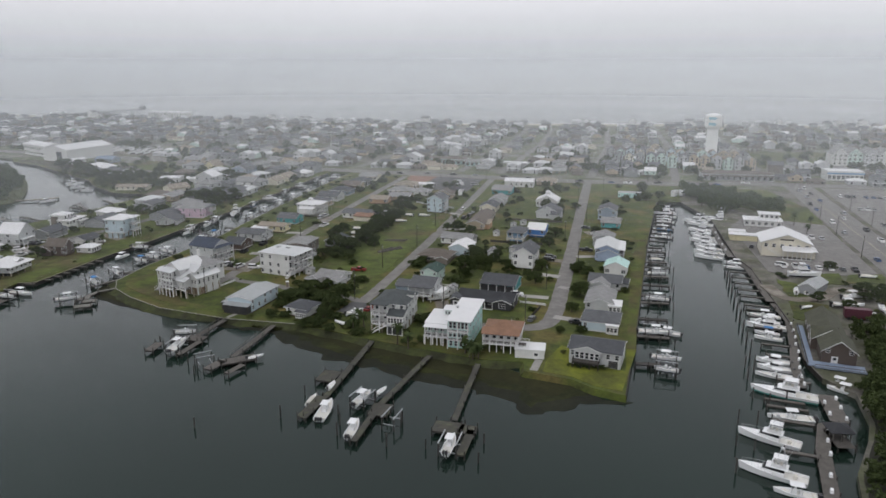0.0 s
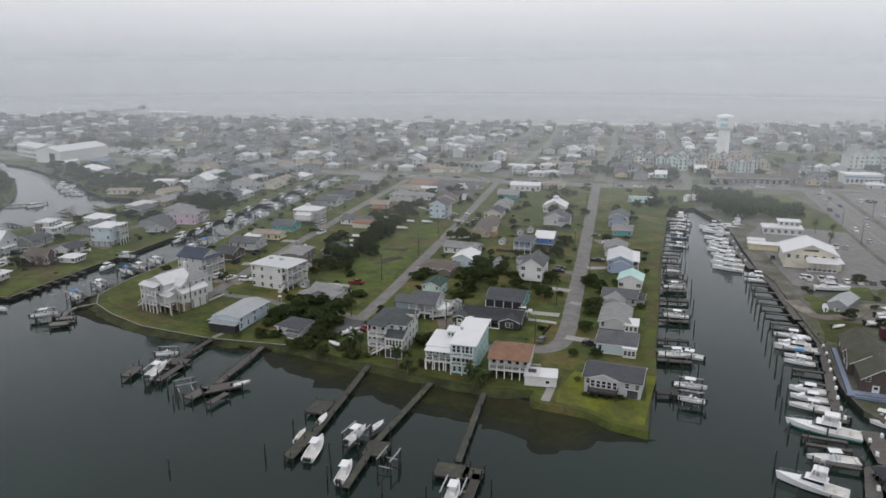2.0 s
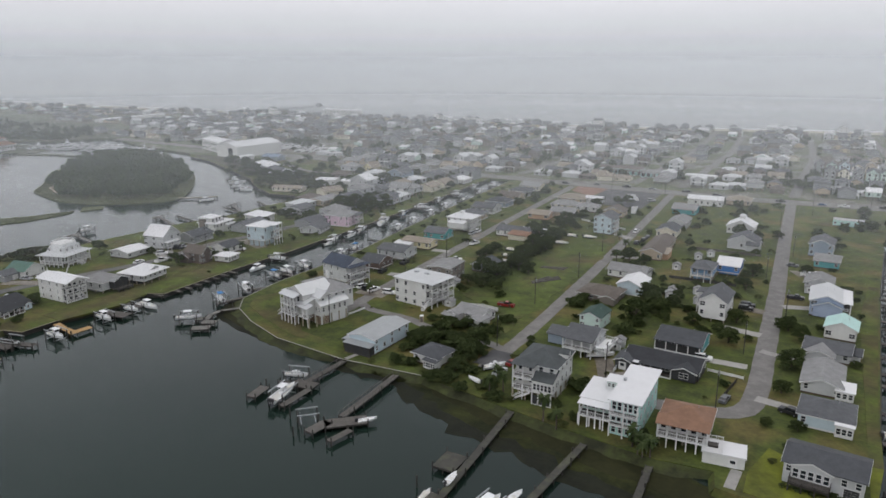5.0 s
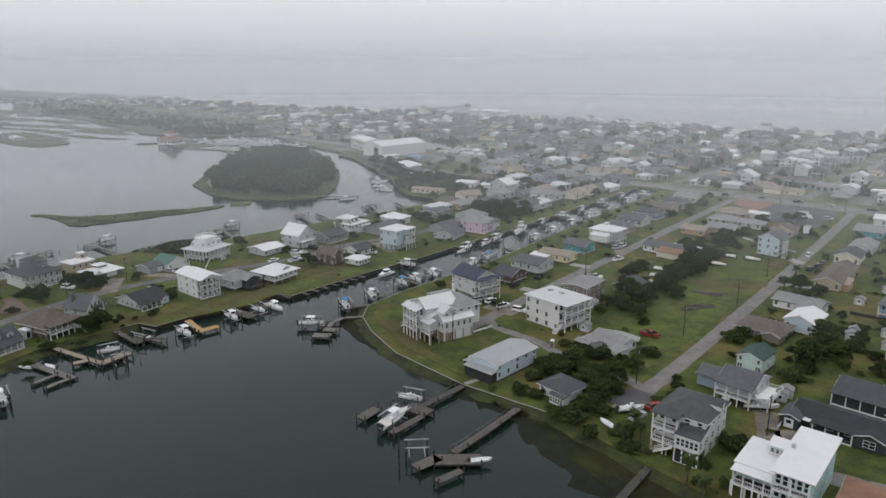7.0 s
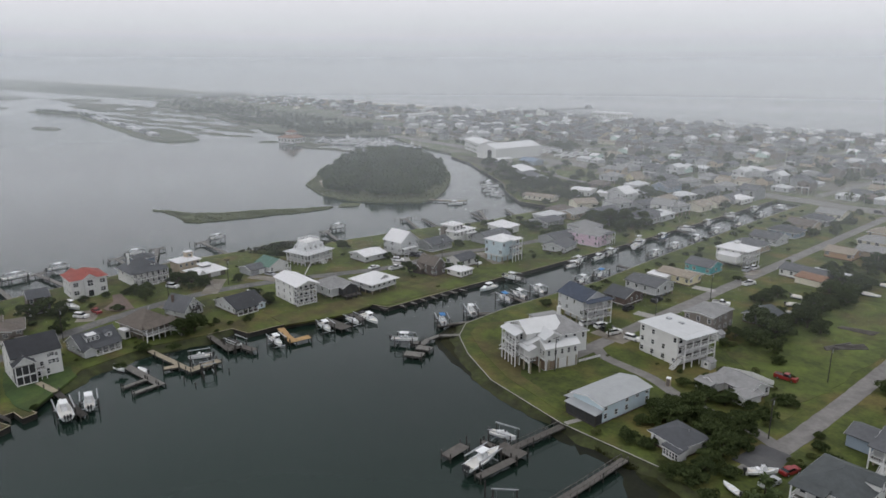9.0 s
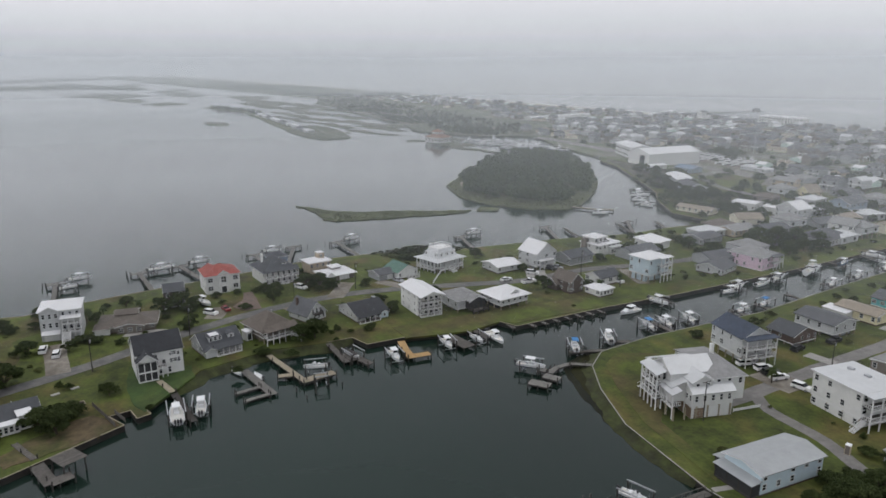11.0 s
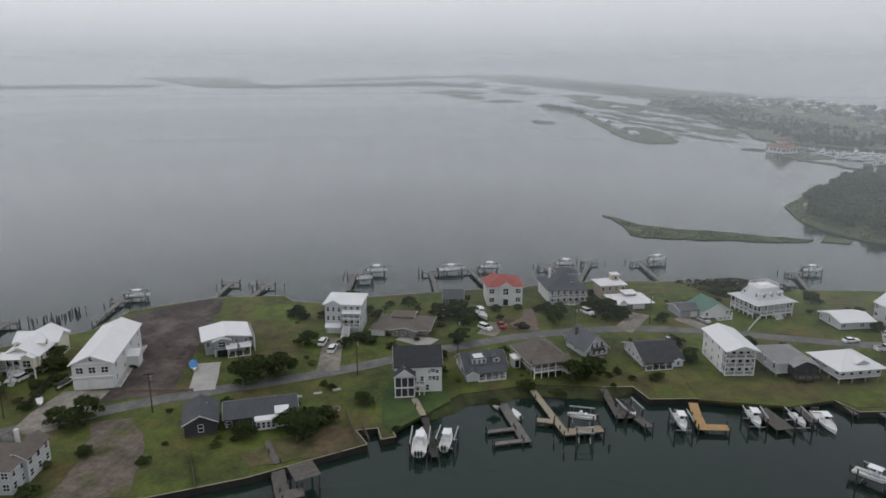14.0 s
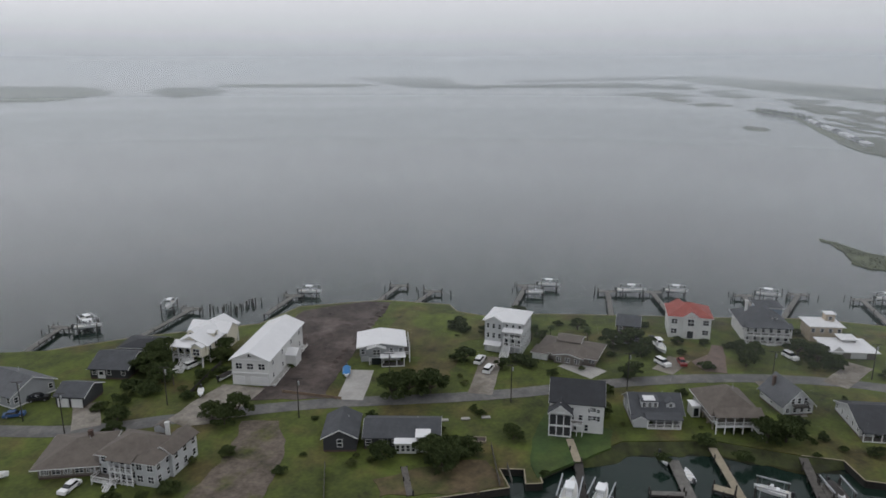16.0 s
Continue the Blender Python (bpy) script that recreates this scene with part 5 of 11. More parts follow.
windows(h, 1.4, -0.6, 8.6, 5.0, "E", 6.0, 2, 0.8, 1.2, 1.2)
windows(h, -3.4, -5.4, 5.4, 4.6, "S", 3.2, 3, 1.0, 1.9, 0.9)
windows(h, -3.4, -5.4, 5.4, 4.6, "S", 6.1, 3, 1.0, 1.7, 0.9)
windows(h, -3.4, -5.4, 5.4, 4.6, "E", 6.1, 2, 0.8, 1.4, 0.9)
windows(h, -2.2, -1.0, 7.6, 11, "W", 6.1, 3, 1.0, 1.6, 1.2)
bm = bmesh.new()
for u in (-2.2, 1.2):
    box(bm, u, u + 2.6, -0.06, 0.0, 0.1, 2.4)
part("lattice_panel", bm, LATTICE, h, "tan lattice panels below the house", at=side_pose("S", 3.0, 1.5, 7.4, 10.5, 0, 0))
door(h, 3.0, 1.5, 7.4, 10.5, "E", -3.2, 0.05, 2.6, 2.2, LATTICE, 4, "garage_door")
door(h, 3.0, 1.5, 7.4, 10.5, "E", 0.6, 0.05, 2.6, 2.2, TRIM, 4, "garage_door")
dormer(h, 5.0, 3.4, 6.2, 2.4, 1.2, 2.2, 90, WM, PM)
chimney(h, -5.4, 8.2, 8.6, 11.2, WM)
stairs(h, -7.4, -7.2, 2.75, 180)

# pale house with a navy roof and a garage below
x, y, r, w, d = front(-177, 247.5, -162.3, 244.6, 11.5)
h = house("tall pale grey house with a navy blue roof", x, y, r, w, d, 2, 2.9, "light_grey", "gable", "navy", "x", 0.5, win="SW", lower=SIDING["light_grey"])
porch(h, 0, 0, w, d, "E", 2.4, [2.95, 5.75], 8.5, n=4, roofmat=ROOFS["navy"])
windows(h, 0, 0, w, d, "E", 3.6, 3, 1.5, 1.9, 1.5)
# white block house with a flat pale roof
x, y, r, w, d = front(-140.5, 243, -127, 241, 12.5)
h = house("white three-storey block house with flat pale roof and corner porches", x, y, r, w, d, 2, 2.6, "white", "hip", "pale_metal", "x", 0.1, 0.5, 3.0, win="SW")
body(h, 0, 0, w - 0.2, d - 0.2, 0.0, 2.58, SIDING["white"], "none", name="lower_wall")
porch(h, 0, 0, w, d, "E", 2.6, [2.65, 5.65], 8.4, n=5, roofmat=ROOFS["pale_metal"], roof_slope=0.05)
windows(h, 0, 0, w, d, "E", 3.5, 4, 1.2, 1.9)
windows(h, 0, 0, w, d, "E", 6.5, 4, 1.2, 1.9)
windows(h, 0, 0, w, d, "S", 0.7, 4, 1.2, 1.2)
door(h, 0, 0, w, d, "E", -3.0, 0.1, 2.6, 2.1, TRIM, 4, "garage_door")
door(h, 0, 0, w, d, "E", 1.5, 0.1, 2.6, 2.1, TRIM, 4, "garage_door")
for u in (-3, 1.5):
    bm = bmesh.new()
    box(bm, -0.7, 0.7, -0.5, 0.5, 0, 0.8)
    part("roof_unit", bm, STEEL, h, "small grey roof vent unit", at=pose(u, 1.0, 8.9))
stairs(h, 7.6, -5.2, 2.65, -90)
h = house("tall grey-tan box-shaped house with low pale roof", -137, 274, 2, 9.4, 12.6, 2, 0, "grey_brown", "gable", "light_grey", "y", 0.12, 0.3, 2.8)
h = house("low house with dark slate-green roof among trees", -129, 293, 0, 8, 9.5, 1, 0, "grey", "gable", "slate_green", "y", 0.4, 0.6, 2.6)
# long house with a pale metal roof and a dark screened end
h = house("long pale blue house with grey metal roof and dark screened porch", -123.7, 207.9, -3, 9.8, 18.4, 2, 0, "pale_blue", "gable", "metal", "y", 0.2, 0.6, 2.3, win="E")
porch(h, 0, 0, 9.8, 18.4, "W", 2.6, [0.4], 2.9, u0=1.5, u1=9.2, n=4, screen=True, rail=TIMBER_DARK, roofmat=ROOFS["metal"], rails_on=False)
porch(h, 0, 0, 9.8, 18.4, "S", 2.6, [0.4], 3.2, n=4, screen=True, rail=TIMBER_DARK, roofmat=ROOFS["metal"], rails_on=False)
# small cottage under the trees
x, y, r, w, d = front(-107.8, 200.9, -99.7, 199.5, 8)
h = house("small white cottage with a low dark hip roof", x, y, r, w, d, 1, 0, "white", "hip", "dark", "x", 0.35, 0.6, 2.6)
body(h, 3.0, -4.6, 4.2, 2.4, 0.2, 2.4, SIDING["white"], "shed", ROOFS["dark"], "x", 0.2, 0.3)
windows(h, 3.0, -4.6, 4.2, 2.4, "S", 0.7, 5, 0.6, 1.3, 0.5)
# grey ranch with crossing gables
h = house("low white ranch house with crossing light grey gables", -108, 240, -12, 10.5, 7.6, 1, 0, "white", "gable", "light_grey", "x", 0.4, 0.6, 2.4)
body(h, -4.2, -3.6, 4.6, 7, 0.4, 2.7, SIDING["white"], "gable", ROOFS["light_grey"], "y", 0.4)
porch(h, -4.2, -3.6, 4.6, 7, "S", 1.8, [0.3], 2.4, n=3, roofmat=ROOFS["light_grey"], roof_slope=0.3, rails_on=False)
body(h, 4.6, -4.2, 4.6, 6, 0.4, 2.5, SIDING["white"], "gable", ROOFS["light_grey"], "y", 0.36)
door(h, 4.6, -4.2, 4.6, 6, "S", 0, 0.4, 2.4, 2.0, TRIM, 4, "garage_door")

# three-storey grey-roofed house behind the first pier
h = thing("house", -70, 201, GROUND, 0, "three-storey white house with grey roof and stacked porches", "house")
piles(h, 0, 0, 10.4, 15, 2.8, 4, 5)
body(h, 0, 1.4, 10.4, 12.2, 2.8, 9.0, SIDING["white"], "hip", ROOFS["slate_green"], "y", 0.45, 0.6)
body(h, 0.4, 2.4, 8.6, 9, 0, 2.78, SIDING["white"], "none", name="lower_wall")
porch(h, 0, 1.4, 10.4, 12.2, "S", 2.6, [2.85, 5.95], 9.0, u0=-5.2, u1=0.2, n=3, roofmat=ROOFS["slate_green"])
body(h, 2.8, -5.6, 5.0, 4.2, 2.8, 6.0, SIDING["white"], "shed", ROOFS["slate_green"], "x", 0.35, 0.3)
windows(h, 2.8, -5.6, 5.0, 4.2, "S", 3.7, 5, 0.65, 1.5, 0.6)
windows(h, 2.8, -5.6, 5.0, 4.2, "E", 3.7, 2, 0.8, 1.4, 0.9)
porch(h, 2.8, -5.6, 5.0, 4.2, "S", 0.5, [0.12], 2.7, n=4, screen=True, rails_on=False)
for z in (3.8, 6.8):
    windows(h, 0, 1.4, 10.4, 12.2, "E", z, 4, 1.0, 1.4, 1.4)
    windows(h, 0, 1.4, 10.4, 12.2, "W", z, 3, 1.0, 1.4, 1.4)
    windows(h, 0, 1.4, 10.4, 12.2, "S", z, 4, 1.0, 1.8, 1.2, (3,) if z < 5 else ())
dormer(h, 5.9, 2.5, 9.2, 2.2, 1.2, 2.4, 90, SIDING["white"], ROOFS["slate_green"])
stairs(h, -0.2, -7.6, 2.85, 180)

# grey-roofed house with porch and deck, and the mint house behind it
h = house("raised pale house with dark grey gable and porch", -68.8, 232.6, -4, 8.6, 9.6, 1, 2.3, "light_grey", "gable", "grey", "x", 0.42, win="EN", lower=SIDING["light_grey"])
porch(h, 0, 0, 8.6, 9.6, "S", 2.2, [2.35], 5.0, n=4, roofmat=ROOFS["grey"], roof_slope=0.3)
porch(h, 0, 0, 8.6, 9.6, "E", 3.6, [2.35], 3.4, n=4, floor=WHITE)
stairs(h, -0.8, -7.1, 2.35, -90)
body(h, -7.6, 2.0, 7, 7, 0.2, 3.2, SIDING["slate_blue"], "gable", ROOFS["grey"], "x", 0.4)
h = house("pale mint two-storey house with a dark green roof", -72, 252.5, -4, 8.2, 12, 2, 0, "mint", "gable", "green", "y", 0.4, fh=2.5)

# white metal roofs, mint walls, many windows
h = thing("house", -49.5, 197.5, GROUND, 0, "mint-green house with flat white metal roofs and railed decks", "house")
piles(h, -3.2, -3, 8.2, 12, 2.9, 4, 4, TRIM)
body(h, -3.0, -1.6, 7.6, 9.6, 2.9, 5.9, SIDING["mint"], "shed", ROOFS["white"], "x", 0.06, 0.7)
body(h, -1.2, 1.5, 3.8, 3.0, 5.9, 8.0, SIDING["mint"], "shed", ROOFS["white"], "x", 0.08, 0.45)
windows(h, -1.2, 1.5, 3.8, 3.0, "S", 6.7, 4, 0.55, 0.8, 0.5)
body(h, 3.6, -0.2, 6.2, 18.6, 0.0, 8.3, SIDING["aqua"], "shed", ROOFS["white"], "x", 0.03, 0.7)
porch(h, -3.0, -1.6, 7.6, 9.6, "S", 3.0, [2.95], 5.6, n=5, roofmat=ROOFS["white"], roof_slope=0.05, rail=TRIM, floor=TIMBER_DARK)
porch(h, 3.6, -0.2, 6.2, 18.6, "S", 1.4, [2.95, 5.6], 8.2, n=3, rail=TRIM, floor=TIMBER_DARK)
for z, hh in ((3.4, 1.9), (6.1, 1.8)):
    windows(h, 3.6, -0.2, 6.2, 18.6, "S", z, 5, 0.8, hh, 0.7)
windows(h, 3.6, -0.2, 6.2, 18.6, "S", 0.6, 4, 0.8, 1.6, 0.8)
windows(h, -3.0, -1.6, 7.6, 9.6, "S", 3.6, 4, 1.2, 1.8, 1.0)
for z in (1.0, 4.0, 6.4):
    windows(h, 3.6, -0.2, 6.2, 18.6, "E", z, 5, 0.9, 1.2, 2.0)
chimney(h, 0.9, 0.4, 6, 9.3, STEEL, 0.3)

# terracotta hip roof on white piles
h = house("raised white house with terracotta-brown hip roof and long porch", -33.8, 195, 2, 10.4, 9.6, 1, 2.7, "white", "hip", "terracotta", "x", 0.36, 0.4, 2.8, "EW")
porch(h, 0, 0, 10.4, 9.6, "S", 2.6, [2.75], 5.5, n=6, roofmat=ROOFS["terracotta"], roof_slope=0.34, rail=TRIM)
windows(h, 0, 0, 10.4, 9.6, "S", 3.4, 5, 1.0, 1.7)
body(h, 0, 1.5, 9.4, 6, 0, 2.7, SIDING["grey"], "none", name="lower_wall")
# boathouse with a roof deck
h = thing("boathouse", -25, 188.5, GROUND, 5, "low white boathouse with flat white roof and roof deck", "boathouse")
body(h, 0, 0, 8.2, 5.4, 0, 2.5, SIDING["white"], "flat", ROOFS["white"], "x", 0, 0.25)
railing(h, -4.1, -2.7, -0.4, -2.7, 2.75)
railing(h, -4.1, 2.7, -0.4, 2.7, 2.75)
railing(h, -4.1, -2.7, -4.1, 2.7, 2.75)
railing(h, -0.4, -2.7, -0.4, 2.7, 2.75)
bm = bmesh.new()
box(bm, -3.3, -1.2, -1, 0.6, 2.78, 3.3)
part("bench", bm, TIMBER_DARK, h)
door(h, 0, 0, 8.2, 5.4, "S", 1.8, 0, 1.6, 1.9, TRIM)
ribbon("garden_path", [(-22, 185.5), (-22.5, 178)], 2.2, 1.0, R0 + 0.024, CONCRETE, "pale concrete ramp below the boathouse", "path")

# black ranch with white trim
h = house("long low black ranch house with dark roof and white trim", -45.6, 229.6, -3, 19.5, 9, 1, 0, "charcoal", "gable", "charcoal", "x", 0.36, 0.5, 2.6)
body(h, 6.4, -4.4, 6, 4, 0.3, 2.9, SIDING["charcoal"], "gable", ROOFS["charcoal"], "y", 0.36)
windows(h, 6.4, -4.4, 6, 4, "S", 1.0, 1, 2.2, 1.4)
porch(h, 0, 0, 19.5, 9, "S", 2.0, [0.35], 2.75, u0=-5, u1=3.2, n=4, roofmat=ROOFS["charcoal"], roof_slope=0.2, rails_on=False)
bm = bmesh.new()
box(bm, -9.4, -5.4, -6.6, -3.2, 2.7, 2.86)
part("awning", bm, ROOFS["white"], h, "white flat metal awning")
body(h, -9.5, -3.8, 4, 7, 0.3, 2.9, SIDING["charcoal"], "gable", ROOFS["dark"], "y", 0.36)
door(h, -9.5, -3.8, 4, 7, "S", 0, 0.2, 1.8, 2.1, TRIM)
# teal house with dark roof
h = house("teal house with long dark roof and white windows", -44.2, 247.6, -4, 12.6, 10, 1, 0.9, "teal", "gable", "dark", "x", 0.38, 0.5, 2.8)
porch(h, 0, 0, 12.6, 10, "S", 2.2, [0.95], 3.5, n=5, roofmat=ROOFS["dark"], roof_slope=0.2, screen=True, rails_on=False)
h = house("brown low house with patched brown hip roof", -78, 280, -4, 13, 11, 1, 0, "grey_brown", "hip", "brown", "x", 0.36, 0.7, 2.5)
body(h, 4.5, -5, 5, 5, 0.3, 2.8, SIDING["grey_brown"], "gable", ROOFS["brown"], "y", 0.36)
h = house("pale blue gabled house with white metal roof", -70, 293, -4, 8.4, 12, 1, 0.6, "pale_blue", "gable", "white", "y", 0.4, 0.5, 3.4)
h = house("white low house with long pale grey roof", -76, 311, -6, 14.5, 9, 1, 0, "white", "gable", "light_grey", "x", 0.38, 0.6, 2.7)
body(h, 4.5, -3, 6, 12, 0.3, 3.0, SIDING["white"], "gable", ROOFS["light_grey"], "y", 0.38)
h = house("white two-storey gabled house with grey roof", -40, 280, -3, 8.2, 13.5, 2, 1.4, "white", "gable", "grey", "y", 0.62, 0.5, 2.8, lower=SIDING["grey"])
porch(h, 0, 0, 8.2, 13.5, "W", 2.2, [1.45, 4.25], 6.9, u0=-6, u1=-1, n=3, roofmat=ROOFS["grey"])
h = house("raised bright blue house with grey hip roof", -50.4, 323, -2, 7.6, 10.5, 1, 2.4, "blue", "hip", "grey", "x", 0.4, 0.5, 2.7, lower=SIDING["blue"])
porch(h, 0, 0, 7.6, 10.5, "S", 1.8, [2.45], 5.0, n=4, roofmat=ROOFS["grey"])
h = house("bright blue house with white metal roof", -42.5, 335, -2, 8.0, 11.5, 1, 1.6, "bright_blue", "gable", "white", "x", 0.35, 0.6, 2.7, lower=SIDING["bright_blue"])

# the row along the eastern canal
h = house("slate blue two-storey house with pale metal roof", -8.4, 303.5, 0, 9.4, 16, 2, 0, "lavender", "gable", "pale_metal", "y", 0.4, 0.6, 2.5)
body(h, 0.5, -6.5, 8.4, 5, 0.3, 3.9, SIDING["lavender"], "gable", ROOFS["blue"], "y", 0.4)
porch(h, 0, 0, 9.4, 16, "E", 2.4, [2.8], 5.2, n=5, roofmat=ROOFS["white"], rail=TRIM)
h = house("small pale house with mint-green metal roof", -3.8, 279.5, -4, 8.4, 9.5, 1, 0, "white", "gable", "mint", "y", 0.45, 0.5, 3.4)
h = house("low grey house with crossing grey gables", -7, 260.5, -5, 11.5, 9, 1, 0, "light_grey", "gable", "grey", "x", 0.4, 0.6, 2.5)
body(h, -1.5, -4, 7, 9, 0.3, 2.7, SIDING["light_grey"], "gable", ROOFS["light_grey"], "y", 0.4)
body(h, 5.6, 0.5, 5, 6, 0.3, 2.5, SIDING["light_grey"], "gable", ROOFS["dark"], "x", 0.35)
h = house("long low house with pale grey gable roof", -7.8, 239, -2, 9, 15.5, 1, 0, "light_grey", "gable", "light_grey", "y", 0.32, 0.6, 2.5)
body(h, 5.2, -6.2, 4, 5, 0.2, 2.5, SIDING["white"], "shed", ROOFS["white"], "x", 0.1, 0.3)
windows(h, 5.2, -6.2, 4, 5, "S", 0.9, 3, 0.8, 1.2, 0.7)
h = house("pale blue house with low dark grey hip roof", -6.6, 217, -3, 11, 10.5, 1, 0.4, "pale_blue", "hip", "grey", "y", 0.36, 0.5, 2.9)
body(h, 3.9, -5.4, 3.6, 3, 0.2, 2.9, SIDING["white"], "shed", ROOFS["white"], "x", 0.05, 0.25)
windows(h, 3.9, -5.4, 3.6, 3, "S", 1.0, 3, 0.8, 1.3, 0.7)
# grey house on the corner of the point
h = thing("house", -6.3, 190, GROUND, -6, "pale grey house with dark roof and rear terrace", "house")
body(h, 0, 0, 14, 9.6, 0, 4.6, SIDING["light_grey"], "gable", ROOFS["dark"], "x", 0.34, 0.6)
body(h, -2.0, -2.6, 7.2, 6, 0, 4.6, SIDING["light_grey"], "gable", ROOFS["dark"], "y", 0.34, 0.5)
windows(h, -2.0, -2.6, 7.2, 6, "S", 2.2, 5, 0.9, 1.7, 0.9)
windows(h, 0, 0, 14, 9.6, "S", 2.6, 6, 0.9, 1.3, 1.0, (1, 2, 3))
windows(h, 0, 0, 14, 9.6, "E", 2.6, 3, 0.9, 1.3, 1.2)
door(h, 0, 0, 14, 9.6, "S", 5, 0.1, 2.6, 2.1, ENGINE, 4, "garage_door")
porch(h, -2.0, -2.6, 7.2, 6, "S", 2.4, [1.9], 2.2, n=4, rail=TIMBER_DARK)

# ---------------------------------------------------------------- houses further up the streets
h = house("long low grey-roofed house with white walls", -141, 352, -4, 17, 9, 1, 0, "white", "gable", "grey", "x", 0.36, 0.5, 2.7)
body(h, 5, -6.5, 9.5, 5, 0.2, 2.6, SIDING["cream"], "shed", ROOFS["terracotta"], "x", 0.15, 0.5)
body(h, 6, 6.5, 12, 6, 0.2, 2.6, SIDING["cream"], "gable", ROOFS["white"], "x", 0.15)
h = house("tall pale blue house with grey roof and porches", -105.5, 381, -4, 9.6, 13, 3, 0, "pale_blue", "gable", "grey", "y", 0.45, 0.6, 2.8)
porch(h, 0, 0, 9.6, 13, "E", 2.0, [3.2, 6.0], 8.7, u0=-6, u1=0, n=3, roofmat=ROOFS["grey"])
h = house("long tan house with brown shingle roof", -74.5, 354, 0, 8.6, 30, 1, 0, "tan", "gable", "brown", "y", 0.4, 0.6, 3.0)
body(h, 5.0, -9, 3.4, 8, 0.2, 2.6, SIDING["orange"], "shed", ROOFS["tan"], "x", 0.1, 0.3)
house("cream house with dark gable roof", -77, 388, 0, 9, 13, 1, 0, "cream", "gable", "dark", "y", 0.4, 0.6, 3.2)
house("pale grey house with light grey gable", -76, 410, 0, 8.6, 14, 1, 0, "light_grey", "gable", "light_grey", "y", 0.4, 0.6, 3.2)
house("teal low house with pale blue-grey roof", -79.5, 446, -3, 12, 12, 1, 0, "teal", "gable", "light_grey", "x", 0.35, 0.8, 2.8)
house("long white house with white metal roof", -74, 477, 2, 19, 11, 1, 0.5, "white", "gable", "white", "x", 0.25, 0.6, 3.4)
house("tan house with a tan hip roof", -57, 488, 0, 13, 12, 1, 0, "tan", "hip", "tan", "x", 0.35, 0.6, 2.8)
h = house("white house with tall white metal roof and cupola", -47, 412, -2, 12, 12, 1, 0.6, "white", "gable", "white", "y", 0.5, 0.6, 3.4)
body(h, 0, 0, 2.4, 2.4, 6.5, 8.4, SIDING["white"], "hip", ROOFS["white"], "x", 0.6, 0.3, name="cupola")
h = house("pale grey gabled house with grey roof", -42.5, 381, -4, 12, 12, 1, 0.5, "light_grey", "gable", "grey", "y", 0.5, 0.6, 3.2)
body(h, 4.8, -4.5, 5, 8, 0.3, 3.2, SIDING["light_grey"], "gable", ROOFS["grey"], "x", 0.4)
house("slate blue house with grey-blue roof", -11.5, 384, -4, 9, 13, 2, 0, "slate_blue", "gable", "grey", "y", 0.42, 0.6, 2.7)
house("green low house with pale roof", -9, 364, -3, 9, 10, 1, 0, "teal", "gable", "light_grey", "x", 0.36, 0.6, 2.7)
house("grey house with pale gable roof", -11, 330, -2, 9, 11, 1, 0, "light_grey", "gable", "light_grey", "y", 0.36, 0.6, 2.7)
house("tan cottage with brown gable roof", -112, 421, 0, 10.5, 10, 1, 0, "tan", "gable", "brown", "y", 0.42, 0.6, 2.8)
for k, (x, y, ww, dd, wl_, rm, rf) in enumerate(((-145, 449, 15, 12, "tan", "tan", "hip"), (-143, 428, 13, 11, "cream", "light_grey", "hip"), (-129, 427, 11, 9, "white", "light_grey", "hip"),
                                                (-136, 407, 13, 10, "tan", "light_grey", "gable"), (-145, 395, 11, 9, "orange", "tan", "gable"))):
    house("low house with pale hip roof by the street", x, y, 0, ww, dd, 1, 0, wl_, rf, rm, "x", 0.34, 0.7, 2.6, seed=k)
h = house("white garage building with a fence", -133, 452, 0, 10, 6, 1, 0, "white", "gable", "white", "x", 0.3, 0.3, 2.6)
# between the western street and the canal
h = house("dark brick house with dark shingle roof", -169.5, 275, 0, 11, 13, 1, 1.4, "brown", "gable", "dark", "x", 0.4, 0.6, 2.8, wmat=BRICK, lower=BRICK)
h = house("grey house with low grey roof and carport", -170, 291, 0, 13, 10.5, 1, 1.6, "light_grey", "gable", "grey", "x", 0.26, 0.6, 2.8, lower=SIDING["grey"])
h = house("low yellow house with white sunroom", -171, 312, 0, 13.5, 8, 1, 0, "yellow", "gable", "tan", "x", 0.25, 0.7, 2.8)
body(h, -5, -5.5, 8, 4, 0.2, 2.3, SIDING["white"], "shed", ROOFS["white"], "x", 0.1, 0.3)
h = house("teal house with dark grey gable", -172, 331, 0, 12.5, 11, 1, 0.6, "teal", "gable", "grey", "x", 0.42, 0.6, 3.2)
h = house("tall white house with stepped white metal roofs", -170, 352, 0, 14, 13, 2, 2.6, "white", "hip", "white", "x", 0.3, 0.6, 2.9, lower=SIDING["white"])
body(h, 1, -8, 10, 5, 2.6, 5.8, SIDING["white"], "shed", ROOFS["white"], "x", 0.25, 0.4)
porch(h, 0, 0, 14, 13, "E", 2.2, [2.65, 5.55], 8.2, n=5, roofmat=ROOFS["white"])
body(h, 0, 0, 2.2, 2.2, 9.5, 11.2, SIDING["white"], "hip", ROOFS["white"], "x", 0.5, 0.3, name="cupola")
for k, (y, wl_, rm) in enumerate(((378, "tan", "grey"), (397, "light_grey", "grey"), (417, "slate_blue", "dark"), (437, "tan", "brown"), (456, "grey", "dark"), (476, "cream", "light_grey"))):
    house("low canal-side house with shingle roof", -177 - k * 1.0, y, 0, 13, 11, 1, 0.4, wl_, "gable" if k % 2 else "hip", rm, "x", 0.36, 0.6, 2.8, seed=k)

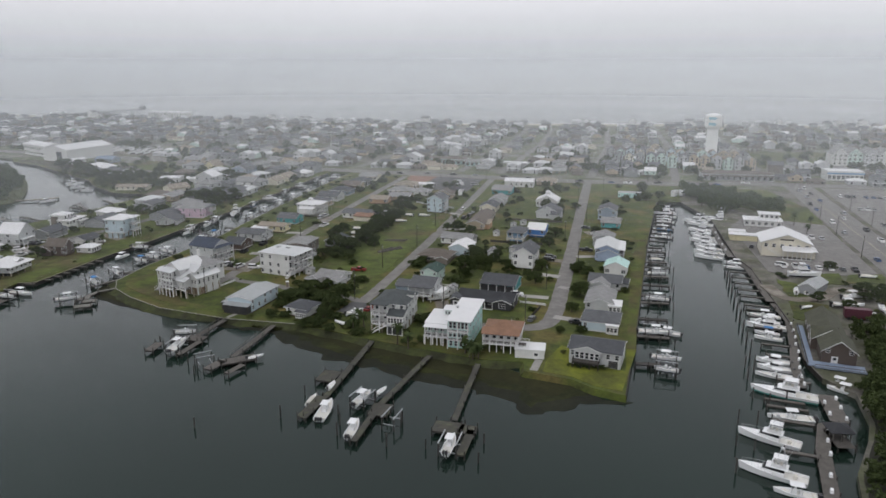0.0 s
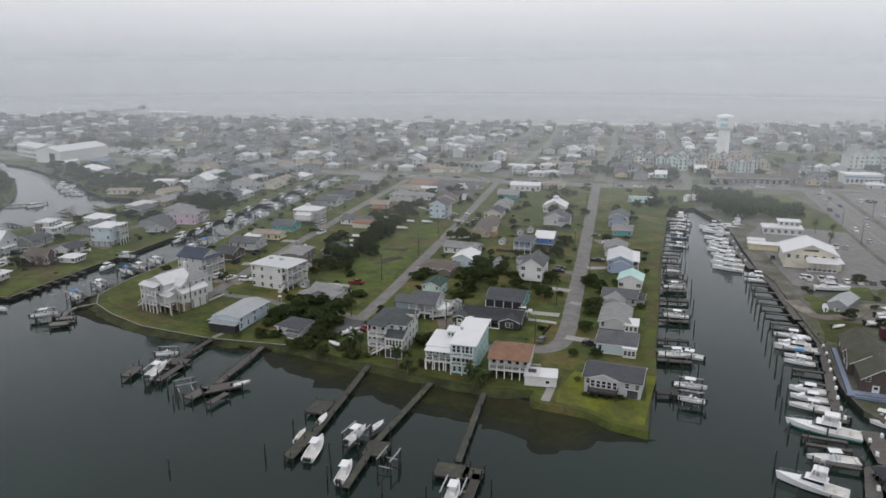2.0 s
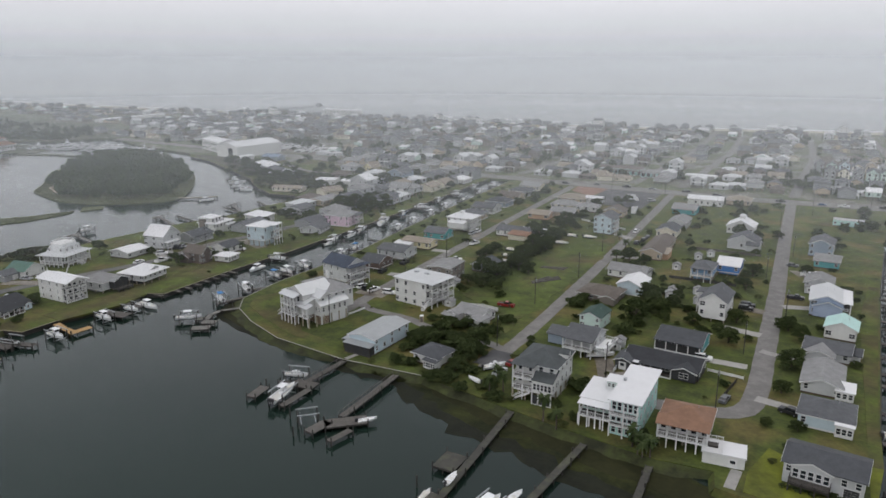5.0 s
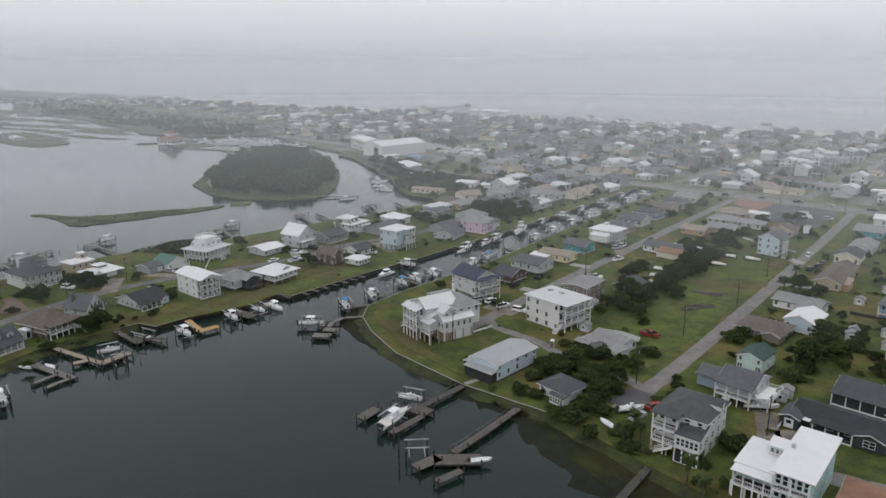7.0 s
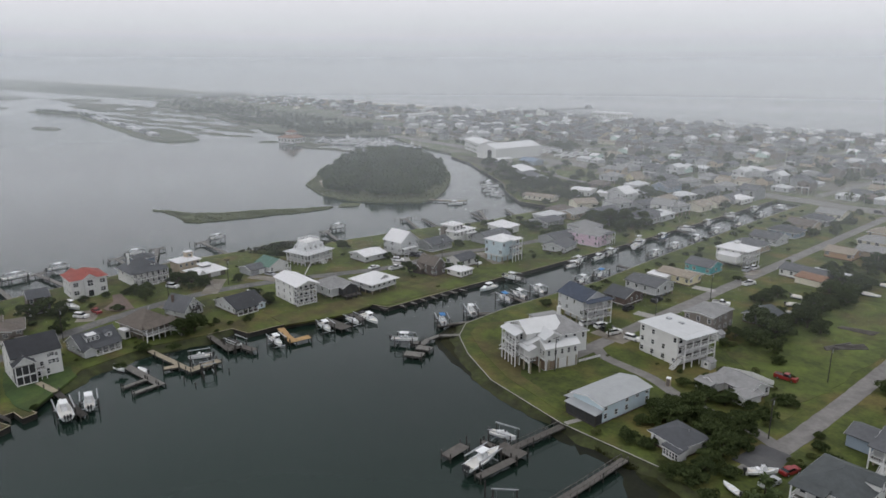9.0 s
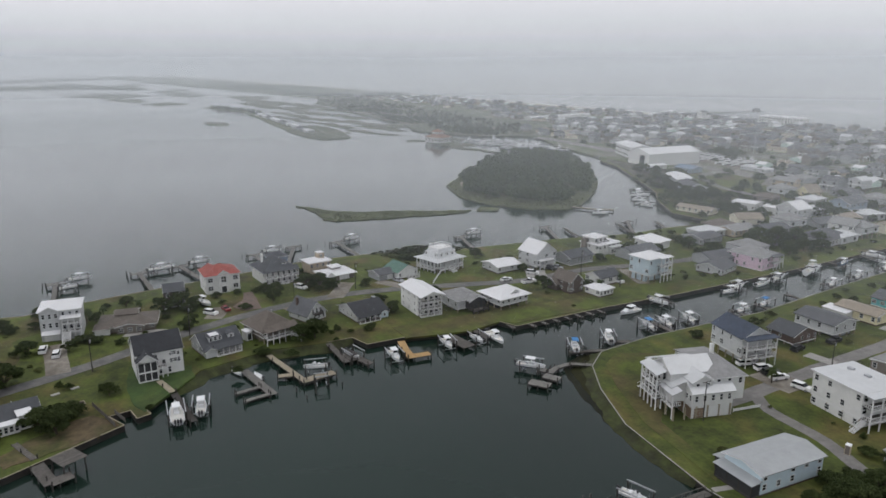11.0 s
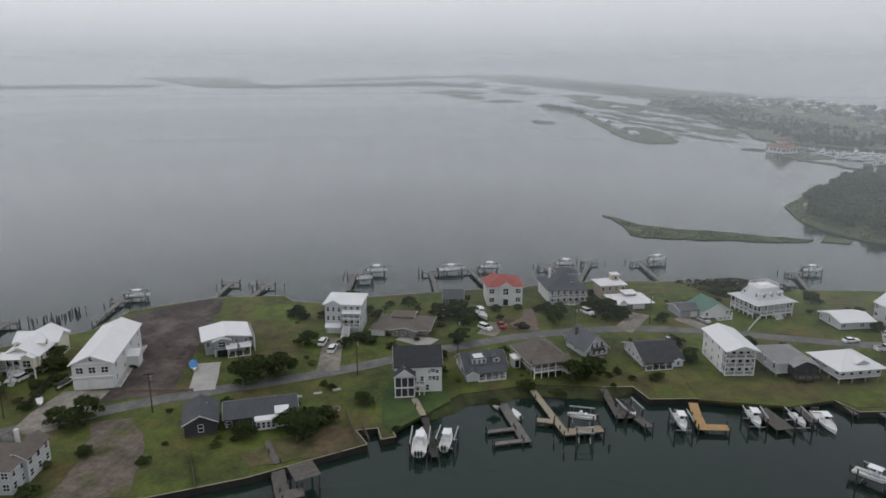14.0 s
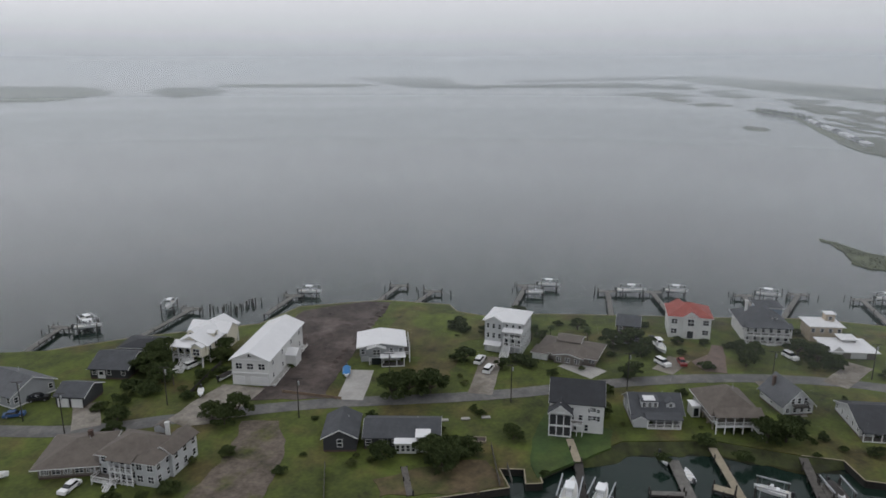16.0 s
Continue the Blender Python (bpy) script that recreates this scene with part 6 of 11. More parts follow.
# ---------------------------------------------------------------- houses on the western neck, canal side
# white house with black roof and a two-storey screened porch
x, y, r, w, d = front(-227.6, 101, -232.2, 114.6, 11.5)
h = thing("house", x, y - 0.6, GROUND, 93, "white house with black roof and tall screened porch", "house")
body(h, 0.4, 0, w - 0.8, d, 0, 7.2, SIDING["white"], "gable", ROOFS["charcoal"], "x", 0.62, 0.4)
body(h, -3.6, -6.6, 5.6, 4.6, 0, 0.4, SIDING["white"], "none", name="lower_wall")
body(h, -3.6, -5.6, 5.2, 3, 5.5, 5.9, SIDING["white"], "gable", ROOFS["charcoal"], "y", 0.75, 0.35)
porch(h, -3.6, 0, 5.6, d, "S", 3.2, [0.2, 3.0], 5.6, n=4, screen=True, rails_on=False)
body(h, -3.6, -7.2, 5.6, 3.4, 5.6, 5.8, SIDING["white"], "gable", ROOFS["charcoal"], "y", 0.7, 0.35)
porch(h, 0.6, 0, 3.0, d, "S", 2.2, [3.0], 3.3, n=3, rail=TRIM)
windows(h, 0.4, 0, w - 0.8, d, "S", 5.3, 6, 0.7, 0.8, 1.4, (0, 1, 3))
windows(h, 0.4, 0, w - 0.8, d, "S", 3.2, 6, 0.9, 1.2, 1.4, (0, 1))
part("window", window_mesh(2.2, 1.0), None, h, at=side_pose("S", 0.4, 0, w - 0.8, d, 4.0, 3.4))
part("window", window_mesh(1.4, 0.9), None, h, at=side_pose("S", 0.4, 0, w - 0.8, d, 4.0, 5.5))
windows(h, 0.4, 0, w - 0.8, d, "S", 0.6, 5, 0.8, 1.5, 1.6, (0, 1, 4))
for z in (1.0, 3.6, 5.4):
    windows(h, 0.4, 0, w - 0.8, d, "E", z, 3, 0.9, 1.2, 1.5)
    windows(h, 0.4, 0, w - 0.8, d, "W", z, 3, 0.9, 1.2, 1.5)
# grey cottage with dormers
x, y, r, w, d = front(-236.4, 117.2, -239, 130, 10.5)
h = house("grey cottage with dark roof and two dormers", x, y, r, w, d, 1, 0, "grey", "gable", "dark", "x", 0.62, 0.5, 2.7, "SEW")
dormer(h, -1.8, -3.9, 3.9, 4.4, 1.9, 3.4, 0, SIDING["light_grey"], ROOFS["dark"], "shed")
dormer(h, 3.6, -3.8, 3.9, 2.2, 1.5, 3.0, 0, SIDING["light_grey"], ROOFS["dark"])
body(h, -4.8, -5.6, 3.4, 4, 0.3, 2.6, SIDING["light_grey"], "gable", ROOFS["dark"], "y", 0.5)
porch(h, 1.2, 0, w - 4.5, d, "S", 2.6, [0.4], 2.7, n=5, roofmat=ROOFS["dark"], roof_slope=0.25)
bm = bmesh.new()
hexa(bm, [(-3.4, -3.9, 6.0), (-0.4, -3.9, 6.0), (-0.4, -1.4, 6.2), (-3.4, -1.4, 6.2), (-3.4, -3.9, 6.1), (-0.4, -3.9, 6.1), (-0.4, -1.4, 6.3), (-3.4, -1.4, 6.3)])
part("roof_panel", bm, ROOFS["white"], h, "white panel on the dormer roof")
# big brown hip roof over a white deck
x, y, r, w, d = front(-237.6, 134.6, -240.6, 146, 14)
h = house("dark house with steep brown hip roof and white deck", x, y, r, w, d, 1, 2.3, "grey_brown", "hip", "brown", "x", 0.66, 1.0, 2.6, "SEW", lower=SIDING["grey_brown"])
porch(h, 0, 0, w, d, "S", 2.4, [2.35], 4.7, n=6, rail=TRIM, roofmat=ROOFS["brown"], roof_slope=0.5)
stairs(h, 4.0, -9.6, 2.35, -60)
body(h, -7.6, 1.5, 2.2, 3.4, 0.0, 3.2, SIDING["white"], "hip", ROOFS["white"], "x", 0.2, 0.2)
door(h, -7.6, 1.5, 2.2, 3.4, "S", 0, 0.3, 1.3, 2.3, GLASS)
# steep grey gable
x, y, r, w, d = front(-248.2, 150.6, -250.6, 159.4, 12)
h = house("steep-gabled pale grey house with white bargeboards and balcony", x, y, r + 6, w, d, 1, 0, "light_grey", "gable", "grey", "y", 1.0, 0.7, 3.0, "EW")
porch(h, 0, 0, w, d, "S", 1.5, [3.3], 3.6, u0=-2.2, u1=2.2, n=3, rail=TIMBER_DARK, from_ground=False)
windows(h, 0, 0, w, d, "S", 3.7, 3, 1.0, 1.6, 2.6)
windows(h, 0, 0, w, d, "S", 1.0, 4, 1.0, 1.3, 1.2)
chimney(h, -2.5, 3, 3, 8.2, BRICK)
# low house with a wide black roof
x, y, r, w, d = front(-240.6, 165.2, -243.4, 179, 16)
h = house("low pale house with a wide black roof and carport posts", x, y, 97, w, d, 1, 0, "light_grey", "gable", "charcoal", "x", 0.36, 0.7, 2.7, "EW")
porch(h, 0, 0, w, d, "S", 2.4, [0.3], 2.6, u1=2.6, n=5, roofmat=ROOFS["charcoal"], roof_slope=0.3, rails_on=False)
body(h, 5.0, -6.4, 3.6, 5.6, 0.3, 2.6, SIDING["pale_blue"], "gable", ROOFS["charcoal"], "y", 0.4, 0.4)
windows(h, 5.0, -6.4, 3.6, 5.6, "S", 1.0, 1, 0.9, 1.2)
windows(h, 0, 0, w, d, "S", 0.9, 5, 1.2, 1.5, 1.2, (4,))
# white three-storey house with stacked balconies
x, y, r, w, d = front(-236.6, 184.8, -236.4, 193.6, 17)
h = thing("house", x, y, GROUND, 90, "white three-storey house with white roof and stacked balconies", "house")
body(h, 0, 1.2, w, d - 2.4, 0.1, 8.2, SIDING["white"], "gable", ROOFS["white"], "y", 0.34, 0.7)
porch(h, 0, 1.2, w, d - 2.4, "S", 2.4, [0.35, 2.9, 5.6], 8.1, n=4, rail=TRIM)
body(h, 0, -d / 2 + 0.1, w, 2.3, 8.1, 8.2, SIDING["white"], "gable", ROOFS["white"], "y", 0.34, 0.7)
for z in (0.6, 3.2, 5.9):
    windows(h, 0, 1.2, w, d - 2.4, "S", z, 4, 1.1, 1.8, 1.2)
    windows(h, 0, 1.2, w, d - 2.4, "W", z + 0.4, 3, 0.7, 1.1, 2.5)
    windows(h, 0, 1.2, w, d - 2.4, "E", z + 0.4, 4, 0.8, 1.1, 2.0)
# grey house with screened porch
x, y, r, w, d = front(-236.6, 198.4, -237.0, 208.0, 11)
h = house("pale grey house with grey hip roof and screened gable porch", x, y, 94, w, d, 1, 1.2, "light_grey", "hip", "light_grey", "x", 0.42, 0.6, 2.9, "EW", lower=SIDING["grey"])
body(h, 1.5, -6.4, 6.4, 3.2, 1.2, 4.0, SCREEN, "gable", ROOFS["light_grey"], "y", 0.42, 0.4)
porch(h, 1.5, -6.4, 6.4, 3.2, "S", 2.2, [1.25], 3.9, n=4, rail=TIMBER_DARK)
# white pyramid roof on piles
x, y, r, w, d = front(-230.8, 211.6, -232.4, 224.4, 12)
h = house("raised pale house with a broad white metal pyramid roof", x, y, 98, w, d, 1, 1.9, "light_grey", "hip", "white", "x", 0.42, 1.0, 2.7, "EW", lower=SCREEN)
windows(h, 0, 0, w, d, "S", 2.7, 5, 1.1, 1.4)
dormer(h, 1.0, -5.2, 5.0, 4.0, 0.5, 3.2, 0, SIDING["light_grey"], ROOFS["white"])
# brown gambrel-like house with white cottage
x, y, r, w, d = front(-233, 243.8, -234.6, 251.0, 12)
h = house("dark brown shingled house with steep gables", x, y, 95, 7.6, 12, 2, 0, "brown", "gable", "brown", "y", 0.9, 0.4, 2.5)
body(h, 4.8, 3, 6, 8, 0.2, 3.4, SIDING["brown"], "gable", ROOFS["brown"], "x", 0.6)
body(h, -3.6, 4, 5, 6, 0.2, 3.2, SIDING["brown"], "gable", ROOFS["brown"], "x", 0.7)
x, y, r, w, d = front(-226, 249.8, -227.2, 257.6, 8)
h = house("small white cottage with pale roof", x, y, 97, w, d, 1, 0, "white", "hip", "white", "x", 0.3, 0.6, 2.6)
windows(h, 0, 0, w, d, "S", 0.9, 4, 1.2, 1.3)
h = house("low white house with dark roof and fence", -241, 263.5, 95, 10, 8, 1, 0, "white", "gable", "dark", "x", 0.4, 0.5, 2.7)
# tall pale blue house
x, y, r, w, d = front(-230.4, 276.6, -231.9, 288.6, 10.8)
h = house("tall pale blue house with white metal hip roof", x, y, 95, w, d, 2, 3.0, "pale_blue", "hip", "white", "x", 0.3, 0.6, 3.1, "SEW", lower=SIDING["pale_blue"])
porch(h, 0, 0, w, d, "S", 2.2, [3.05, 6.15], 9.2, u0=-1.0, u1=w / 2, n=4, roofmat=ROOFS["white"])
h = house("low grey ranch house with long shingle roof", -231.5, 313, 105, 14, 12, 1, 0, "light_grey", "gable", "grey", "x", 0.34, 0.6, 2.5)
h = house("large pink two-storey house with grey hip roof", -230.5, 333, 98, 14, 17, 2, 0.4, "pink", "hip", "light_grey", "x", 0.4, 0.6, 2.9)
porch(h, 0, 0, 14, 17, "S", 2.2, [3.2], 6.0, u0=-1, u1=7, n=4, roofmat=ROOFS["grey"])
h = house("grey low house with broad hip roof", -242, 394, 95, 19, 15, 1, 0, "light_grey", "hip", "grey", "x", 0.4, 0.7, 3.0)
house("white gabled house with white roof", -246, 416, 95, 9, 12, 2, 0, "white", "gable", "light_grey", "y", 0.6, 0.5, 2.7)
house("blue-grey house with grey gables", -280, 470, 90, 16, 12, 2, 0, "slate_blue", "gable", "grey", "x", 0.45, 0.5, 2.8)
house("white hip-roofed house by the canal", -236, 478, 90, 13, 11, 1, 0, "white", "hip", "white", "x", 0.3, 0.6, 3.0)

# ---------------------------------------------------------------- houses on the neck, sound side
h = house("low white ranch house with pale roof", -273.5, 239, 95, 13, 12, 1, 0, "light_grey", "gable", "white", "x", 0.22, 0.7, 2.8)
x, y, r, w, d = front(-264.8, 250.2, -266.4, 261.6, 12)
h = house("tall white gabled house with white metal roof", x, y, 97, w, d, 2, 1.6, "light_grey", "gable", "white", "y", 0.75, 0.5, 2.8, "SEWN", lower=SIDING["light_grey"])
porch(h, 0, 0, w, d, "S", 1.6, [1.65], 4.0, u0=-5, u1=3, n=4, roofmat=ROOFS["white"])
h = house("grey ranch house with dark roof and arched window", -269, 271.5, 95, 12.5, 10, 1, 0.5, "grey", "gable", "dark", "x", 0.36, 0.6, 2.9)
x, y, r, w, d = front(-269, 285.4, -271.8, 300, 12)
h = thing("house", x, y, GROUND, 98, "white stepped house with white hip roofs and roof terrace", "house")
body(h, 0, 0, w, d, 0, 5.4, SIDING["white"], "hip", ROOFS["white"], "x", 0.18, 0.7)
body(h, -2.4, 1.5, 8, 8, 5.4, 8.3, SIDING["white"], "hip", ROOFS["white"], "x", 0.34, 0.7)
porch(h, -2.4, 1.5, 8, 8, "S", 2.0, [5.6], 6.2, n=4, rail=TIMBER_DARK, from_ground=False)
body(h, 3.5, -5.5, 7, 4, 0, 3.6, SIDING["white"], "shed", ROOFS["white"], "x", 0.12, 0.5)
windows(h, 3.5, -5.5, 7, 4, "S", 1.0, 4, 1.1, 1.5)
windows(h, 0, 0, w, d, "S", 3.4, 5, 1.1, 1.4)
windows(h, -2.4, 1.5, 8, 8, "S", 6.2, 3, 1.2, 1.4)
windows(h, 0, 0, w, d, "W", 3.4, 3, 1.1, 1.4)
body(h, -7.4, 3, 2.4, 3, 0, 7.0, SIDING["grey_brown"], "flat", ROOFS["brown"], "x", 0, 0.2)
h = house("white low house with pale shed roof", -272, 318, 100, 12, 10, 1, 0.3, "white", "shed", "white", "x", 0.1, 0.6, 2.8)
h = house("grey house with flat roofs near the inlet", -268, 345, 95, 14, 11, 1, 0, "grey", "gable", "grey", "x", 0.2, 0.6, 2.8)
house("low tan house by the inlet", -272, 372, 92, 16, 11, 1, 0, "tan", "gable", "light_grey", "x", 0.25, 0.6, 2.8)
# the big white house with a mansard roof and a roof walk
h = thing("house", -287, 218.5, GROUND, 105, "large white house with white mansard roof and wrap-around porch", "house")
piles(h, 0, 0, 15, 13, 1.4, 5, 4)
body(h, 0, 0, 14.4, 12.4, 1.4, 4.4, SIDING["light_grey"], "none", name="wall")
part("roof", roof_mesh("hip", 17.4, 15.4, "x", 0.2, 0.5), ROOFS["pale_metal"], h, at=pose(0, 0, 4.4))
bm = bmesh.new()
taper(bm, -6.2, 6.2, -5.2, 5.2, 5.0, 8.4, 2.2, 2.2, 2.0)
part("roof", bm, ROOFS["pale_metal"], h)
bm = bmesh.new()
box(bm, -4.2, 4.2, -3.4, 3.4, 8.4, 8.6)
part("roof_walk", bm, WHITE, h)
for a in ((-4.1, -3.3, 4.1, -3.3), (-4.1, 3.3, 4.1, 3.3), (-4.1, -3.3, -4.1, 3.3), (4.1, -3.3, 4.1, 3.3)):
    railing(h, *a, 8.6)
for u in (-3.4, 0, 3.4):
    dormer(h, u, -4.7, 5.6, 1.5, 1.3, 1.8, 0, SIDING["white"], ROOFS["pale_metal"])
for s in (-3.2, 3.2):
    dormer(h, 5.6, s, 5.6, 1.5, 1.3, 1.8, 90, SIDING["white"], ROOFS["pale_metal"])
    dormer(h, -5.6, s, 5.6, 1.5, 1.3, 1.8, -90, SIDING["white"], ROOFS["pale_metal"])
for s in "SEW":
    porch(h, 0, 0, 14.4, 12.4, s, 1.8, [1.45], 4.3, n=6)
    windows(h, 0, 0, 14.4, 12.4, s, 2.2, 5, 1.0, 1.6)
stairs(h, 0, -8.0, 1.45, -90, 3.0)
# green roof and its grey wing
h = house("low white house with green metal roof and grey garage wing", -284.5, 200, 100, 10.5, 11, 1, 0, "white", "gable", "green_metal", "y", 0.5, 0.6, 2.9, "SE")
porch(h, 0, 0, 10.5, 11, "S", 2.0, [0.3], 2.7, u0=-1, u1=5, n=4, rail=TRIM)
body(h, -9, 2, 8, 9, 0.2, 2.8, SIDING["grey"], "gable", ROOFS["grey"], "x", 0.28)
door(h, -9, 2, 8, 9, "S", 1.5, 0.1, 2.6, 2.1, TRIM, 4, "garage_door")
# white roofs and a tower
h = thing("house", -294, 176.5, GROUND, 98, "sprawling pale house with white metal roofs and lookout tower", "house")
body(h, 0, 0, 14.5, 11.5, 0, 2.9, SIDING["grey_brown"], "hip", ROOFS["white"], "x", 0.2, 1.2)
body(h, 0.5, 1.5, 4.5, 4.5, 4.0, 5.3, SIDING["grey_brown"], "hip", ROOFS["white"], "x", 0.28, 0.7)
windows(h, 0.5, 1.5, 4.5, 4.5, "S", 4.4, 4, 0.7, 0.7, 0.6)
door(h, 0, 0, 14.5, 11.5, "S", 2, 0.1, 5.0, 2.3, TRIM, 4, "garage_door")
body(h, -5.2, -5.6, 3.0, 2.0, 0, 3.2, SIDING["white"], "gable", ROOFS["white"], "y", 0.9, 0.3)
windows(h, 0, 0, 14.5, 11.5, "E", 1.0, 3, 1.2, 1.2)
body(h, -3, 14, 11, 9, 0, 6.0, SIDING["tan"], "hip", ROOFS["white"], "x", 0.15, 0.8)
body(h, -0.5, 15, 3.2, 3.2, 6.2, 9.2, SIDING["tan"], "flat", ROOFS["white"], "x", 0, 0.3, name="tower_wall")
windows(h, -0.5, 15, 3.2, 3.2, "S", 7.2, 1, 1.2, 1.2)
windows(h, -3, 14, 11, 9, "S", 3.6, 4, 1.1, 1.4)
# dark roof with two-level porches
h = thing("house", -303.5, 155.5, GROUND, 96, "large white house with dark hip roof and two-level porches", "house")
body(h, 0, 0, 14.5, 16, 0, 5.8, SIDING["white"], "hip", ROOFS["dark"], "x", 0.6, 0.9)
body(h, 4.0, 7.5, 8, 7, 0, 8.4, SIDING["slate_blue"], "hip", ROOFS["dark"], "x", 0.4, 0.6)
porch(h, 0, 0, 14.5, 16, "S", 2.2, [0.4, 3.2], 5.8, n=7, roofmat=ROOFS["dark"], roof_slope=0.45)
windows(h, 0, 0, 14.5, 16, "S", 0.8, 6, 1.1, 1.8)
windows(h, 0, 0, 14.5, 16, "S", 3.6, 6, 1.1, 1.8)
windows(h, 0, 0, 14.5, 16, "W", 3.6, 4, 1.1, 1.5)
dormer(h, 2.8, -5.6, 6.8, 2.0, 1.3, 2.6, 0, SIDING["white"], ROOFS["dark"], "shed")
chimney(h, -4.5, 2, 6, 11.2, SIDING["white"])
stairs(h, 1.0, -10.4, 0.4, -90, 3)
# red tile roof
h = thing("house", -300, 134.6, GROUND, 92, "white two-storey house with red roof and arched porch", "house")
body(h, 0, 0, 12.6, 11.5, 0, 7.2, SIDING["white"], "hip", ROOFS["red"], "x", 0.46, 0.6)
body(h, 0.2, -5.4, 4.2, 1.6, 0, 7.2, SIDING["white"], "none")
body(h, 0.2, -2.2, 4.6, 8.2, 6.6, 7.2, SIDING["white"], "gable", ROOFS["red"], "y", 0.72, 0.35)
body(h, -2.6, 2.6, 4.8, 7.4, 6.6, 7.4, SIDING["white"], "gable", ROOFS["red"], "y", 0.6, 0.35)
for z in (1.4, 4.6):
    windows(h, 0, 0, 12.6, 11.5, "S", z, 4, 1.7, 1.5, 1.6, (1, 2))
    windows(h, 0, 0, 12.6, 11.5, "W", z, 3, 1.2, 1.3, 2.0)
part("window", window_mesh(1.8, 2.2), None, h, at=side_pose("S", 0.2, -5.4, 4.2, 1.6, 0, 4.2))
door(h, 0.2, -5.4, 4.2, 1.6, "S", 0, 0.2, 1.8, 2.3, GLASS)
# small dark two-storey cottage
h = house("narrow dark brown two-storey cottage", -289.4, 117.2, 88, 6.4, 7.5, 2, 0.4, "brown", "gable", "dark", "x", 0.5, 0.4, 2.6, "SE")
bm = bmesh.new()
box(bm, -3.6, -2.8, -5, -3.4, 0, 2.2)
part("lattice", bm, TRIM, h)
# brown ranch with a raised middle
h = house("wide low brown ranch house with raised middle roof", -273.5, 101.8, 80, 19, 13, 1, 0, "grey_brown", "hip", "brown", "x", 0.3, 1.0, 2.6, "SW")
body(h, -0.6, 2.2, 7.6, 6, 3.6, 5.2, SIDING["grey_brown"], "gable", ROOFS["brown"], "x", 0.3, 0.6)
bm = bmesh.new()
box(bm, -3.2, -1.6, -1.1, -0.85, 3.9, 4.6)
box(bm, 0.6, 2.2, -1.1, -0.85, 3.9, 4.6)
part("skylight", bm, WHITE, h)
body(h, 1.0, -6.4, 9, 4, 0.2, 3.0, SIDING["grey_brown"], "gable", ROOFS["brown"], "y", 0.22, 0.8)
body(h, -8.4, -5, 5, 6, 0.2, 2.6, SIDING["white"], "hip", ROOFS["brown"], "x", 0.3, 0.6)
windows(h, 1.0, -6.4, 9, 4, "S", 0.9, 3, 1.4, 1.4, 1.5)
# tall white house over its drive
x, y, r, w, d = front(-270.6, 76.6, -269.2, 89.6, 12.5)
h = thing("house", x, y, GROUND, r, "tall pale grey three-storey house with white roofs and stacked porches", "house")
body(h, 0, 0, w, d, 0, 9.4, SIDING["light_grey"], "hip", ROOFS["white"], "x", 0.22, 0.6)
body(h, -3.2, -6.3, 5.6, 1.2, 0, 9.4, SIDING["light_grey"], "gable", ROOFS["white"], "y", 0.45, 0.4)
door(h, -3.2, -6.3, 5.6, 1.2, "S", 0, 0.1, 4.6, 2.2, TRIM, 4, "garage_door")
windows(h, -3.2, -6.3, 5.6, 1.2, "S", 7.2, 3, 0.9, 1.3, 0.8)
windows(h, -3.2, -6.3, 5.6, 1.2, "S", 4.3, 3, 0.9, 1.4, 0.8)
porch(h, 0, 0, w, d, "S", 2.2, [2.9, 5.6], 7.0, u0=0.4, u1=w / 2, n=4, roofmat=ROOFS["white"], roof_slope=0.2)
windows(h, 0, 0, w, d, "S", 7.4, 6, 0.9, 1.2, 1.0, (0, 1, 2))
windows(h, 0, 0, w, d, "S", 3.3, 6, 0.9, 1.8, 1.0, (0, 1, 2))
bm = bmesh.new()
hexa(bm, [(-6.2, -9, 2.5), (-0.3, -9, 2.5), (-0.3, -6.9, 3.2), (-6.2, -6.9, 3.2), (-6.2, -9, 2.62), (-0.3, -9, 2.62), (-0.3, -6.9, 3.35), (-6.2, -6.9, 3.35)])
part("garage_roof", bm, ROOFS["white"], h)
stairs(h, 1.8, -8.6, 2.9, -90, 2.6)
for z in (1.2, 4.2, 7.2):
    windows(h, 0, 0, w, d, "E", z, 4, 0.9, 1.3, 1.4)
    windows(h, 0, 0, w, d, "W", z, 3, 0.9, 1.3, 1.4)
# low white-roofed house on the open lawn
x, y, r, w, d = front(-253.0, 46.6, -257.4, 59, 11.5)
h = thing("house", x, y, GROUND, r, "slate-grey raised house with broad white metal roof", "house")
body(h, 0, 0, w, d, 2.4, 5.4, SIDING["grey"], "gable", ROOFS["white"], "y", 0.16, 0.9)
body(h, -0.4, 0.6, w - 1.4, d - 2, 0, 2.4, SIDING["light_grey"], "none", name="lower_wall")
body(h, -1.6, -5.4, 4.6, 2.6, 2.4, 5.2, SIDING["grey"], "gable", ROOFS["white"], "y", 0.3, 0.6)
windows(h, -1.6, -5.4, 4.6, 2.6, "S", 3.1, 1, 2.0, 1.5)
windows(h, 0, 0, w, d, "S", 3.2, 5, 1.0, 1.4, 1.0, (1, 2))
porch(h, 0, 0, w, d, "S", 3.0, [0.25], 2.9, u0=-0.2, u1=w / 2, n=4, roofmat=ROOFS["white"], roof_slope=0.12, rails_on=False)
porch(h, 0, 0, w, d, "E", 1.8, [2.45], 5.1, n=5)
windows(h, 0, 0, w, d, "E", 3.2, 4, 1.2, 1.5)
door(h, -1.6, -5.4, 4.6, 2.6, "S", 0, 0.0, 3.0, 2.1, GLASS, 0)
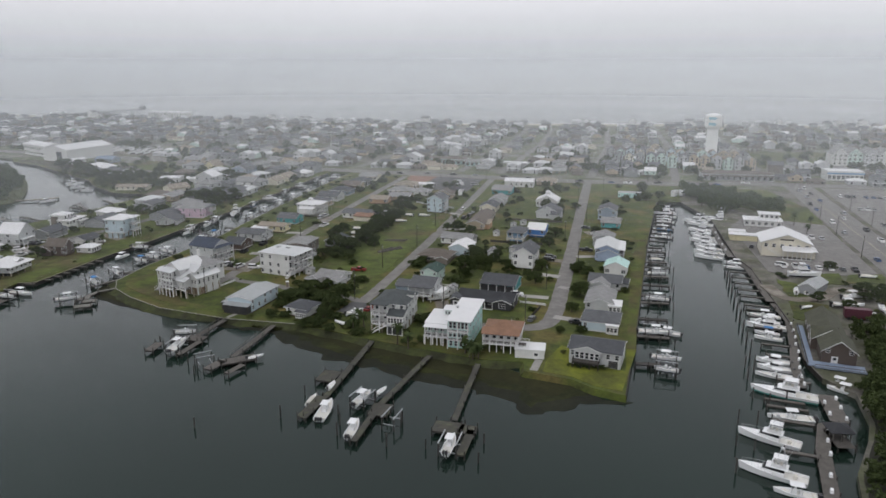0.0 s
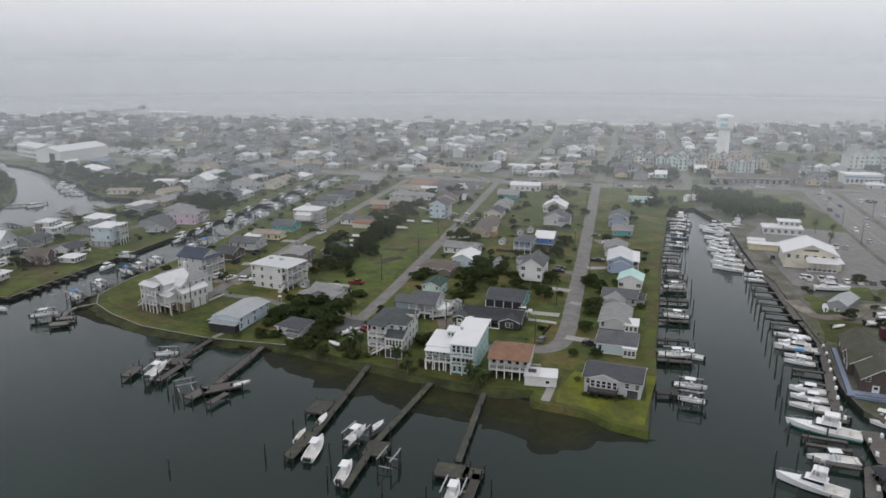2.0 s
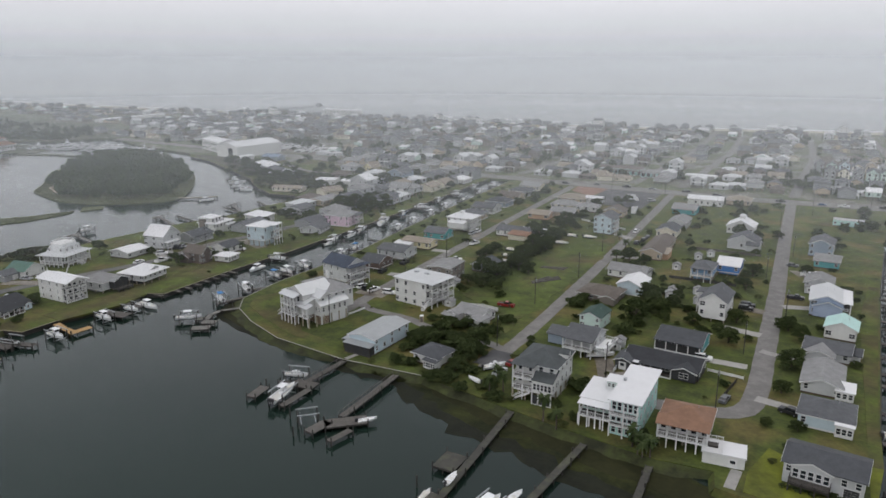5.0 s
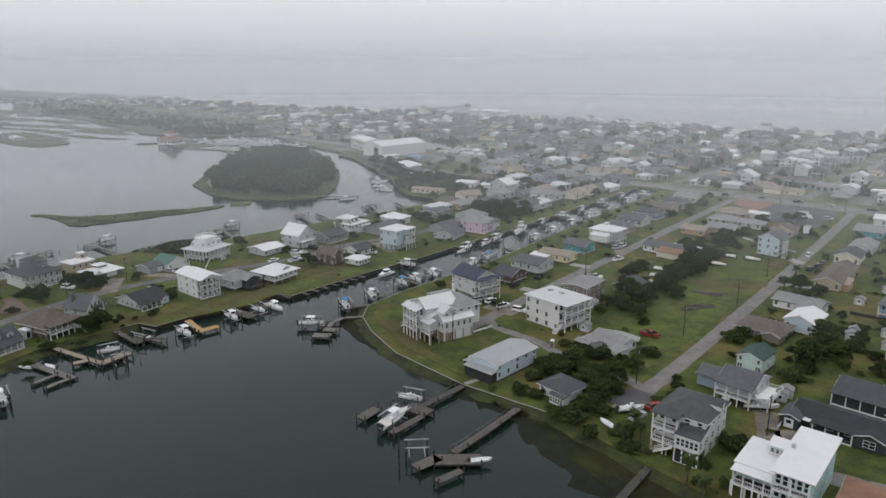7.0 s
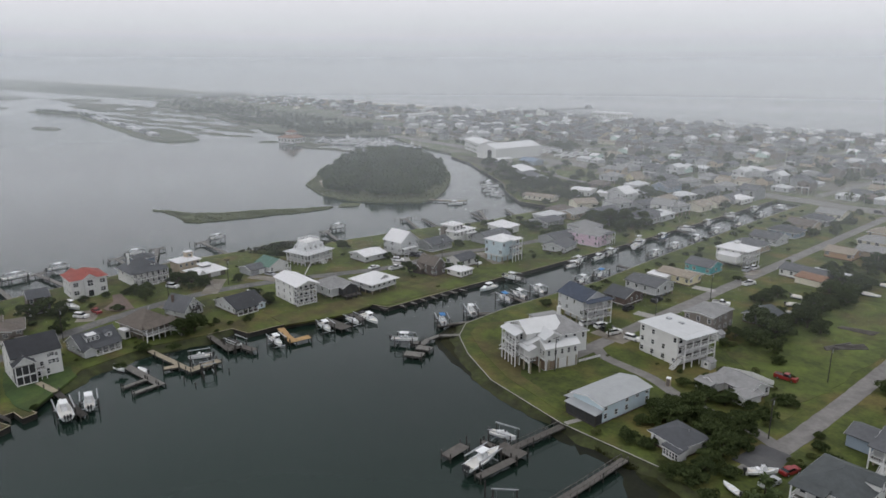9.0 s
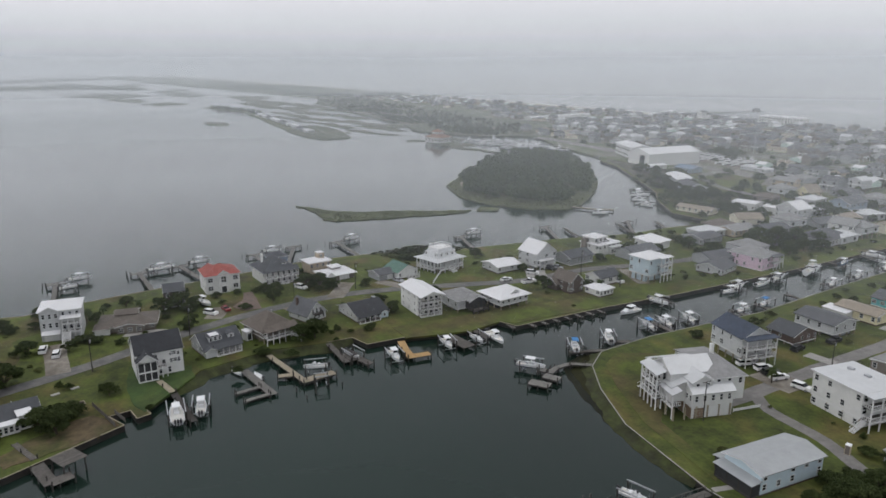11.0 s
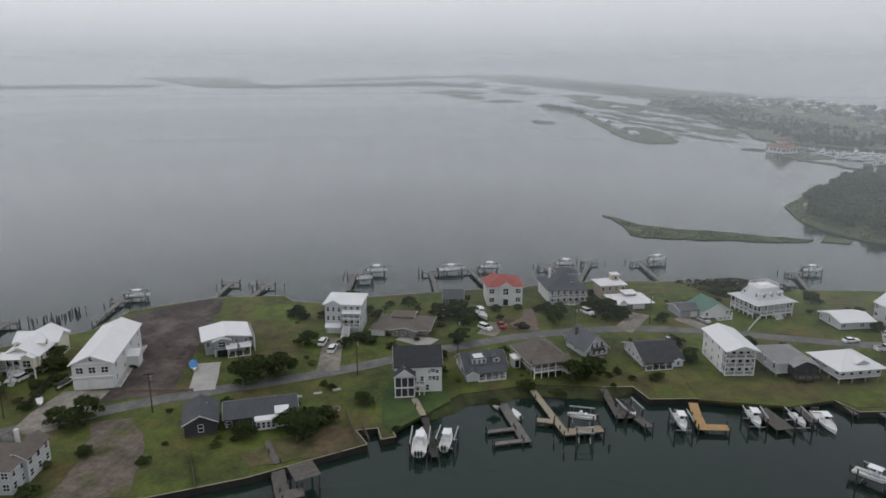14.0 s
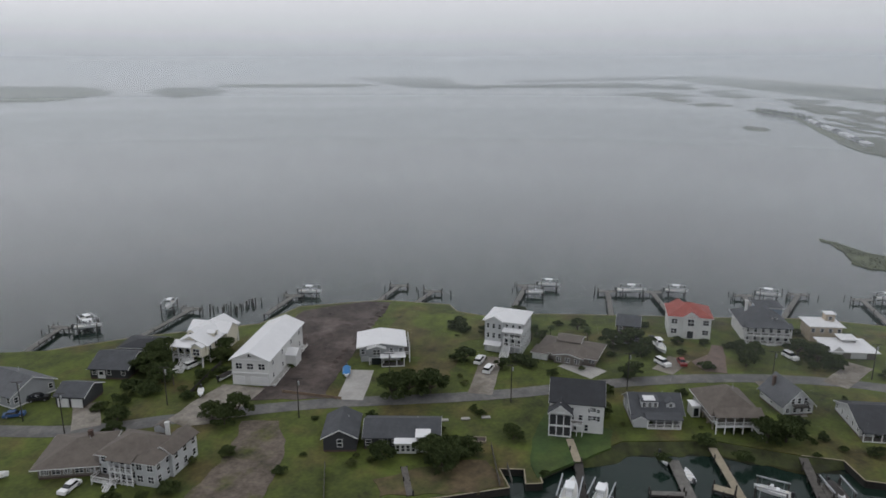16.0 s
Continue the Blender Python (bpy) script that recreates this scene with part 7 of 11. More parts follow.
piles(h, -1.6, -5.4, 4.6, 2.6, 2.4, 3, 2, TRIM)
# long white two-storey house with a gable to the street
x, y, r, w, d = front(-233.6, 19.8, -235.2, 29.2, 27)
h = thing("house", x - 0.3, y + 1.2, GROUND, 97, "long white two-storey house with white metal gable roof", "house")
body(h, 0, 0, w, d, 0, 7.0, SIDING["white"], "gable", ROOFS["white"], "y", 0.42, 0.6)
windows(h, 0, 0, w, d, "S", 4.4, 3, 1.6, 1.5, 1.8)
windows(h, 0, 0, w, d, "S", 7.6, 1, 1.0, 0.8)
bm = bmesh.new()
box(bm, -w / 2 - 0.1, w / 2 + 0.1, -d / 2 - 0.2, -d / 2, 6.75, 7.05)
part("cornice", bm, TRIM, h)
bm = bmesh.new()
box(bm, -w / 2 - 0.1, w / 2 + 0.1, -d / 2 - 0.25, -d / 2, 3.2, 3.5)
part("belt_course", bm, TRIM, h)
windows(h, 0, 0, w, d, "E", 4.6, 4, 0.9, 1.2, 3)
windows(h, 0, 0, w, d, "E", 1.2, 4, 0.9, 1.2, 3)
body(h, w / 2 + 1.4, 1.0, 2.8, 4.4, 0, 3.4, SIDING["white"], "gable", ROOFS["white"], "x", 0.5, 0.4)
porch(h, 0, 0, w, d, "E", 1.4, [0.3], 0.6, n=9, rails_on=False, floor=CONCRETE)
door(h, 0, 0, w, d, "S", 2.2, 0.1, 4.5, 2.2, TRIM, 4, "garage_door")
door(h, 0, 0, w, d, "S", -3.2, 0.1, 3.0, 2.2, TRIM, 4, "garage_door")
chimney(h, 0.4, -d / 2 - 0.05, 8.0, 8.7, TRIM, 0.25)
# cream house with white metal gables
h = thing("house", -251, 2.6, GROUND, 92, "raised cream house with white metal gables and front stair", "house")
piles(h, 0, 0, 9, 20, 2.6, 4, 6, TRIM)
body(h, 0.3, 2, 8, 14, 0, 2.6, SIDING["cream"], "none", name="lower_wall")
body(h, 0, 1, 9, 17.6, 2.6, 5.6, SIDING["cream"], "gable", ROOFS["white"], "y", 0.5, 0.6)
body(h, 0, 4.0, 11.5, 6.0, 2.6, 6.0, SIDING["cream"], "gable", ROOFS["white"], "x", 0.6, 0.5)
body(h, 2.4, -8.2, 3.4, 2.6, 2.6, 5.6, SIDING["cream"], "gable", ROOFS["white"], "y", 0.55, 0.4)
porch(h, -1.6, 1, 5.6, 17.6, "S", 2.4, [2.65], 5.5, n=4, roofmat=ROOFS["white"], roof_slope=0.35)
windows(h, 2.4, -8.2, 3.4, 2.6, "S", 3.2, 1, 1.8, 1.7)
windows(h, 0, 1, 9, 17.6, "S", 3.2, 4, 0.9, 1.7, 1.0, (3,))
dormer(h, -1.8, -4.6, 6.4, 2.2, 1.3, 3, 0, SIDING["cream"], ROOFS["white"])
windows(h, 0, 1, 9, 17.6, "E", 3.5, 6, 0.8, 1.3, 1.8)
dormer(h, 4.0, -1.8, 5.9, 2.0, 1.2, 2.2, 90, SIDING["cream"], ROOFS["white"])
stairs(h, -0.2, -10.2, 2.65, -90, 2.0)
# black low houses
x, y, r, w, d = front(-228, -16.6, -230.2, -7.0, 12)
h = house("black low house with dark shingle roof and garage", x, y, 100, w, d, 1, 0, "charcoal", "gable", "dark", "x", 0.38, 0.6, 2.6, "SE")
door(h, 0, 0, w, d, "S", -2, 0.2, 1.8, 2.1, TRIM)
x, y, r, w, d = front(-241, -18.2, -242.6, -8.0, 8)
house("black low house wing with flat dark roof", x, y, 100, w, d, 1, 0.5, "charcoal", "hip", "charcoal", "x", 0.2, 0.5, 3.0)
x, y, r, w, d = front(-213, -14, -214, -7.0, 8)
h = house("dark garage with two white doors", x, y, 99, w, d, 1, 0, "charcoal", "gable", "dark", "x", 0.42, 0.5, 2.5, "")
door(h, 0, 0, w, d, "S", -1.7, 0, 2.6, 2.1, TRIM, 4, "garage_door")
door(h, 0, 0, w, d, "S", 1.7, 0, 2.6, 2.1, TRIM, 4, "garage_door")
# big grey house with white bay windows, at the foot of the neck
h = thing("house", -194.6, 23.4, GROUND, 90, "large grey two-storey house with brown roof and white balconies", "house")
body(h, -0.6, 0.6, 15, 11, 0, 6.2, SIDING["light_grey"], "hip", ROOFS["brown"], "x", 0.5, 0.7)
body(h, 4.8, -3.0, 5.4, 6, 0, 6.2, SIDING["light_grey"], "hip", ROOFS["brown"], "y", 0.5, 0.6)
body(h, 6.0, 4.0, 5, 10, 0, 6.2, SIDING["light_grey"], "gable", ROOFS["brown"], "y", 0.55, 0.6)
porch(h, -0.6, 0.6, 15, 11, "S", 2.0, [0.5, 3.3], 6.0, u0=-3.6, u1=2.6, n=5, roofmat=ROOFS["brown"], roof_slope=0.4)
for z in (1.0, 4.0):
    windows(h, -0.6, 0.6, 15, 11, "S", z, 6, 1.2, 1.5, 1.2, (5,))
    windows(h, 4.8, -3.0, 5.4, 6, "S", z, 2, 1.4, 1.6, 1.3)
    windows(h, 4.8, -3.0, 5.4, 6, "E", z, 2, 1.2, 1.6, 1.3)
    windows(h, 6.0, 4.0, 5, 10, "E", z, 3, 1.3, 1.6, 1.5)
dormer(h, 1.6, 6.9, 7.6, 2.6, 1.3, 2.4, 180, SIDING["grey"], ROOFS["brown"])
chimney(h, 3.6, 5.0, 6, 10.2, SIDING["white"], 0.4)
porch(h, -3.0, -3.4, 6, 4, "S", 3.0, [1.2], 1.5, u0=-5, u1=1.5, n=3, rail=TRIM)
stairs(h, -3.0, -8.4, 1.2, -90)
h = house("wide low house with brown hip roof and long windows", -194, 8.5, 112, 11, 12, 1, 0, "grey_brown", "hip", "brown", "x", 0.36, 1.0, 2.5, "S")
windows(h, 0, 0, 11, 12, "S", 1.0, 5, 1.5, 1.1, 1.2)
chimney(h, 2, 2.5, 2.6, 5.4, BRICK)
# dark house with white sunroom on the bulkhead
x, y, r, w, d = front(-212.2, 62.8, -216.0, 79.2, 9.5)
h = house("long charcoal house with dark roof and white sunroom", x, y, r, w, d, 1, 0, "charcoal", "gable", "dark", "x", 0.42, 0.5, 2.6, "SEW")
body(h, 1.0, -5.4, 4.6, 3.0, 0.2, 2.6, SIDING["white"], "shed", ROOFS["white"], "x", 0.12, 0.3)
windows(h, 1.0, -5.4, 4.6, 3.0, "S", 0.8, 4, 0.7, 1.4, 0.6)
body(h, 4.8, -5.0, 2.8, 2.4, 0.2, 3.8, SIDING["white"], "shed", ROOFS["white"], "x", 0.15, 0.3)
windows(h, 4.8, -5.0, 2.8, 2.4, "S", 0.7, 2, 0.8, 2.4, 0.7)
windows(h, 0, 0, w, d, "S", 1.0, 6, 1.2, 1.3, 1.0, (3, 4))
x, y, r, w, d = front(-209.4, 55.4, -211.2, 62.0, 10)
h = house("charcoal gabled wing with one white window", x, y, r, w, d, 1, 0, "charcoal", "gable", "dark", "y", 0.5, 0.5, 3.0, "")
windows(h, 0, 0, w, d, "S", 1.2, 1, 1.0, 1.6)
h = house("grey gabled house beside a drive", -216, -28, 168, 11, 13, 1, 0.4, "grey", "gable", "grey", "y", 0.5, 0.7, 3.0)

# true sizes of the neck's houses against their first blocks
SIZES = (("long pale blue house with grey metal", 0.92), ("pale mint two-storey", 0.8), ("tall pale blue house with grey roof", 0.9), ("tall white house with stepped", 0.82), ("teal house with dark grey gable", 0.85), ("dark brick house", 0.8), ("white house with black roof", 0.86, 0.96), ("grey cottage with dark roof", 0.87), ("dark house with steep brown", 0.86), ("steep-gabled pale grey", 0.8), ("dark brown shingled house", 0.8), ("low pale house with a wide black", 0.79), ("white three-storey house with white roof", 0.89),
         ("large white house with white mansard", 0.87, 1.02), ("low white house with green metal", 0.87), ("sprawling pale house", 0.8), ("large white house with dark hip", 0.87), ("white two-storey house with red", 0.94), ("slate-grey raised house", 0.91),
         ("large grey two-storey house with brown", 0.84), ("tall pale grey three-storey", 0.83, 0.98), ("wide low brown ranch", 0.83), ("long charcoal house", 0.94), ("raised pale house with a broad white", 0.92), ("large white many-gabled", 1.0, 1.13), ("tall pale grey house with a navy", 0.85, 0.93), ("tall pale blue house with white metal hip", 0.88, 1.0), ("large pink two-storey", 0.88),
         ("small white cottage with pale roof", 0.88), ("low white ranch house with pale roof", 0.85), ("tall white gabled house with white metal", 0.9), ("white stepped house", 0.88), ("low grey ranch house with long", 0.88))
for o in list(bpy.data.objects):
    for start, k, *up in SIZES:
        if o.type == "EMPTY" and str(o.get("label", "")).startswith(start):
            o.scale = (k, k, up[0] if up else k)

# ---------------------------------------------------------------- marina buildings, town landmarks
h = thing("marina_building", 66, 331, GROUND, -3, "large cream marina building with white roof and pillared porch", "marina building")
body(h, 0, 0, 19, 17, 0, 6.4, SIDING["cream"], "gable", ROOFS["white"], "y", 0.38, 1.0)
body(h, 7, -5, 9, 8, 0, 3.6, SIDING["cream"], "hip", ROOFS["white"], "x", 0.3, 0.8)
porch(h, 4.0, 0, 11, 17, "S", 4.0, [0.4], 3.6, n=7, roofmat=ROOFS["white"], roof_slope=0.3, rails_on=False)
stairs(h, -7.5, -8.4, 4.0, 0, 1.6)
for z in (1.2, 4.2):
    windows(h, 0, 0, 19, 17, "W", z, 5, 1.2, 1.4, 1.5)
windows(h, 0, 0, 19, 17, "S", 4.2, 6, 1.2, 1.4, 1.5)
bm = bmesh.new()
box(bm, -2.6, 2.6, -8.75, -8.6, 7.4, 8.0)
part("sign", bm, TIMBER_DARK, h, "dark sign bar under the gable")
h = thing("marina_building", 66, 388, GROUND, -4, "white two-level marina shop with flat roofs", "marina building")
body(h, 0, 0, 17, 9, 0, 3.4, SIDING["white"], "hip", ROOFS["white"], "x", 0.12, 0.8)
body(h, 3, 2, 9, 6, 3.4, 6.2, SIDING["white"], "hip", ROOFS["white"], "x", 0.15, 0.8)
windows(h, 0, 0, 17, 9, "S", 1.0, 6, 1.4, 1.4)
windows(h, 3, 2, 9, 6, "S", 4.4, 4, 1.2, 1.2)
h = thing("shed", 52.5, 352, GROUND, -6, "open yellow-sided fuel shed with white roof", "shed")
body(h, 0, 0, 12, 5, 0, 2.6, SIDING["yellow"], "flat", ROOFS["white"], "x", 0, 0.6)
body(h, -3, 6, 7, 5, 0, 3, SIDING["yellow"], "gable", ROOFS["white"], "x", 0.2, 0.4)
h = thing("shed", 66.2, 273.5, GROUND, -30, "small grey metal shed with pale gable roof", "shed")
body(h, 0, 0, 6, 12, 0, 3.0, SIDING["grey"], "gable", ROOFS["metal"], "y", 0.5, 0.3)
# waterside restaurant, dark shingles and a blue deck
OLIVE_SHINGLE = surface("olive_shingles", (0.062, 0.064, 0.043), 0.9, vary=0.45, scale=0.3, fine=3, bump=0.4)
h = thing("restaurant", 57.6, 203.5, GROUND, -6, "dark shingled waterside building with olive-grey gables and blue deck", "restaurant")
body(h, 0.6, 4.5, 10, 9, 0, 4.2, SIDING["brown"], "gable", OLIVE_SHINGLE, "y", 0.66, 0.5)
body(h, -0.6, 17.5, 10, 18, 0, 4.0, SIDING["brown"], "gable", OLIVE_SHINGLE, "y", 0.6, 0.6)
body(h, -2.2, 12.0, 8, 6.5, 0, 3.9, SIDING["brown"], "gable", OLIVE_SHINGLE, "x", 0.7, 0.5)
door(h, 0.6, 4.5, 10, 9, "S", -1.2, 0.3, 1.7, 2.1, TRIM)
windows(h, 0.6, 4.5, 10, 9, "S", 3.6, 2, 1.1, 1.2, 1.6)
windows(h, -0.6, 17.5, 10, 18, "W", 1.2, 5, 1.1, 1.3, 2)
windows(h, -2.2, 12.0, 8, 6.5, "W", 1.2, 2, 1.1, 1.3, 1.5)
DECK_BLUE = surface("blue_grey_deck_paint", (0.20, 0.25, 0.33), 0.8, vary=0.3, scale=0.5, fine=4, bump=0.3)
bm = bmesh.new()
box(bm, -8.6, -6.6, -3, 24, 0.2, 0.45)
box(bm, -6.6, 8, -4, -0.1, 0.2, 0.45)
part("deck", bm, DECK_BLUE, h, "worn blue-grey timber deck")
railing(h, -8.5, -3, -8.5, 24, 0.45, TIMBER_OLD)
railing(h, -6.6, -3.9, 8, -3.9, 0.45, TIMBER_OLD)
piles(h, -7.6, 10, 2, 26, 0.2, 2, 6, TIMBER_DARK)
h.scale = (0.86, 1.22, 0.92)
# boatyard sheds by the inlet
h = thing("boat_shed", -478, 528, GROUND, 86, "large pale steel boat storage shed with white gable roof", "boat shed")
body(h, 0, 0, 52, 26, 0, 9.5, SIDING["white"], "gable", ROOFS["white"], "x", 0.27, 0.4)
door(h, 0, 0, 52, 26, "W", 4.5, 0, 6, 8, ENGINE)
h = thing("boat_shed", -524, 537, GROUND, -24, "long white two-storey building with window bands and white roof", "boat shed")
body(h, 0, 0, 45, 18, 0, 9.5, SIDING["white"], "gable", ROOFS["white"], "x", 0.22, 0.6)
for z in (1.5, 5.6):
    windows(h, 0, 0, 45, 18, "S", z, 10, 3.0, 2.0, 2.4)
house("long low building with white roof", -452, 492, 88, 19, 8, 1, 0, "white", "gable", "white", "x", 0.2, 0.5, 3.2)
house("slate blue low store with blue roof", -430, 506, 5, 16, 12, 1, 0, "slate_blue", "gable", "blue", "x", 0.3, 0.5, 3.2)
house("long grey shop with white metal roof", -399, 466, -30, 30, 12, 1, 0, "grey", "gable", "white", "x", 0.2, 0.8, 3.4)
h = house("white flat-roofed twin building by the inlet", -312, 428, 15, 13, 10, 1, 0.4, "white", "gable", "white", "x", 0.12, 0.5, 3.6)
house("white flat-roofed building by the inlet", -296, 432, 15, 11, 10, 1, 0.4, "white", "gable", "white", "x", 0.12, 0.5, 3.2)
house("tall white gabled house with white roof", -280, 424, 90, 11, 13, 2, 1.0, "light_grey", "gable", "white", "x", 0.5, 0.5, 3.0)
house("long low tan house by the water", -318, 395, 15, 20, 9, 1, 0, "cream", "gable", "tan", "x", 0.22, 0.6, 2.4)
house("cream gabled cottage with steep tan roof", -322, 496, 80, 10, 10, 1, 0, "yellow", "gable", "tan", "x", 0.8, 0.5, 2.6)
house("grey gabled house with long roof", -371, 447, -25, 20, 12, 1, 0, "light_grey", "gable", "grey", "x", 0.4, 0.6, 3.0)
house("tan house with pale roof", -345, 505, 10, 14, 10, 2, 0, "tan", "gable", "light_grey", "x", 0.4, 0.6, 2.8)
# red-roofed pavilion house on its own islet
h = thing("house", -715, 440, 0.6, 20, "distant white house with dark red pagoda roof on an islet", "house")
body(h, 0, 0, 20, 18, 0, 6, SIDING["white"], "hip", ROOFS["terracotta"], "x", 0.5, 1.2)
body(h, 0, 0, 9, 8, 8.5, 11.5, SIDING["white"], "hip", ROOFS["terracotta"], "x", 0.6, 1.0)
windows(h, 0, 0, 20, 18, "S", 2, 5, 1.8, 2)
windows(h, 0, 0, 20, 18, "E", 2, 5, 1.8, 2)
# shops and landmarks beyond the main road
def store(label, x, y, rot, w, d, hgt, wall, roof, rm, n=6):
    h = thing("shop", x, y, GROUND, rot, label, "shop")
    body(h, 0, 0, w, d, 0, hgt, SIDING[wall], roof, ROOFS[rm], "x", 0.18, 0.6)
    porch(h, 0, 0, w, d, "S", 2.4, [0.12], 3.0, n=n, roofmat=ROOFS[rm], rails_on=False)
    windows(h, 0, 0, w, d, "S", 0.6, n, 2.0, 1.9, 1.5)
    return h


store("low aqua shop with grey roof", -151, 577, 2, 33, 14, 4.2, "aqua", "hip", "brown", 8)
store("low aqua shop front beside the main road", -124, 571, 2, 18, 11, 3.8, "aqua", "gable", "light_grey", 5)
h = thing("filling_station", -90, 560, GROUND, -6, "white filling station canopy on posts with store", "filling station")
body(h, 0, 7, 16, 8, 0, 3.8, SIDING["white"], "flat", ROOFS["white"], "x", 0, 0.2)
bm = bmesh.new()
box(bm, -10, 10, -5, 2, 4.6, 5.4)
part("canopy", bm, ROOFS["white"], h)
piles(h, 0, -1.5, 15, 4, 4.6, 3, 2, STEEL)
store("long brown roadside shopping strip", 72, 549, 6, 48, 15, 4.4, "light_grey", "hip", "brown", 12)
h = thing("restaurant", 146, 566, GROUND, 4, "white and blue diner with striped window band", "restaurant")
body(h, 0, 0, 24, 14, 0, 6.5, SIDING["white"], "flat", ROOFS["white"], "x", 0, 0.2)
bm = bmesh.new()
box(bm, -12.3, 12.3, -7.4, -7.0, 4.6, 5.6)
part("awning", bm, SIDING["blue"], h, "blue awning band")
windows(h, 0, 0, 24, 14, "S", 1.2, 8, 2.0, 2.4, 1.6)
h = thing("apartment_building", 192, 655, GROUND, 6, "white and mint three-storey apartment block with gabled roofs", "apartments")
for k in range(6):
    body(h, -30 + k * 12, (k % 2) * 2, 11.4, 16, 0, 9.6, SIDING[("white", "mint", "light_grey")[k % 3]], "gable", ROOFS["light_grey"], "y", 0.8, 0.4)
    for z in (1.2, 4.4, 7.6):
        windows(h, -30 + k * 12, (k % 2) * 2, 11.4, 16, "S", z, 3, 1.4, 1.6, 1.8)
house("white block store with flat roof", 78, 655, 0, 15, 12, 1, 0, "white", "flat", "white", "x", 0, 0.1, 6.0)
h = thing("apartment_building", -677, 938, GROUND, 2, "row of white oceanfront condominiums", "apartments")
for k in range(5):
    body(h, -26 + k * 13, 0, 11.5, 14, 0, 11, SIDING["white"], "hip", ROOFS["white"], "x", 0.35, 0.5)
    for z in (1.4, 4.6, 7.8):
        windows(h, -26 + k * 13, 0, 11.5, 14, "S", z, 3, 1.8, 1.8, 1.8)

# rows of narrow gabled townhouses beyond the main road
THR = random.Random(41)
for y0, x0, n in ((602, -12, 13), (640, -20, 14)):
    for k in range(n):
        tone = THR.choice(("light_grey", "mint", "tan", "grey", "cream", "pale_blue"))
        h = thing("townhouse", x0 + k * 8.4, y0 + THR.uniform(-1.5, 1.5), GROUND, 0, "narrow three-storey gabled townhouse in pale siding", "townhouse", "townhouses")
        body(h, 0, 0, 6.8, 11, 0, THR.uniform(7.6, 9.0), SIDING[tone], "gable", ROOFS[THR.choice(("light_grey", "grey", "tan"))], "y", 0.75, 0.35, False)
        for z in (1.2, 4.2, 6.6):
            windows(h, 0, 0, 6.8, 11, "S", z, 2, 1.3, 1.5, 1.6)

# water tower
h = thing("water_tower", 64.5, 660, GROUND, 0, "tall white water tower with pale blue emblem", "water tower")
bm = bmesh.new()
rod(bm, (0, 0, 0), (0, 0, 28), 5.2, 20, 0, 4.6)
part("column", bm, WHITE, h, "white ribbed column")
bm = bmesh.new()
levels = [(26, 4.6), (28, 6.6), (29, 7.2), (37.5, 7.2), (38.4, 6.6), (39.2, 3.0), (39.6, 0.4)]
rings = [[bm.verts.new((r * math.cos(2 * math.pi * i / 24), r * math.sin(2 * math.pi * i / 24), z)) for i in range(24)] for z, r in levels]
for a, b in zip(rings, rings[1:]):
    for i in range(24):
        bm.faces.new((a[i], a[(i + 1) % 24], b[(i + 1) % 24], b[i]))
bm.faces.new(rings[-1])
part("tank", bm, WHITE, h)
bm = bmesh.new()
arc = [radians(-90 - 12 + k * 12 - 24) for k in range(5)]
for a0, a1 in zip(arc, arc[1:]):
    for z0, z1, mi in ((29.6, 36.8, 0), (32.2, 34.4, 1)):
        o = 7.24 if mi == 0 else 7.28
        q = [(o * math.cos(a), o * math.sin(a), z) for a, z in ((a0, z0), (a1, z0), (a1, z1), (a0, z1))]
        v = [bm.verts.new(p) for p in q]
        bm.faces.new(v).material_index = mi
part("emblem", bm, [TOWER_BLUE, WHITE], h, "pale blue emblem with a white bar")
bm = bmesh.new()
for i in range(16):
    a = 2 * math.pi * i / 16
    rod(bm, (5.0 * math.cos(a), 5.0 * math.sin(a), 38.6), (5.0 * math.cos(a), 5.0 * math.sin(a), 39.9), 0.05, 4)
part("railing", bm, STEEL, h)

# fishing pier
h = thing("fishing_pier", -836, 900, 0, -6, "long grey timber ocean fishing pier with end house", "pier")
bm = bmesh.new()
box(bm, -3, 3, -60, 168, 7.6, 8.2)
box(bm, -9, 9, 152, 172, 7.6, 8.3)
part("deck", bm, TIMBER_DARK, h)
bm = bmesh.new()
for k in range(21):
    for s in (-2.4, 2.4):
        rod(bm, (s, -26 + k * 9.4, -1.5), (s, -26 + k * 9.4, 7.7), 0.3)
tagged(part("trestle", bm, TIMBER_DARK, h), kind="stuff")
body(h, 0, 162, 9, 8, 8.3, 11.4, SIDING["grey"], "gable", ROOFS["grey"], "x", 0.4, 0.4)
railing(h, -2.9, -30, -2.9, 152, 8.2, TIMBER_OLD, gap=2)
railing(h, 2.9, -30, 2.9, 152, 8.2, TIMBER_OLD, gap=2)

h = thing("long_building", -926, 756, GROUND, 100, "long low pale building among dune scrub", "building")
body(h, 0, 0, 130, 12, 0, 4, SIDING["white"], "gable", ROOFS["white"], "x", 0.15, 0.5)

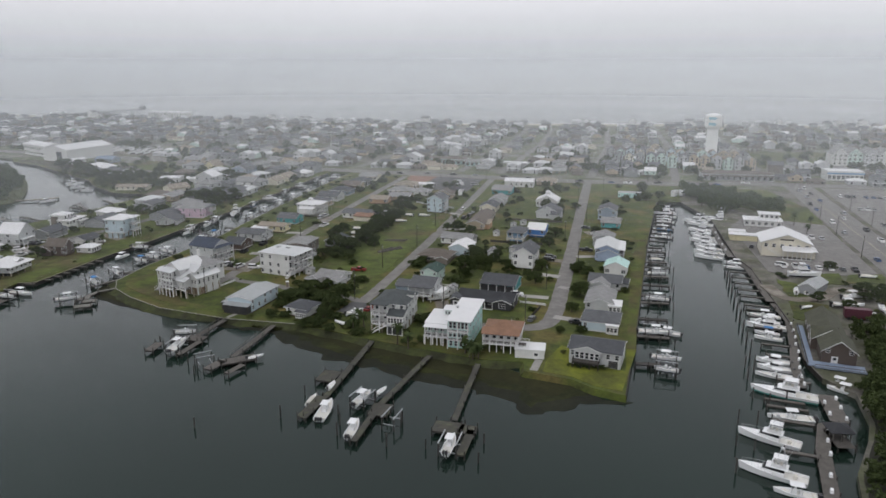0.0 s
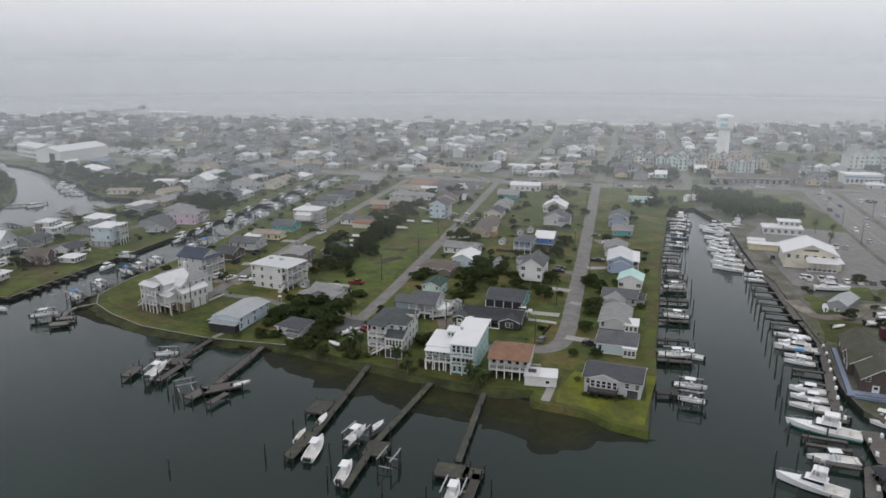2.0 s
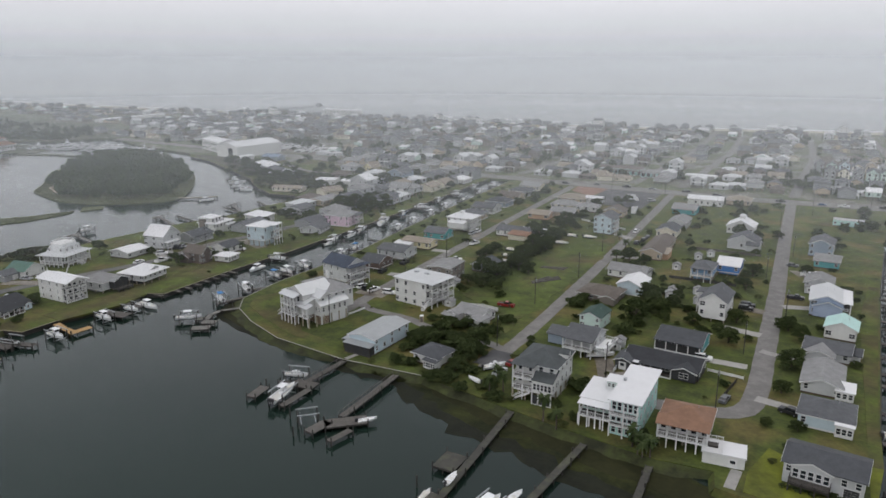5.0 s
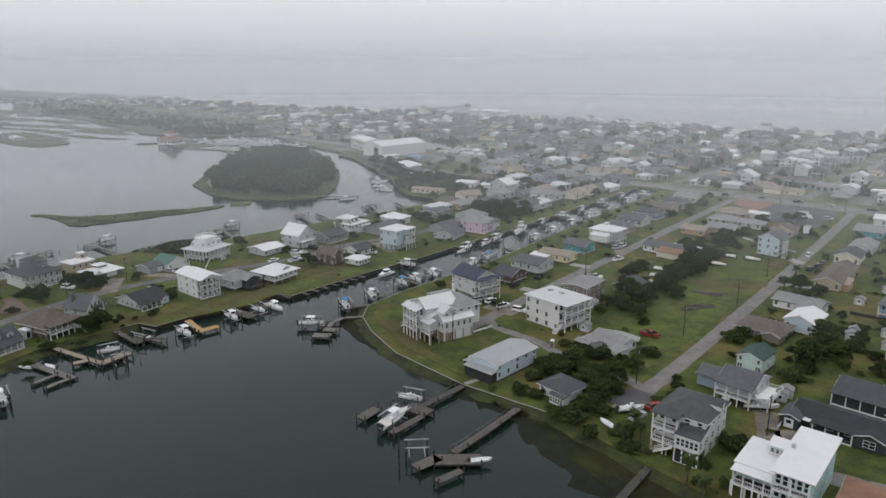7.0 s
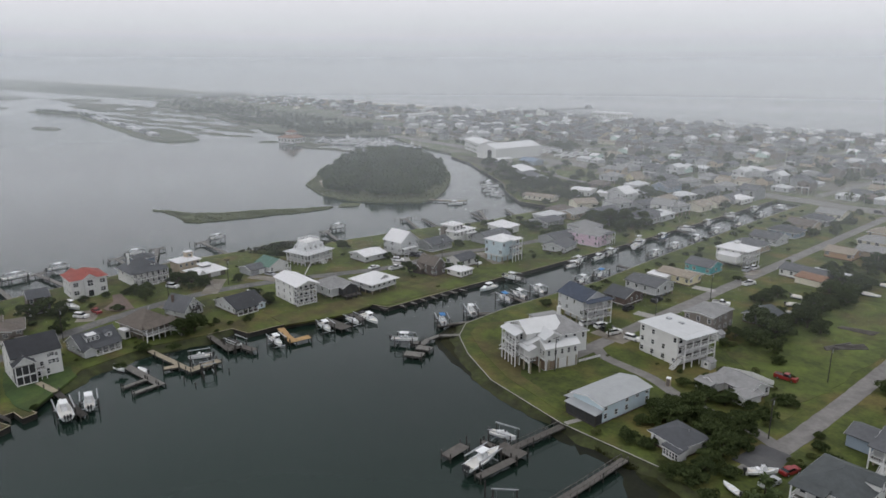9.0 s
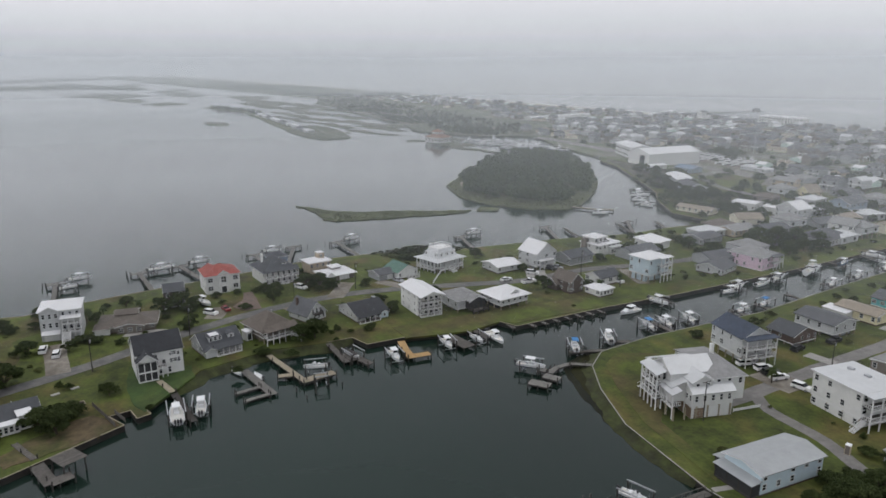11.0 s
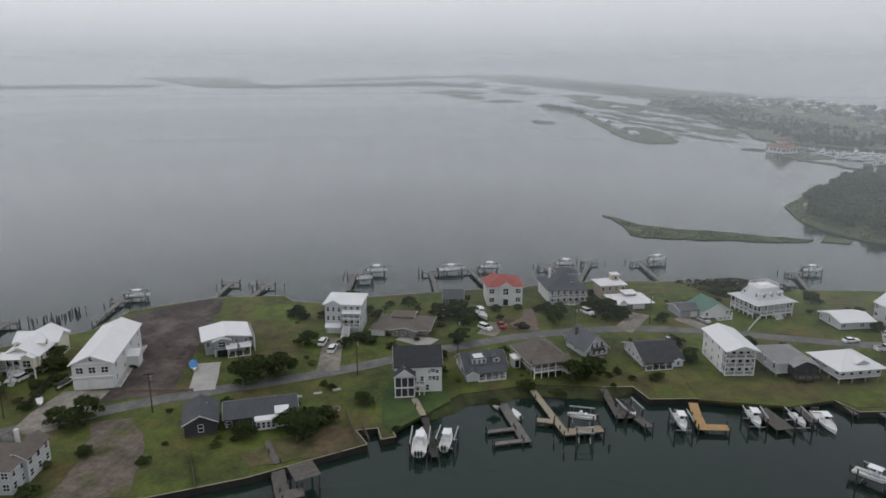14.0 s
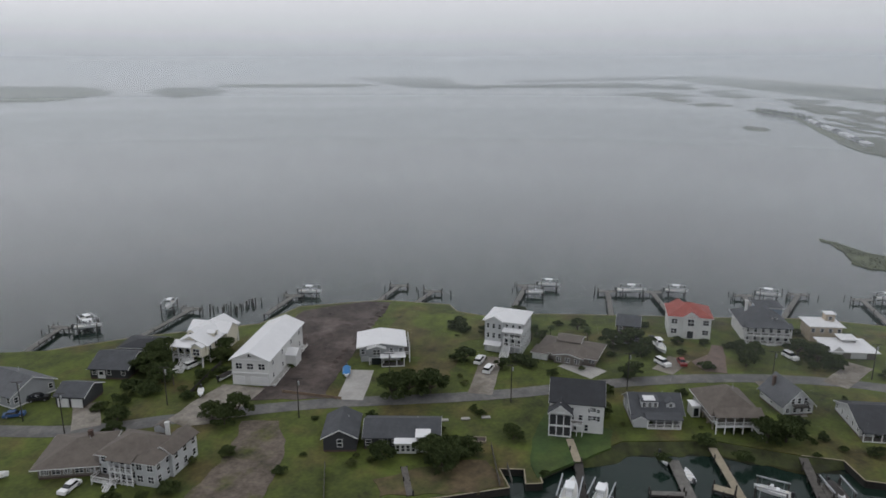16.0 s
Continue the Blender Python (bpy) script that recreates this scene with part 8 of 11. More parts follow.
# ---------------------------------------------------------------- boats. Local axes: bow to +x, waterline at z = 0
def hull_mesh(name, length, beam, free, mats, rake=0.12, fine=2.2, stripe=0.16):
    """A lofted hull with flare, transom, gunwale and a sunk deck: materials hull, deck, boot stripe."""
    bm = bmesh.new()
    n = 11
    rows = []
    for i in range(n):
        s = i / (n - 1)
        b = beam / 2 * (1 - max(0.0, (s - 0.35) / 0.65) ** fine) * (0.92 + 0.08 * min(1, s * 4))
        b = max(b, 0.03)
        x = -length / 2 + length * s
        top = free * (0.8 + 0.45 * s * s)
        low = -free * 0.5 * (1 - s ** 4)
        push = rake * length * s * s
        rows.append([(x - push * 0.6, 0, low), (x - push * 0.35, b * 0.62, low + free * 0.28), (x - push * 0.25, b * (0.72 + 0.5 * stripe), free * stripe), (x, b, top),
                     (x - 0.1, max(b - 0.16, 0.01), top + 0.02), (x - 0.12, max(b - 0.2, 0.005), top - free * 0.3)])
    left = [[bm.verts.new(p) for p in r] for r in rows]
    right = [[bm.verts.new((p[0], -p[1], p[2])) for p in r] for r in rows]
    for side in (left, right):
        for i in range(n - 1):
            for k in range(5):
                f = bm.faces.new((side[i][k], side[i + 1][k], side[i + 1][k + 1], side[i][k + 1]))
                f.material_index = (2, 2, 0, 0, 0)[k]
    for i in range(n - 1):
        bm.faces.new((left[i][5], left[i + 1][5], right[i + 1][5], right[i][5])).material_index = 1
    bm.faces.new([v for v in left[0][:4]] + [v for v in right[0][3:0:-1]])
    bmesh.ops.remove_doubles(bm, verts=bm.verts, dist=0.004)
    return mesh_from(name, bm, mats)


def outboard(parent, x, y, z):
    key = ("outboard",)
    if key not in MESHES:
        bm = bmesh.new()
        taper(bm, -0.75, 0.05, -0.24, 0.24, 0.2, 0.95, 0.1, 0.14, 0.05)
        box(bm, -0.5, -0.2, -0.1, 0.1, -0.8, 0.2)
        box(bm, -0.75, -0.1, -0.05, 0.05, -0.85, -0.78)
        MESHES[key] = mesh_from("outboard_motor", bm, ENGINE)
    part("outboard_motor", MESHES[key], None, parent, at=pose(x, y, z))


def console_boat(length, hullmat, label, top="white", motors=2):
    """An open boat with a console, a T-top and outboards."""
    b = thing("boat", 0, 0, -50, 0, label, "boat", "moored boats")
    beam, free = length * 0.31, 0.95
    part("hull", hull_mesh("hull", length, beam, free, [hullmat, GELCOAT_DECK, HULL_DARK]), None, b)
    bm = bmesh.new()
    taper(bm, -0.3, 1.1, -0.55, 0.55, 0.5, 1.75, 0.1, 0.5, 0.08)
    box(bm, -1.3, -0.7, -0.6, 0.6, 0.5, 1.25)
    part("console", bm, GELCOAT, b)
    bm = bmesh.new()
    hexa(bm, [(0.55, -0.5, 1.7), (0.72, -0.5, 1.7), (0.72, 0.5, 1.7), (0.55, 0.5, 1.7), (0.25, -0.42, 2.2), (0.32, -0.42, 2.2), (0.32, 0.42, 2.2), (0.25, 0.42, 2.2)])
    part("windscreen", bm, CAR_GLASS, b)
    if top:
        bm = bmesh.new()
        taper(bm, -1.6, 1.1, -0.95, 0.95, 2.55, 2.68, 0.1, 0.15, 0.1)
        part("top", bm, GELCOAT if top == "white" else CANVAS_BLUE, b)
        bm = bmesh.new()
        for x in (-1.2, 0.7):
            for y in (-0.6, 0.6):
                rod(bm, (x, y, 0.6), (x * 0.95, y * 1.15, 2.58), 0.035, 5)
        part("top_frame", bm, STEEL, b)
    bm = bmesh.new()
    box(bm, length * 0.2, length * 0.33, -0.5, 0.5, 0.5, 0.82)
    part("bow_seat", bm, CANVAS_WHITE, b)
    bm = bmesh.new()
    box(bm, -length / 2 + 0.35, -length / 2 + 0.9, -beam * 0.35, beam * 0.35, 0.5, 0.85)
    part("seat", bm, CANVAS_WHITE, b)
    for k in range(motors):
        outboard(b, -length / 2 - 0.05, (k - (motors - 1) / 2) * 0.62, 0.45)
    return b


def sport_fisher(length, hullmat, label, tower=True, boot=None):
    """A large sport-fishing yacht: crowned foredeck, deckhouse with a band of dark glass, flybridge with hardtop, cockpit."""
    b = thing("yacht", 0, 0, -50, 0, label, "yacht", "marina yachts")
    beam, free = length * 0.29, 1.55
    f = length / 15
    part("hull", hull_mesh("hull", length, beam, free, [hullmat, GELCOAT_DECK, boot or HULL_DARK], 0.1, 2.0, 0.36 if boot else 0.16), None, b)
    bm = bmesh.new()
    rows = []
    for i in range(9):
        s = 0.5 + 0.48 * i / 8
        half = max(0.04, beam / 2 * (1 - max(0.0, (s - 0.35) / 0.65) ** 2.0) - 0.14)
        x, edge = -length / 2 + length * s - 0.12, free * (0.8 + 0.45 * s * s) + 0.0
        rows.append([bm.verts.new((x, half * u, edge + 0.3 * (1 - u * u) * min(1.0, half))) for u in (-1, -0.6, 0, 0.6, 1)])
    for p, q in zip(rows, rows[1:]):
        for k in range(4):
            bm.faces.new((p[k], q[k], q[k + 1], p[k + 1]))
    low = [bm.verts.new((rows[0][k].co.x, rows[0][k].co.y, 0.7)) for k in (0, 4)]
    bm.faces.new((low[0], *rows[0], low[1]))
    part("foredeck", bm, GELCOAT, b)
    bm = bmesh.new()
    hexa(bm, [(-2.6 * f, -1.6 * f, 0.9), (3.1 * f, -1.1 * f, 1.5), (3.1 * f, 1.1 * f, 1.5), (-2.6 * f, 1.6 * f, 0.9),
              (-2.6 * f, -1.55 * f, 2.0), (2.3 * f, -1.1 * f, 2.0), (2.3 * f, 1.1 * f, 2.0), (-2.6 * f, 1.55 * f, 2.0)])
    part("cabin", bm, GELCOAT, b)
    bm = bmesh.new()
    hexa(bm, [(-2.55 * f, -1.53 * f, 2.0), (2.25 * f, -1.08 * f, 2.0), (2.25 * f, 1.08 * f, 2.0), (-2.55 * f, 1.53 * f, 2.0),
              (-2.55 * f, -1.42 * f, 2.68), (1.2 * f, -1.0 * f, 2.68), (1.2 * f, 1.0 * f, 2.68), (-2.55 * f, 1.42 * f, 2.68)])
    part("cabin_window", bm, CAR_GLASS, b)
    bm = bmesh.new()
    taper(bm, -3.3 * f, 1.45 * f, -1.5 * f, 1.5 * f, 2.68, 2.86, 0.0, 0.3, 0.12)
    part("cabin_roof", bm, GELCOAT, b)
    bm = bmesh.new()
    outer, inner = (-2.9 * f, 0.5 * f, 1.35 * f), (-2.8 * f, 0.1 * f, 1.2 * f)
    for x0, x1, y0, y1 in ((outer[0], outer[1], -outer[2], -inner[2]), (outer[0], outer[1], inner[2], outer[2]), (inner[1], outer[1], -inner[2], inner[2])):
        taper(bm, x0, x1, y0, y1, 2.86, 3.55, 0.0, 0.12, 0.0)
    part("flybridge", bm, GELCOAT, b)
    bm = bmesh.new()
    taper(bm, -0.7 * f, 0.0, -0.8 * f, 0.8 * f, 2.88, 3.75, 0.0, 0.25, 0.05)
    part("helm_console", bm, GELCOAT_DECK, b)
    part("helm_seat", box_mesh("helm_seat", -2.0 * f, -1.4 * f, -0.8 * f, 0.8 * f, 2.88, 3.5, CANVAS_WHITE), None, b)
    bm = bmesh.new()
    taper(bm, -3.0 * f, 0.1 * f, -1.3 * f, 1.3 * f, 4.85, 5.02, 0.2, 0.3, 0.18)
    part("hardtop", bm, GELCOAT, b)
    bm = bmesh.new()
    for x in (-2.6, -0.3):
        for y in (-1.2, 1.2):
            rod(bm, (x * f, y * f, 3.5), (x * f * 0.95, y * f * 0.95, 4.9), 0.05, 5)
    if tower:
        for y in (-0.7, 0.7):
            rod(bm, (-2.4 * f, y * f, 5.0), (-1.8 * f, y * f * 0.4, 6.8), 0.04, 5)
            rod(bm, (-0.8 * f, y * f, 5.0), (-1.4 * f, y * f * 0.4, 6.8), 0.04, 5)
        rod(bm, (-2.0 * f, 0, 6.8), (-1.2 * f, 0, 6.8), 0.3, 6)
    for s in (-1, 1):
        rod(bm, (-1.6 * f, s * 1.45 * f, 2.9), (-3.8 * f, s * 2.3 * f, 8.0), 0.03, 4)
    part("rigging", bm, STEEL, b)
    bm = bmesh.new()
    for s in (-1, 1):
        last = None
        for i in range(8):
            x = (1.5 + i * 0.74) * f
            t = x / length + 0.5
            hb = max(0.05, beam / 2 * (1 - max(0.0, (t - 0.35) / 0.65) ** 2) - 0.12)
            foot = free * (0.8 + 0.45 * t * t)
            rod(bm, (x, s * hb, foot), (x, s * hb, foot + 0.75), 0.02, 4)
            if last:
                rod(bm, last, (x, s * hb, foot + 0.75), 0.022, 4)
            last = (x, s * hb, foot + 0.75)
    part("bow_rail", bm, STEEL, b)
    part("fighting_chair", box_mesh("fighting_chair", -length / 2 + 1.9, -length / 2 + 2.7, -0.4, 0.4, 0.8, 1.6, CANVAS_WHITE), None, b)
    return b


def cruiser(length, hullmat, label):
    """A cabin boat with windscreen and low hardtop."""
    b = thing("boat", 0, 0, -50, 0, label, "boat", "moored boats")
    beam, free = length * 0.32, 1.15
    part("hull", hull_mesh("hull", length, beam, free, [hullmat, GELCOAT_DECK, HULL_DARK]), None, b)
    bm = bmesh.new()
    taper(bm, -0.6, length * 0.34, -beam * 0.32, beam * 0.32, 0.9, 1.75, 0.1, length * 0.16, 0.2)
    part("cabin", bm, GELCOAT, b)
    bm = bmesh.new()
    taper(bm, -1.0, 1.2, -beam * 0.34, beam * 0.34, 1.72, 2.35, 0.0, 0.7, 0.15)
    part("windscreen", bm, CAR_GLASS, b)
    bm = bmesh.new()
    taper(bm, -2.0, 0.7, -beam * 0.36, beam * 0.36, 2.4, 2.55, 0.1, 0.2, 0.1)
    part("hardtop", bm, GELCOAT, b)
    bm = bmesh.new()
    for y in (-1, 1):
        rod(bm, (-1.8, y * beam * 0.33, 1.0), (-1.8, y * beam * 0.32, 2.42), 0.04, 5)
    part("top_frame", bm, STEEL, b)
    for k in range(2):
        outboard(b, -length / 2 - 0.05, (k - 0.5) * 0.66, 0.5)
    return b


def skiff(length, hullmat, label, cover=None):
    b = thing("boat", 0, 0, -50, 0, label, "boat", "moored boats")
    part("hull", hull_mesh("hull", length, length * 0.34, 0.6, [hullmat, GELCOAT_DECK, HULL_DARK]), None, b)
    if cover:
        bm = bmesh.new()
        taper(bm, -length * 0.46, length * 0.3, -length * 0.16, length * 0.16, 0.55, 1.15, 0.3, length * 0.3, length * 0.13)
        part("cover", bm, cover, b)
    else:
        for x in (-0.28, 0.02, 0.24):
            bm = bmesh.new()
            box(bm, length * x, length * x + 0.35, -length * 0.13, length * 0.13, 0.4, 0.55)
            part("bench", bm, GELCOAT, b)
    outboard(b, -length / 2 - 0.02, 0, 0.25)
    return b


FLEET = {
    "cc": console_boat(8.0, GELCOAT, "white open fishing boat with T-top and twin outboards"),
    "ccbig": console_boat(10.5, GELCOAT, "large white centre-console boat with hardtop and outboards", "white", 3),
    "ccblue": console_boat(7.5, HULL_BLUE, "blue-hulled centre-console boat with white top"),
    "ccblt": console_boat(7.2, GELCOAT, "white open boat with blue canvas top", "blue", 1),
    "open": console_boat(6.4, GELCOAT, "small white open boat with one outboard", None, 1),
    "cruiser": cruiser(9.0, GELCOAT, "white cabin cruiser with hardtop"),
    "sport": sport_fisher(13.2, GELCOAT, "large white sport-fishing yacht with flybridge"),
    "sportteal": sport_fisher(15.8, GELCOAT, "large white sport-fishing yacht with teal boot stripe", False, HULL_TEAL),
    "sportsmall": sport_fisher(12.0, GELCOAT, "white convertible fishing boat with flybridge", False),
    "skiff": skiff(4.6, GELCOAT, "small white skiff with outboard"),
    "covered": skiff(6.2, GELCOAT, "boat under a pale canvas cover", CANVAS_WHITE),
    "covereddark": skiff(6.2, GELCOAT, "boat under a dark canvas cover", TIMBER_DARK),
    "coveredblue": skiff(6.2, GELCOAT, "boat under a blue canvas cover", CANVAS_BLUE),
}


def boat(kind, bow, stern=None, heading=None, z=0.0):
    """A boat with its bow and stern at two plan points, or at one point with a heading in degrees."""
    if stern:
        x, y = (bow[0] + stern[0]) / 2, (bow[1] + stern[1]) / 2
        heading = math.degrees(math.atan2(bow[1] - stern[1], bow[0] - stern[0]))
    else:
        x, y = bow
    return copy_thing(FLEET[kind], pose(x, y, z, 0, 0, heading))


PILE_D = {}


def pile_at(parent, x, y, h, r=0.16, mat=None, name="timber_post"):
    """A round timber pile standing in the water."""
    key = (round(h, 1), r, (mat or TIMBER_DARK).name)
    if key not in PILE_D:
        bm = bmesh.new()
        rod(bm, (0, 0, -2), (0, 0, h), r * 1.1, 7, 0, r)
        PILE_D[key] = mesh_from("pile", bm, mat or TIMBER_DARK)
    return part(name, PILE_D[key], None, parent, at=pose(x, y, 0))


def dock(pts, width=1.6, label="weathered grey timber dock on dark piles", mat=None, z=1.25, gap=4.0, heads=(), rail=False, floating=False):
    """A timber dock along a line, with piles each side; heads: (x, y, w, d, turn) platforms."""
    k = thing("dock", pts[0][0], pts[0][1], 0, 0, label, "dock", "docks")
    ox, oy = pts[0]
    m = mat or TIMBER_OLD
    for i_, ((ax, ay), (bx, by)) in enumerate(zip(pts, pts[1:])):
        a, b = Vector((ax - ox, ay - oy)), Vector((bx - ox, by - oy))
        L = (b - a).length
        ang = math.degrees(math.atan2(b.y - a.y, b.x - a.x))
        bm = bmesh.new()
        box(bm, -width * 0.25 * (i_ > 0), L + width * 0.25 * (i_ < len(pts) - 2), -width / 2, width / 2, z - 0.1, z + 0.005 * (i_ % 2))
        for s in (-width / 2 + 0.15, width / 2 - 0.15):
            box(bm, 0, L, s - 0.08, s + 0.08, z - 0.4, z - 0.1, 1)
        hub = part("deck", bm, [m, TIMBER_DARK], k, at=pose(a.x, a.y, 0, 0, 0, ang))
        n = max(1, int(L / gap))
        if oy > 255 or ox < -290 or ox > 4:
            bm = bmesh.new()
            for i in range(n + 1):
                for s in (-1, 1):
                    top = z + (0.9 if (i + s) % 3 == 0 and not floating else 0.08)
                    rod(bm, (L * i / n, s * (width / 2 - 0.05), -2), (L * i / n, s * (width / 2 - 0.05), top), 0.16, 6)
            tagged(part("piling", bm, TIMBER_DARK, hub), kind="stuff")
            continue
        for i in range(n + 1):
            for s in (-1, 1):
                pile_at(hub, L * i / n, s * (width / 2 - 0.05), z + (0.9 if (i + s) % 3 == 0 and not floating else 0.08), 0.15)
        if rail:
            bm = bmesh.new()
            for s in (-width / 2 + 0.05, width / 2 - 0.05):
                box(bm, 0, L, s - 0.05, s + 0.05, z + 0.85, z + 0.95)
                for i in range(int(L / 2) + 1):
                    box(bm, i * 2 - 0.05, i * 2 + 0.05, s - 0.05, s + 0.05, z, z + 0.9)
            part("handrail", bm, m, hub)
    for x, y, w, d, turn in heads:
        bm = bmesh.new()
        box(bm, -w / 2, w / 2, -d / 2, d / 2, z - 0.1, z + 0.02)
        box(bm, -w / 2, w / 2, -d / 2, -d / 2 + 0.12, z - 0.45, z - 0.1, 1)
        box(bm, -w / 2, w / 2, d / 2 - 0.12, d / 2, z - 0.45, z - 0.1, 1)
        hub = part("platform", bm, [m, TIMBER_DARK], k, at=pose(x - ox, y - oy, 0, 0, 0, turn))
        for sx in (-1, 0, 1):
            for sy in (-1, 1):
                if w > 3.5 or sx:
                    pile_at(hub, sx * (w / 2 - 0.1), sy * (d / 2 - 0.05), z + (1.0 if sx else 0.1), 0.16)
    return k


def lift(x, y, heading, length=5.0, beam=3.6, cradle=1.4):
    """A boat lift: four tall piles, two top beams, a cradle."""
    k = thing("boat_lift", x, y, 0, heading, "timber and steel boat lift standing in the water", "boat lift", "boat lifts")
    for sx in (-1, 1):
        for sy in (-1, 1):
            pile_at(k, sx * length / 2, sy * beam / 2, 3.3, 0.17)
    for sy in (-1, 1):
        bm = bmesh.new()
        box(bm, -length / 2 - 0.3, length / 2 + 0.3, sy * beam / 2 - 0.12, sy * beam / 2 + 0.12, 3.1, 3.32)
        part("beam", bm, STEEL, k)
    for sx in (-1, 1):
        bm = bmesh.new()
        box(bm, sx * length * 0.36 - 0.1, sx * length * 0.36 + 0.1, -beam / 2, beam / 2, cradle - 0.45, cradle - 0.25)
        for sy in (-1, 1):
            rod(bm, (sx * length * 0.36, sy * (beam / 2 - 0.15), cradle - 0.3), (sx * length * 0.36, sy * (beam / 2 - 0.1), 3.15), 0.025, 4)
        part("cradle", bm, STEEL, k)
    return k


def lifted(kind, x, y, heading, cradle=1.5):
    cradle *= 0.8
    lift(x, y, heading, 5.4 if kind != "ccbig" else 7.0, 3.9, cradle)
    boat(kind, (x, y), heading=heading, z=cradle + 0.12)


def mooring(x, y, h=3.0):
    k = pile_at(None, x, y, h + 0.6 * math.sin(x * 3.7 + y), 0.17, None, "mooring_post")
    tagged(k, "dark weathered timber mooring post standing in water", "mooring post", "mooring posts")


# docks and boats off the point
dock([(-72.7, 190.6), (-71.6, 168), (-70.8, 150), (-71.4, 138)], 1.7, "long dark pier with lower platform and float", TIMBER_WET, gap=4, heads=[(-75, 161, 5, 6.5, 0), (-72.2, 144, 1.8, 11, 0)])
boat("ccbig", (-69.0, 149.4), (-67.8, 139.2))
boat("covered", (-74.2, 151.6), (-73.6, 145.6))
boat("skiff", (-71.5, 155), heading=90, z=1.4)
dock([(-52.7, 181), (-54.4, 165), (-56, 149.7), (-55.8, 131)], 1.6, "long dark timber pier with boat lifts", TIMBER_WET, gap=4, heads=[(-55, 146.5, 5, 6, 4)])
lifted("cc", -61, 150, 80)
boat("cc", (-58.4, 140.6), (-57.9, 133), z=0.4)
boat("skiff", (-58.2, 156), heading=75, z=1.0)
lift(-50.5, 142, 85, 5, 3)
dock([(-38.1, 179), (-37.4, 163), (-36.6, 146)], 1.5, "narrow weathered pier with square pier head", TIMBER_WET, gap=4, heads=[(-37, 142.5, 7, 5, 3), (-31.6, 137, 2, 11, 0), (-32.5, 142.5, 4, 4, 0)])
lifted("cc", -34.6, 134.6, 90, 1.3)
dock([(-125.4, 192.2), (-125.9, 177)], 1.8, "timber pier with boat lift and floating dock", gap=4, rail=True, heads=[(-125.4, 175.4, 6.6, 4.0, 5), (-122.5, 168.4, 1.9, 10.4, 0), (-130.2, 173.8, 4.2, 1.4, 12), (-133.0, 166.4, 2.8, 6.2, 8)])
lifted("ccbig", -126.2, 168.2, 98, 1.5)
lifted("open", -130.4, 178.2, 18, 1.4)
dock([(-107.6, 191.4), (-106.9, 178), (-106.6, 166)], 1.8, "timber pier with handrails and T-shaped head", gap=4, rail=True, heads=[(-104.2, 164.4, 10, 4, 42), (-108.3, 159.4, 3, 6, -10), (-101.6, 158.6, 1.8, 6.5, -12)])
lift(-112.6, 161, 45, 4.6, 3.4)
boat("skiff", (-100.2, 167.4), heading=50, z=1.0)
dock([(-181.7, 213.1), (-186.6, 206.2), (-186.3, 201.4), (-184.2, 197.6)], 1.6, "crooked timber dock off the point with floats", TIMBER_GREY, gap=4, heads=[(-181.8, 196.6, 4.6, 3.0, 30), (-180.2, 191.6, 5.6, 3.2, 35), (-186.6, 197.4, 3.2, 2.2, 40)])
lifted("cc", -189.8, 195.6, 40)
for x, y, kd in ((-195.2, 214.6, "ccblt"), (-196, 227.8, "cc")):
    lifted(kd, x, y, 150)
dock([(-189, 222), (-191.5, 216), (-193, 211)], 1.6, "short dock with boat lifts beside the canal")
dock([(-191, 232), (-193.5, 228.5)], 2.2, "short dock with boat lift beside the canal")
for x, y in ((-77.5, 138.6), (-77.2, 151.1), (-61.1, 134.3), (-62.4, 139), (-48.7, 132.8), (-48.4, 142.1), (-27.6, 131.4), (-28.1, 139.6), (-94.5, 129), (-112, 155), (-118, 161), (-133.5, 170), (-65, 144), (-40, 134)):
    mooring(x, y)
# docks along the eastern canal, west bank
for y, kd, x1 in ((228.5, None, 14), (246, "cc", 15), (254, None, 14), (267, None, 16), (279, "cc", 16), (293, None, 17), (301, "covered", 16), (318, None, 16), (326, None, 15), (191, None, 11), (212.5, "ccbig", 14)):
    x0 = 5.0 + (y - 231) * 0.022
    dock([(x0, y), (x1, y + 0.6)], 1.8, "dark finger dock off the canal bank", gap=3, mat=TIMBER_DARK if kd is None else TIMBER_OLD)
    if kd:
        lifted(kd, x1 - 3.8, y + 4.0, 5 if y % 2 else 178, 1.2)
    for k in range(3):
        mooring(x1 + 1.5 - k * 4.2, y - 3.2 + k * 0.4, 2.6)
lifted("cc", 12.6, 195.6, -5)
lifted("open", 12.2, 187.4, 175)
boat("cruiser", (13, 219), heading=170)
for k, (y, kd) in enumerate(((343, None), (351, "cc"), (360, None), (369, "ccblue"), (378, "open"), (387, "cruiser"), (394, "cc"), (401, "ccbig"), (409, "sportsmall"), (416, "cc"), (424, "cruiser"))):
    x0 = 9.5 + (y - 340) * 0.06
    dock([(x0, y - 3.6), (x0 + 7 + k % 3, y - 3.4)], 1.2, "finger dock with mooring piles", TIMBER_DARK, gap=4)
    if kd:
        boat(kd, (x0 + 5.2 + k % 2, y), heading=176 + (k * 37) % 9)
    mooring(x0 + 9.5, y + 1.0, 2.6)
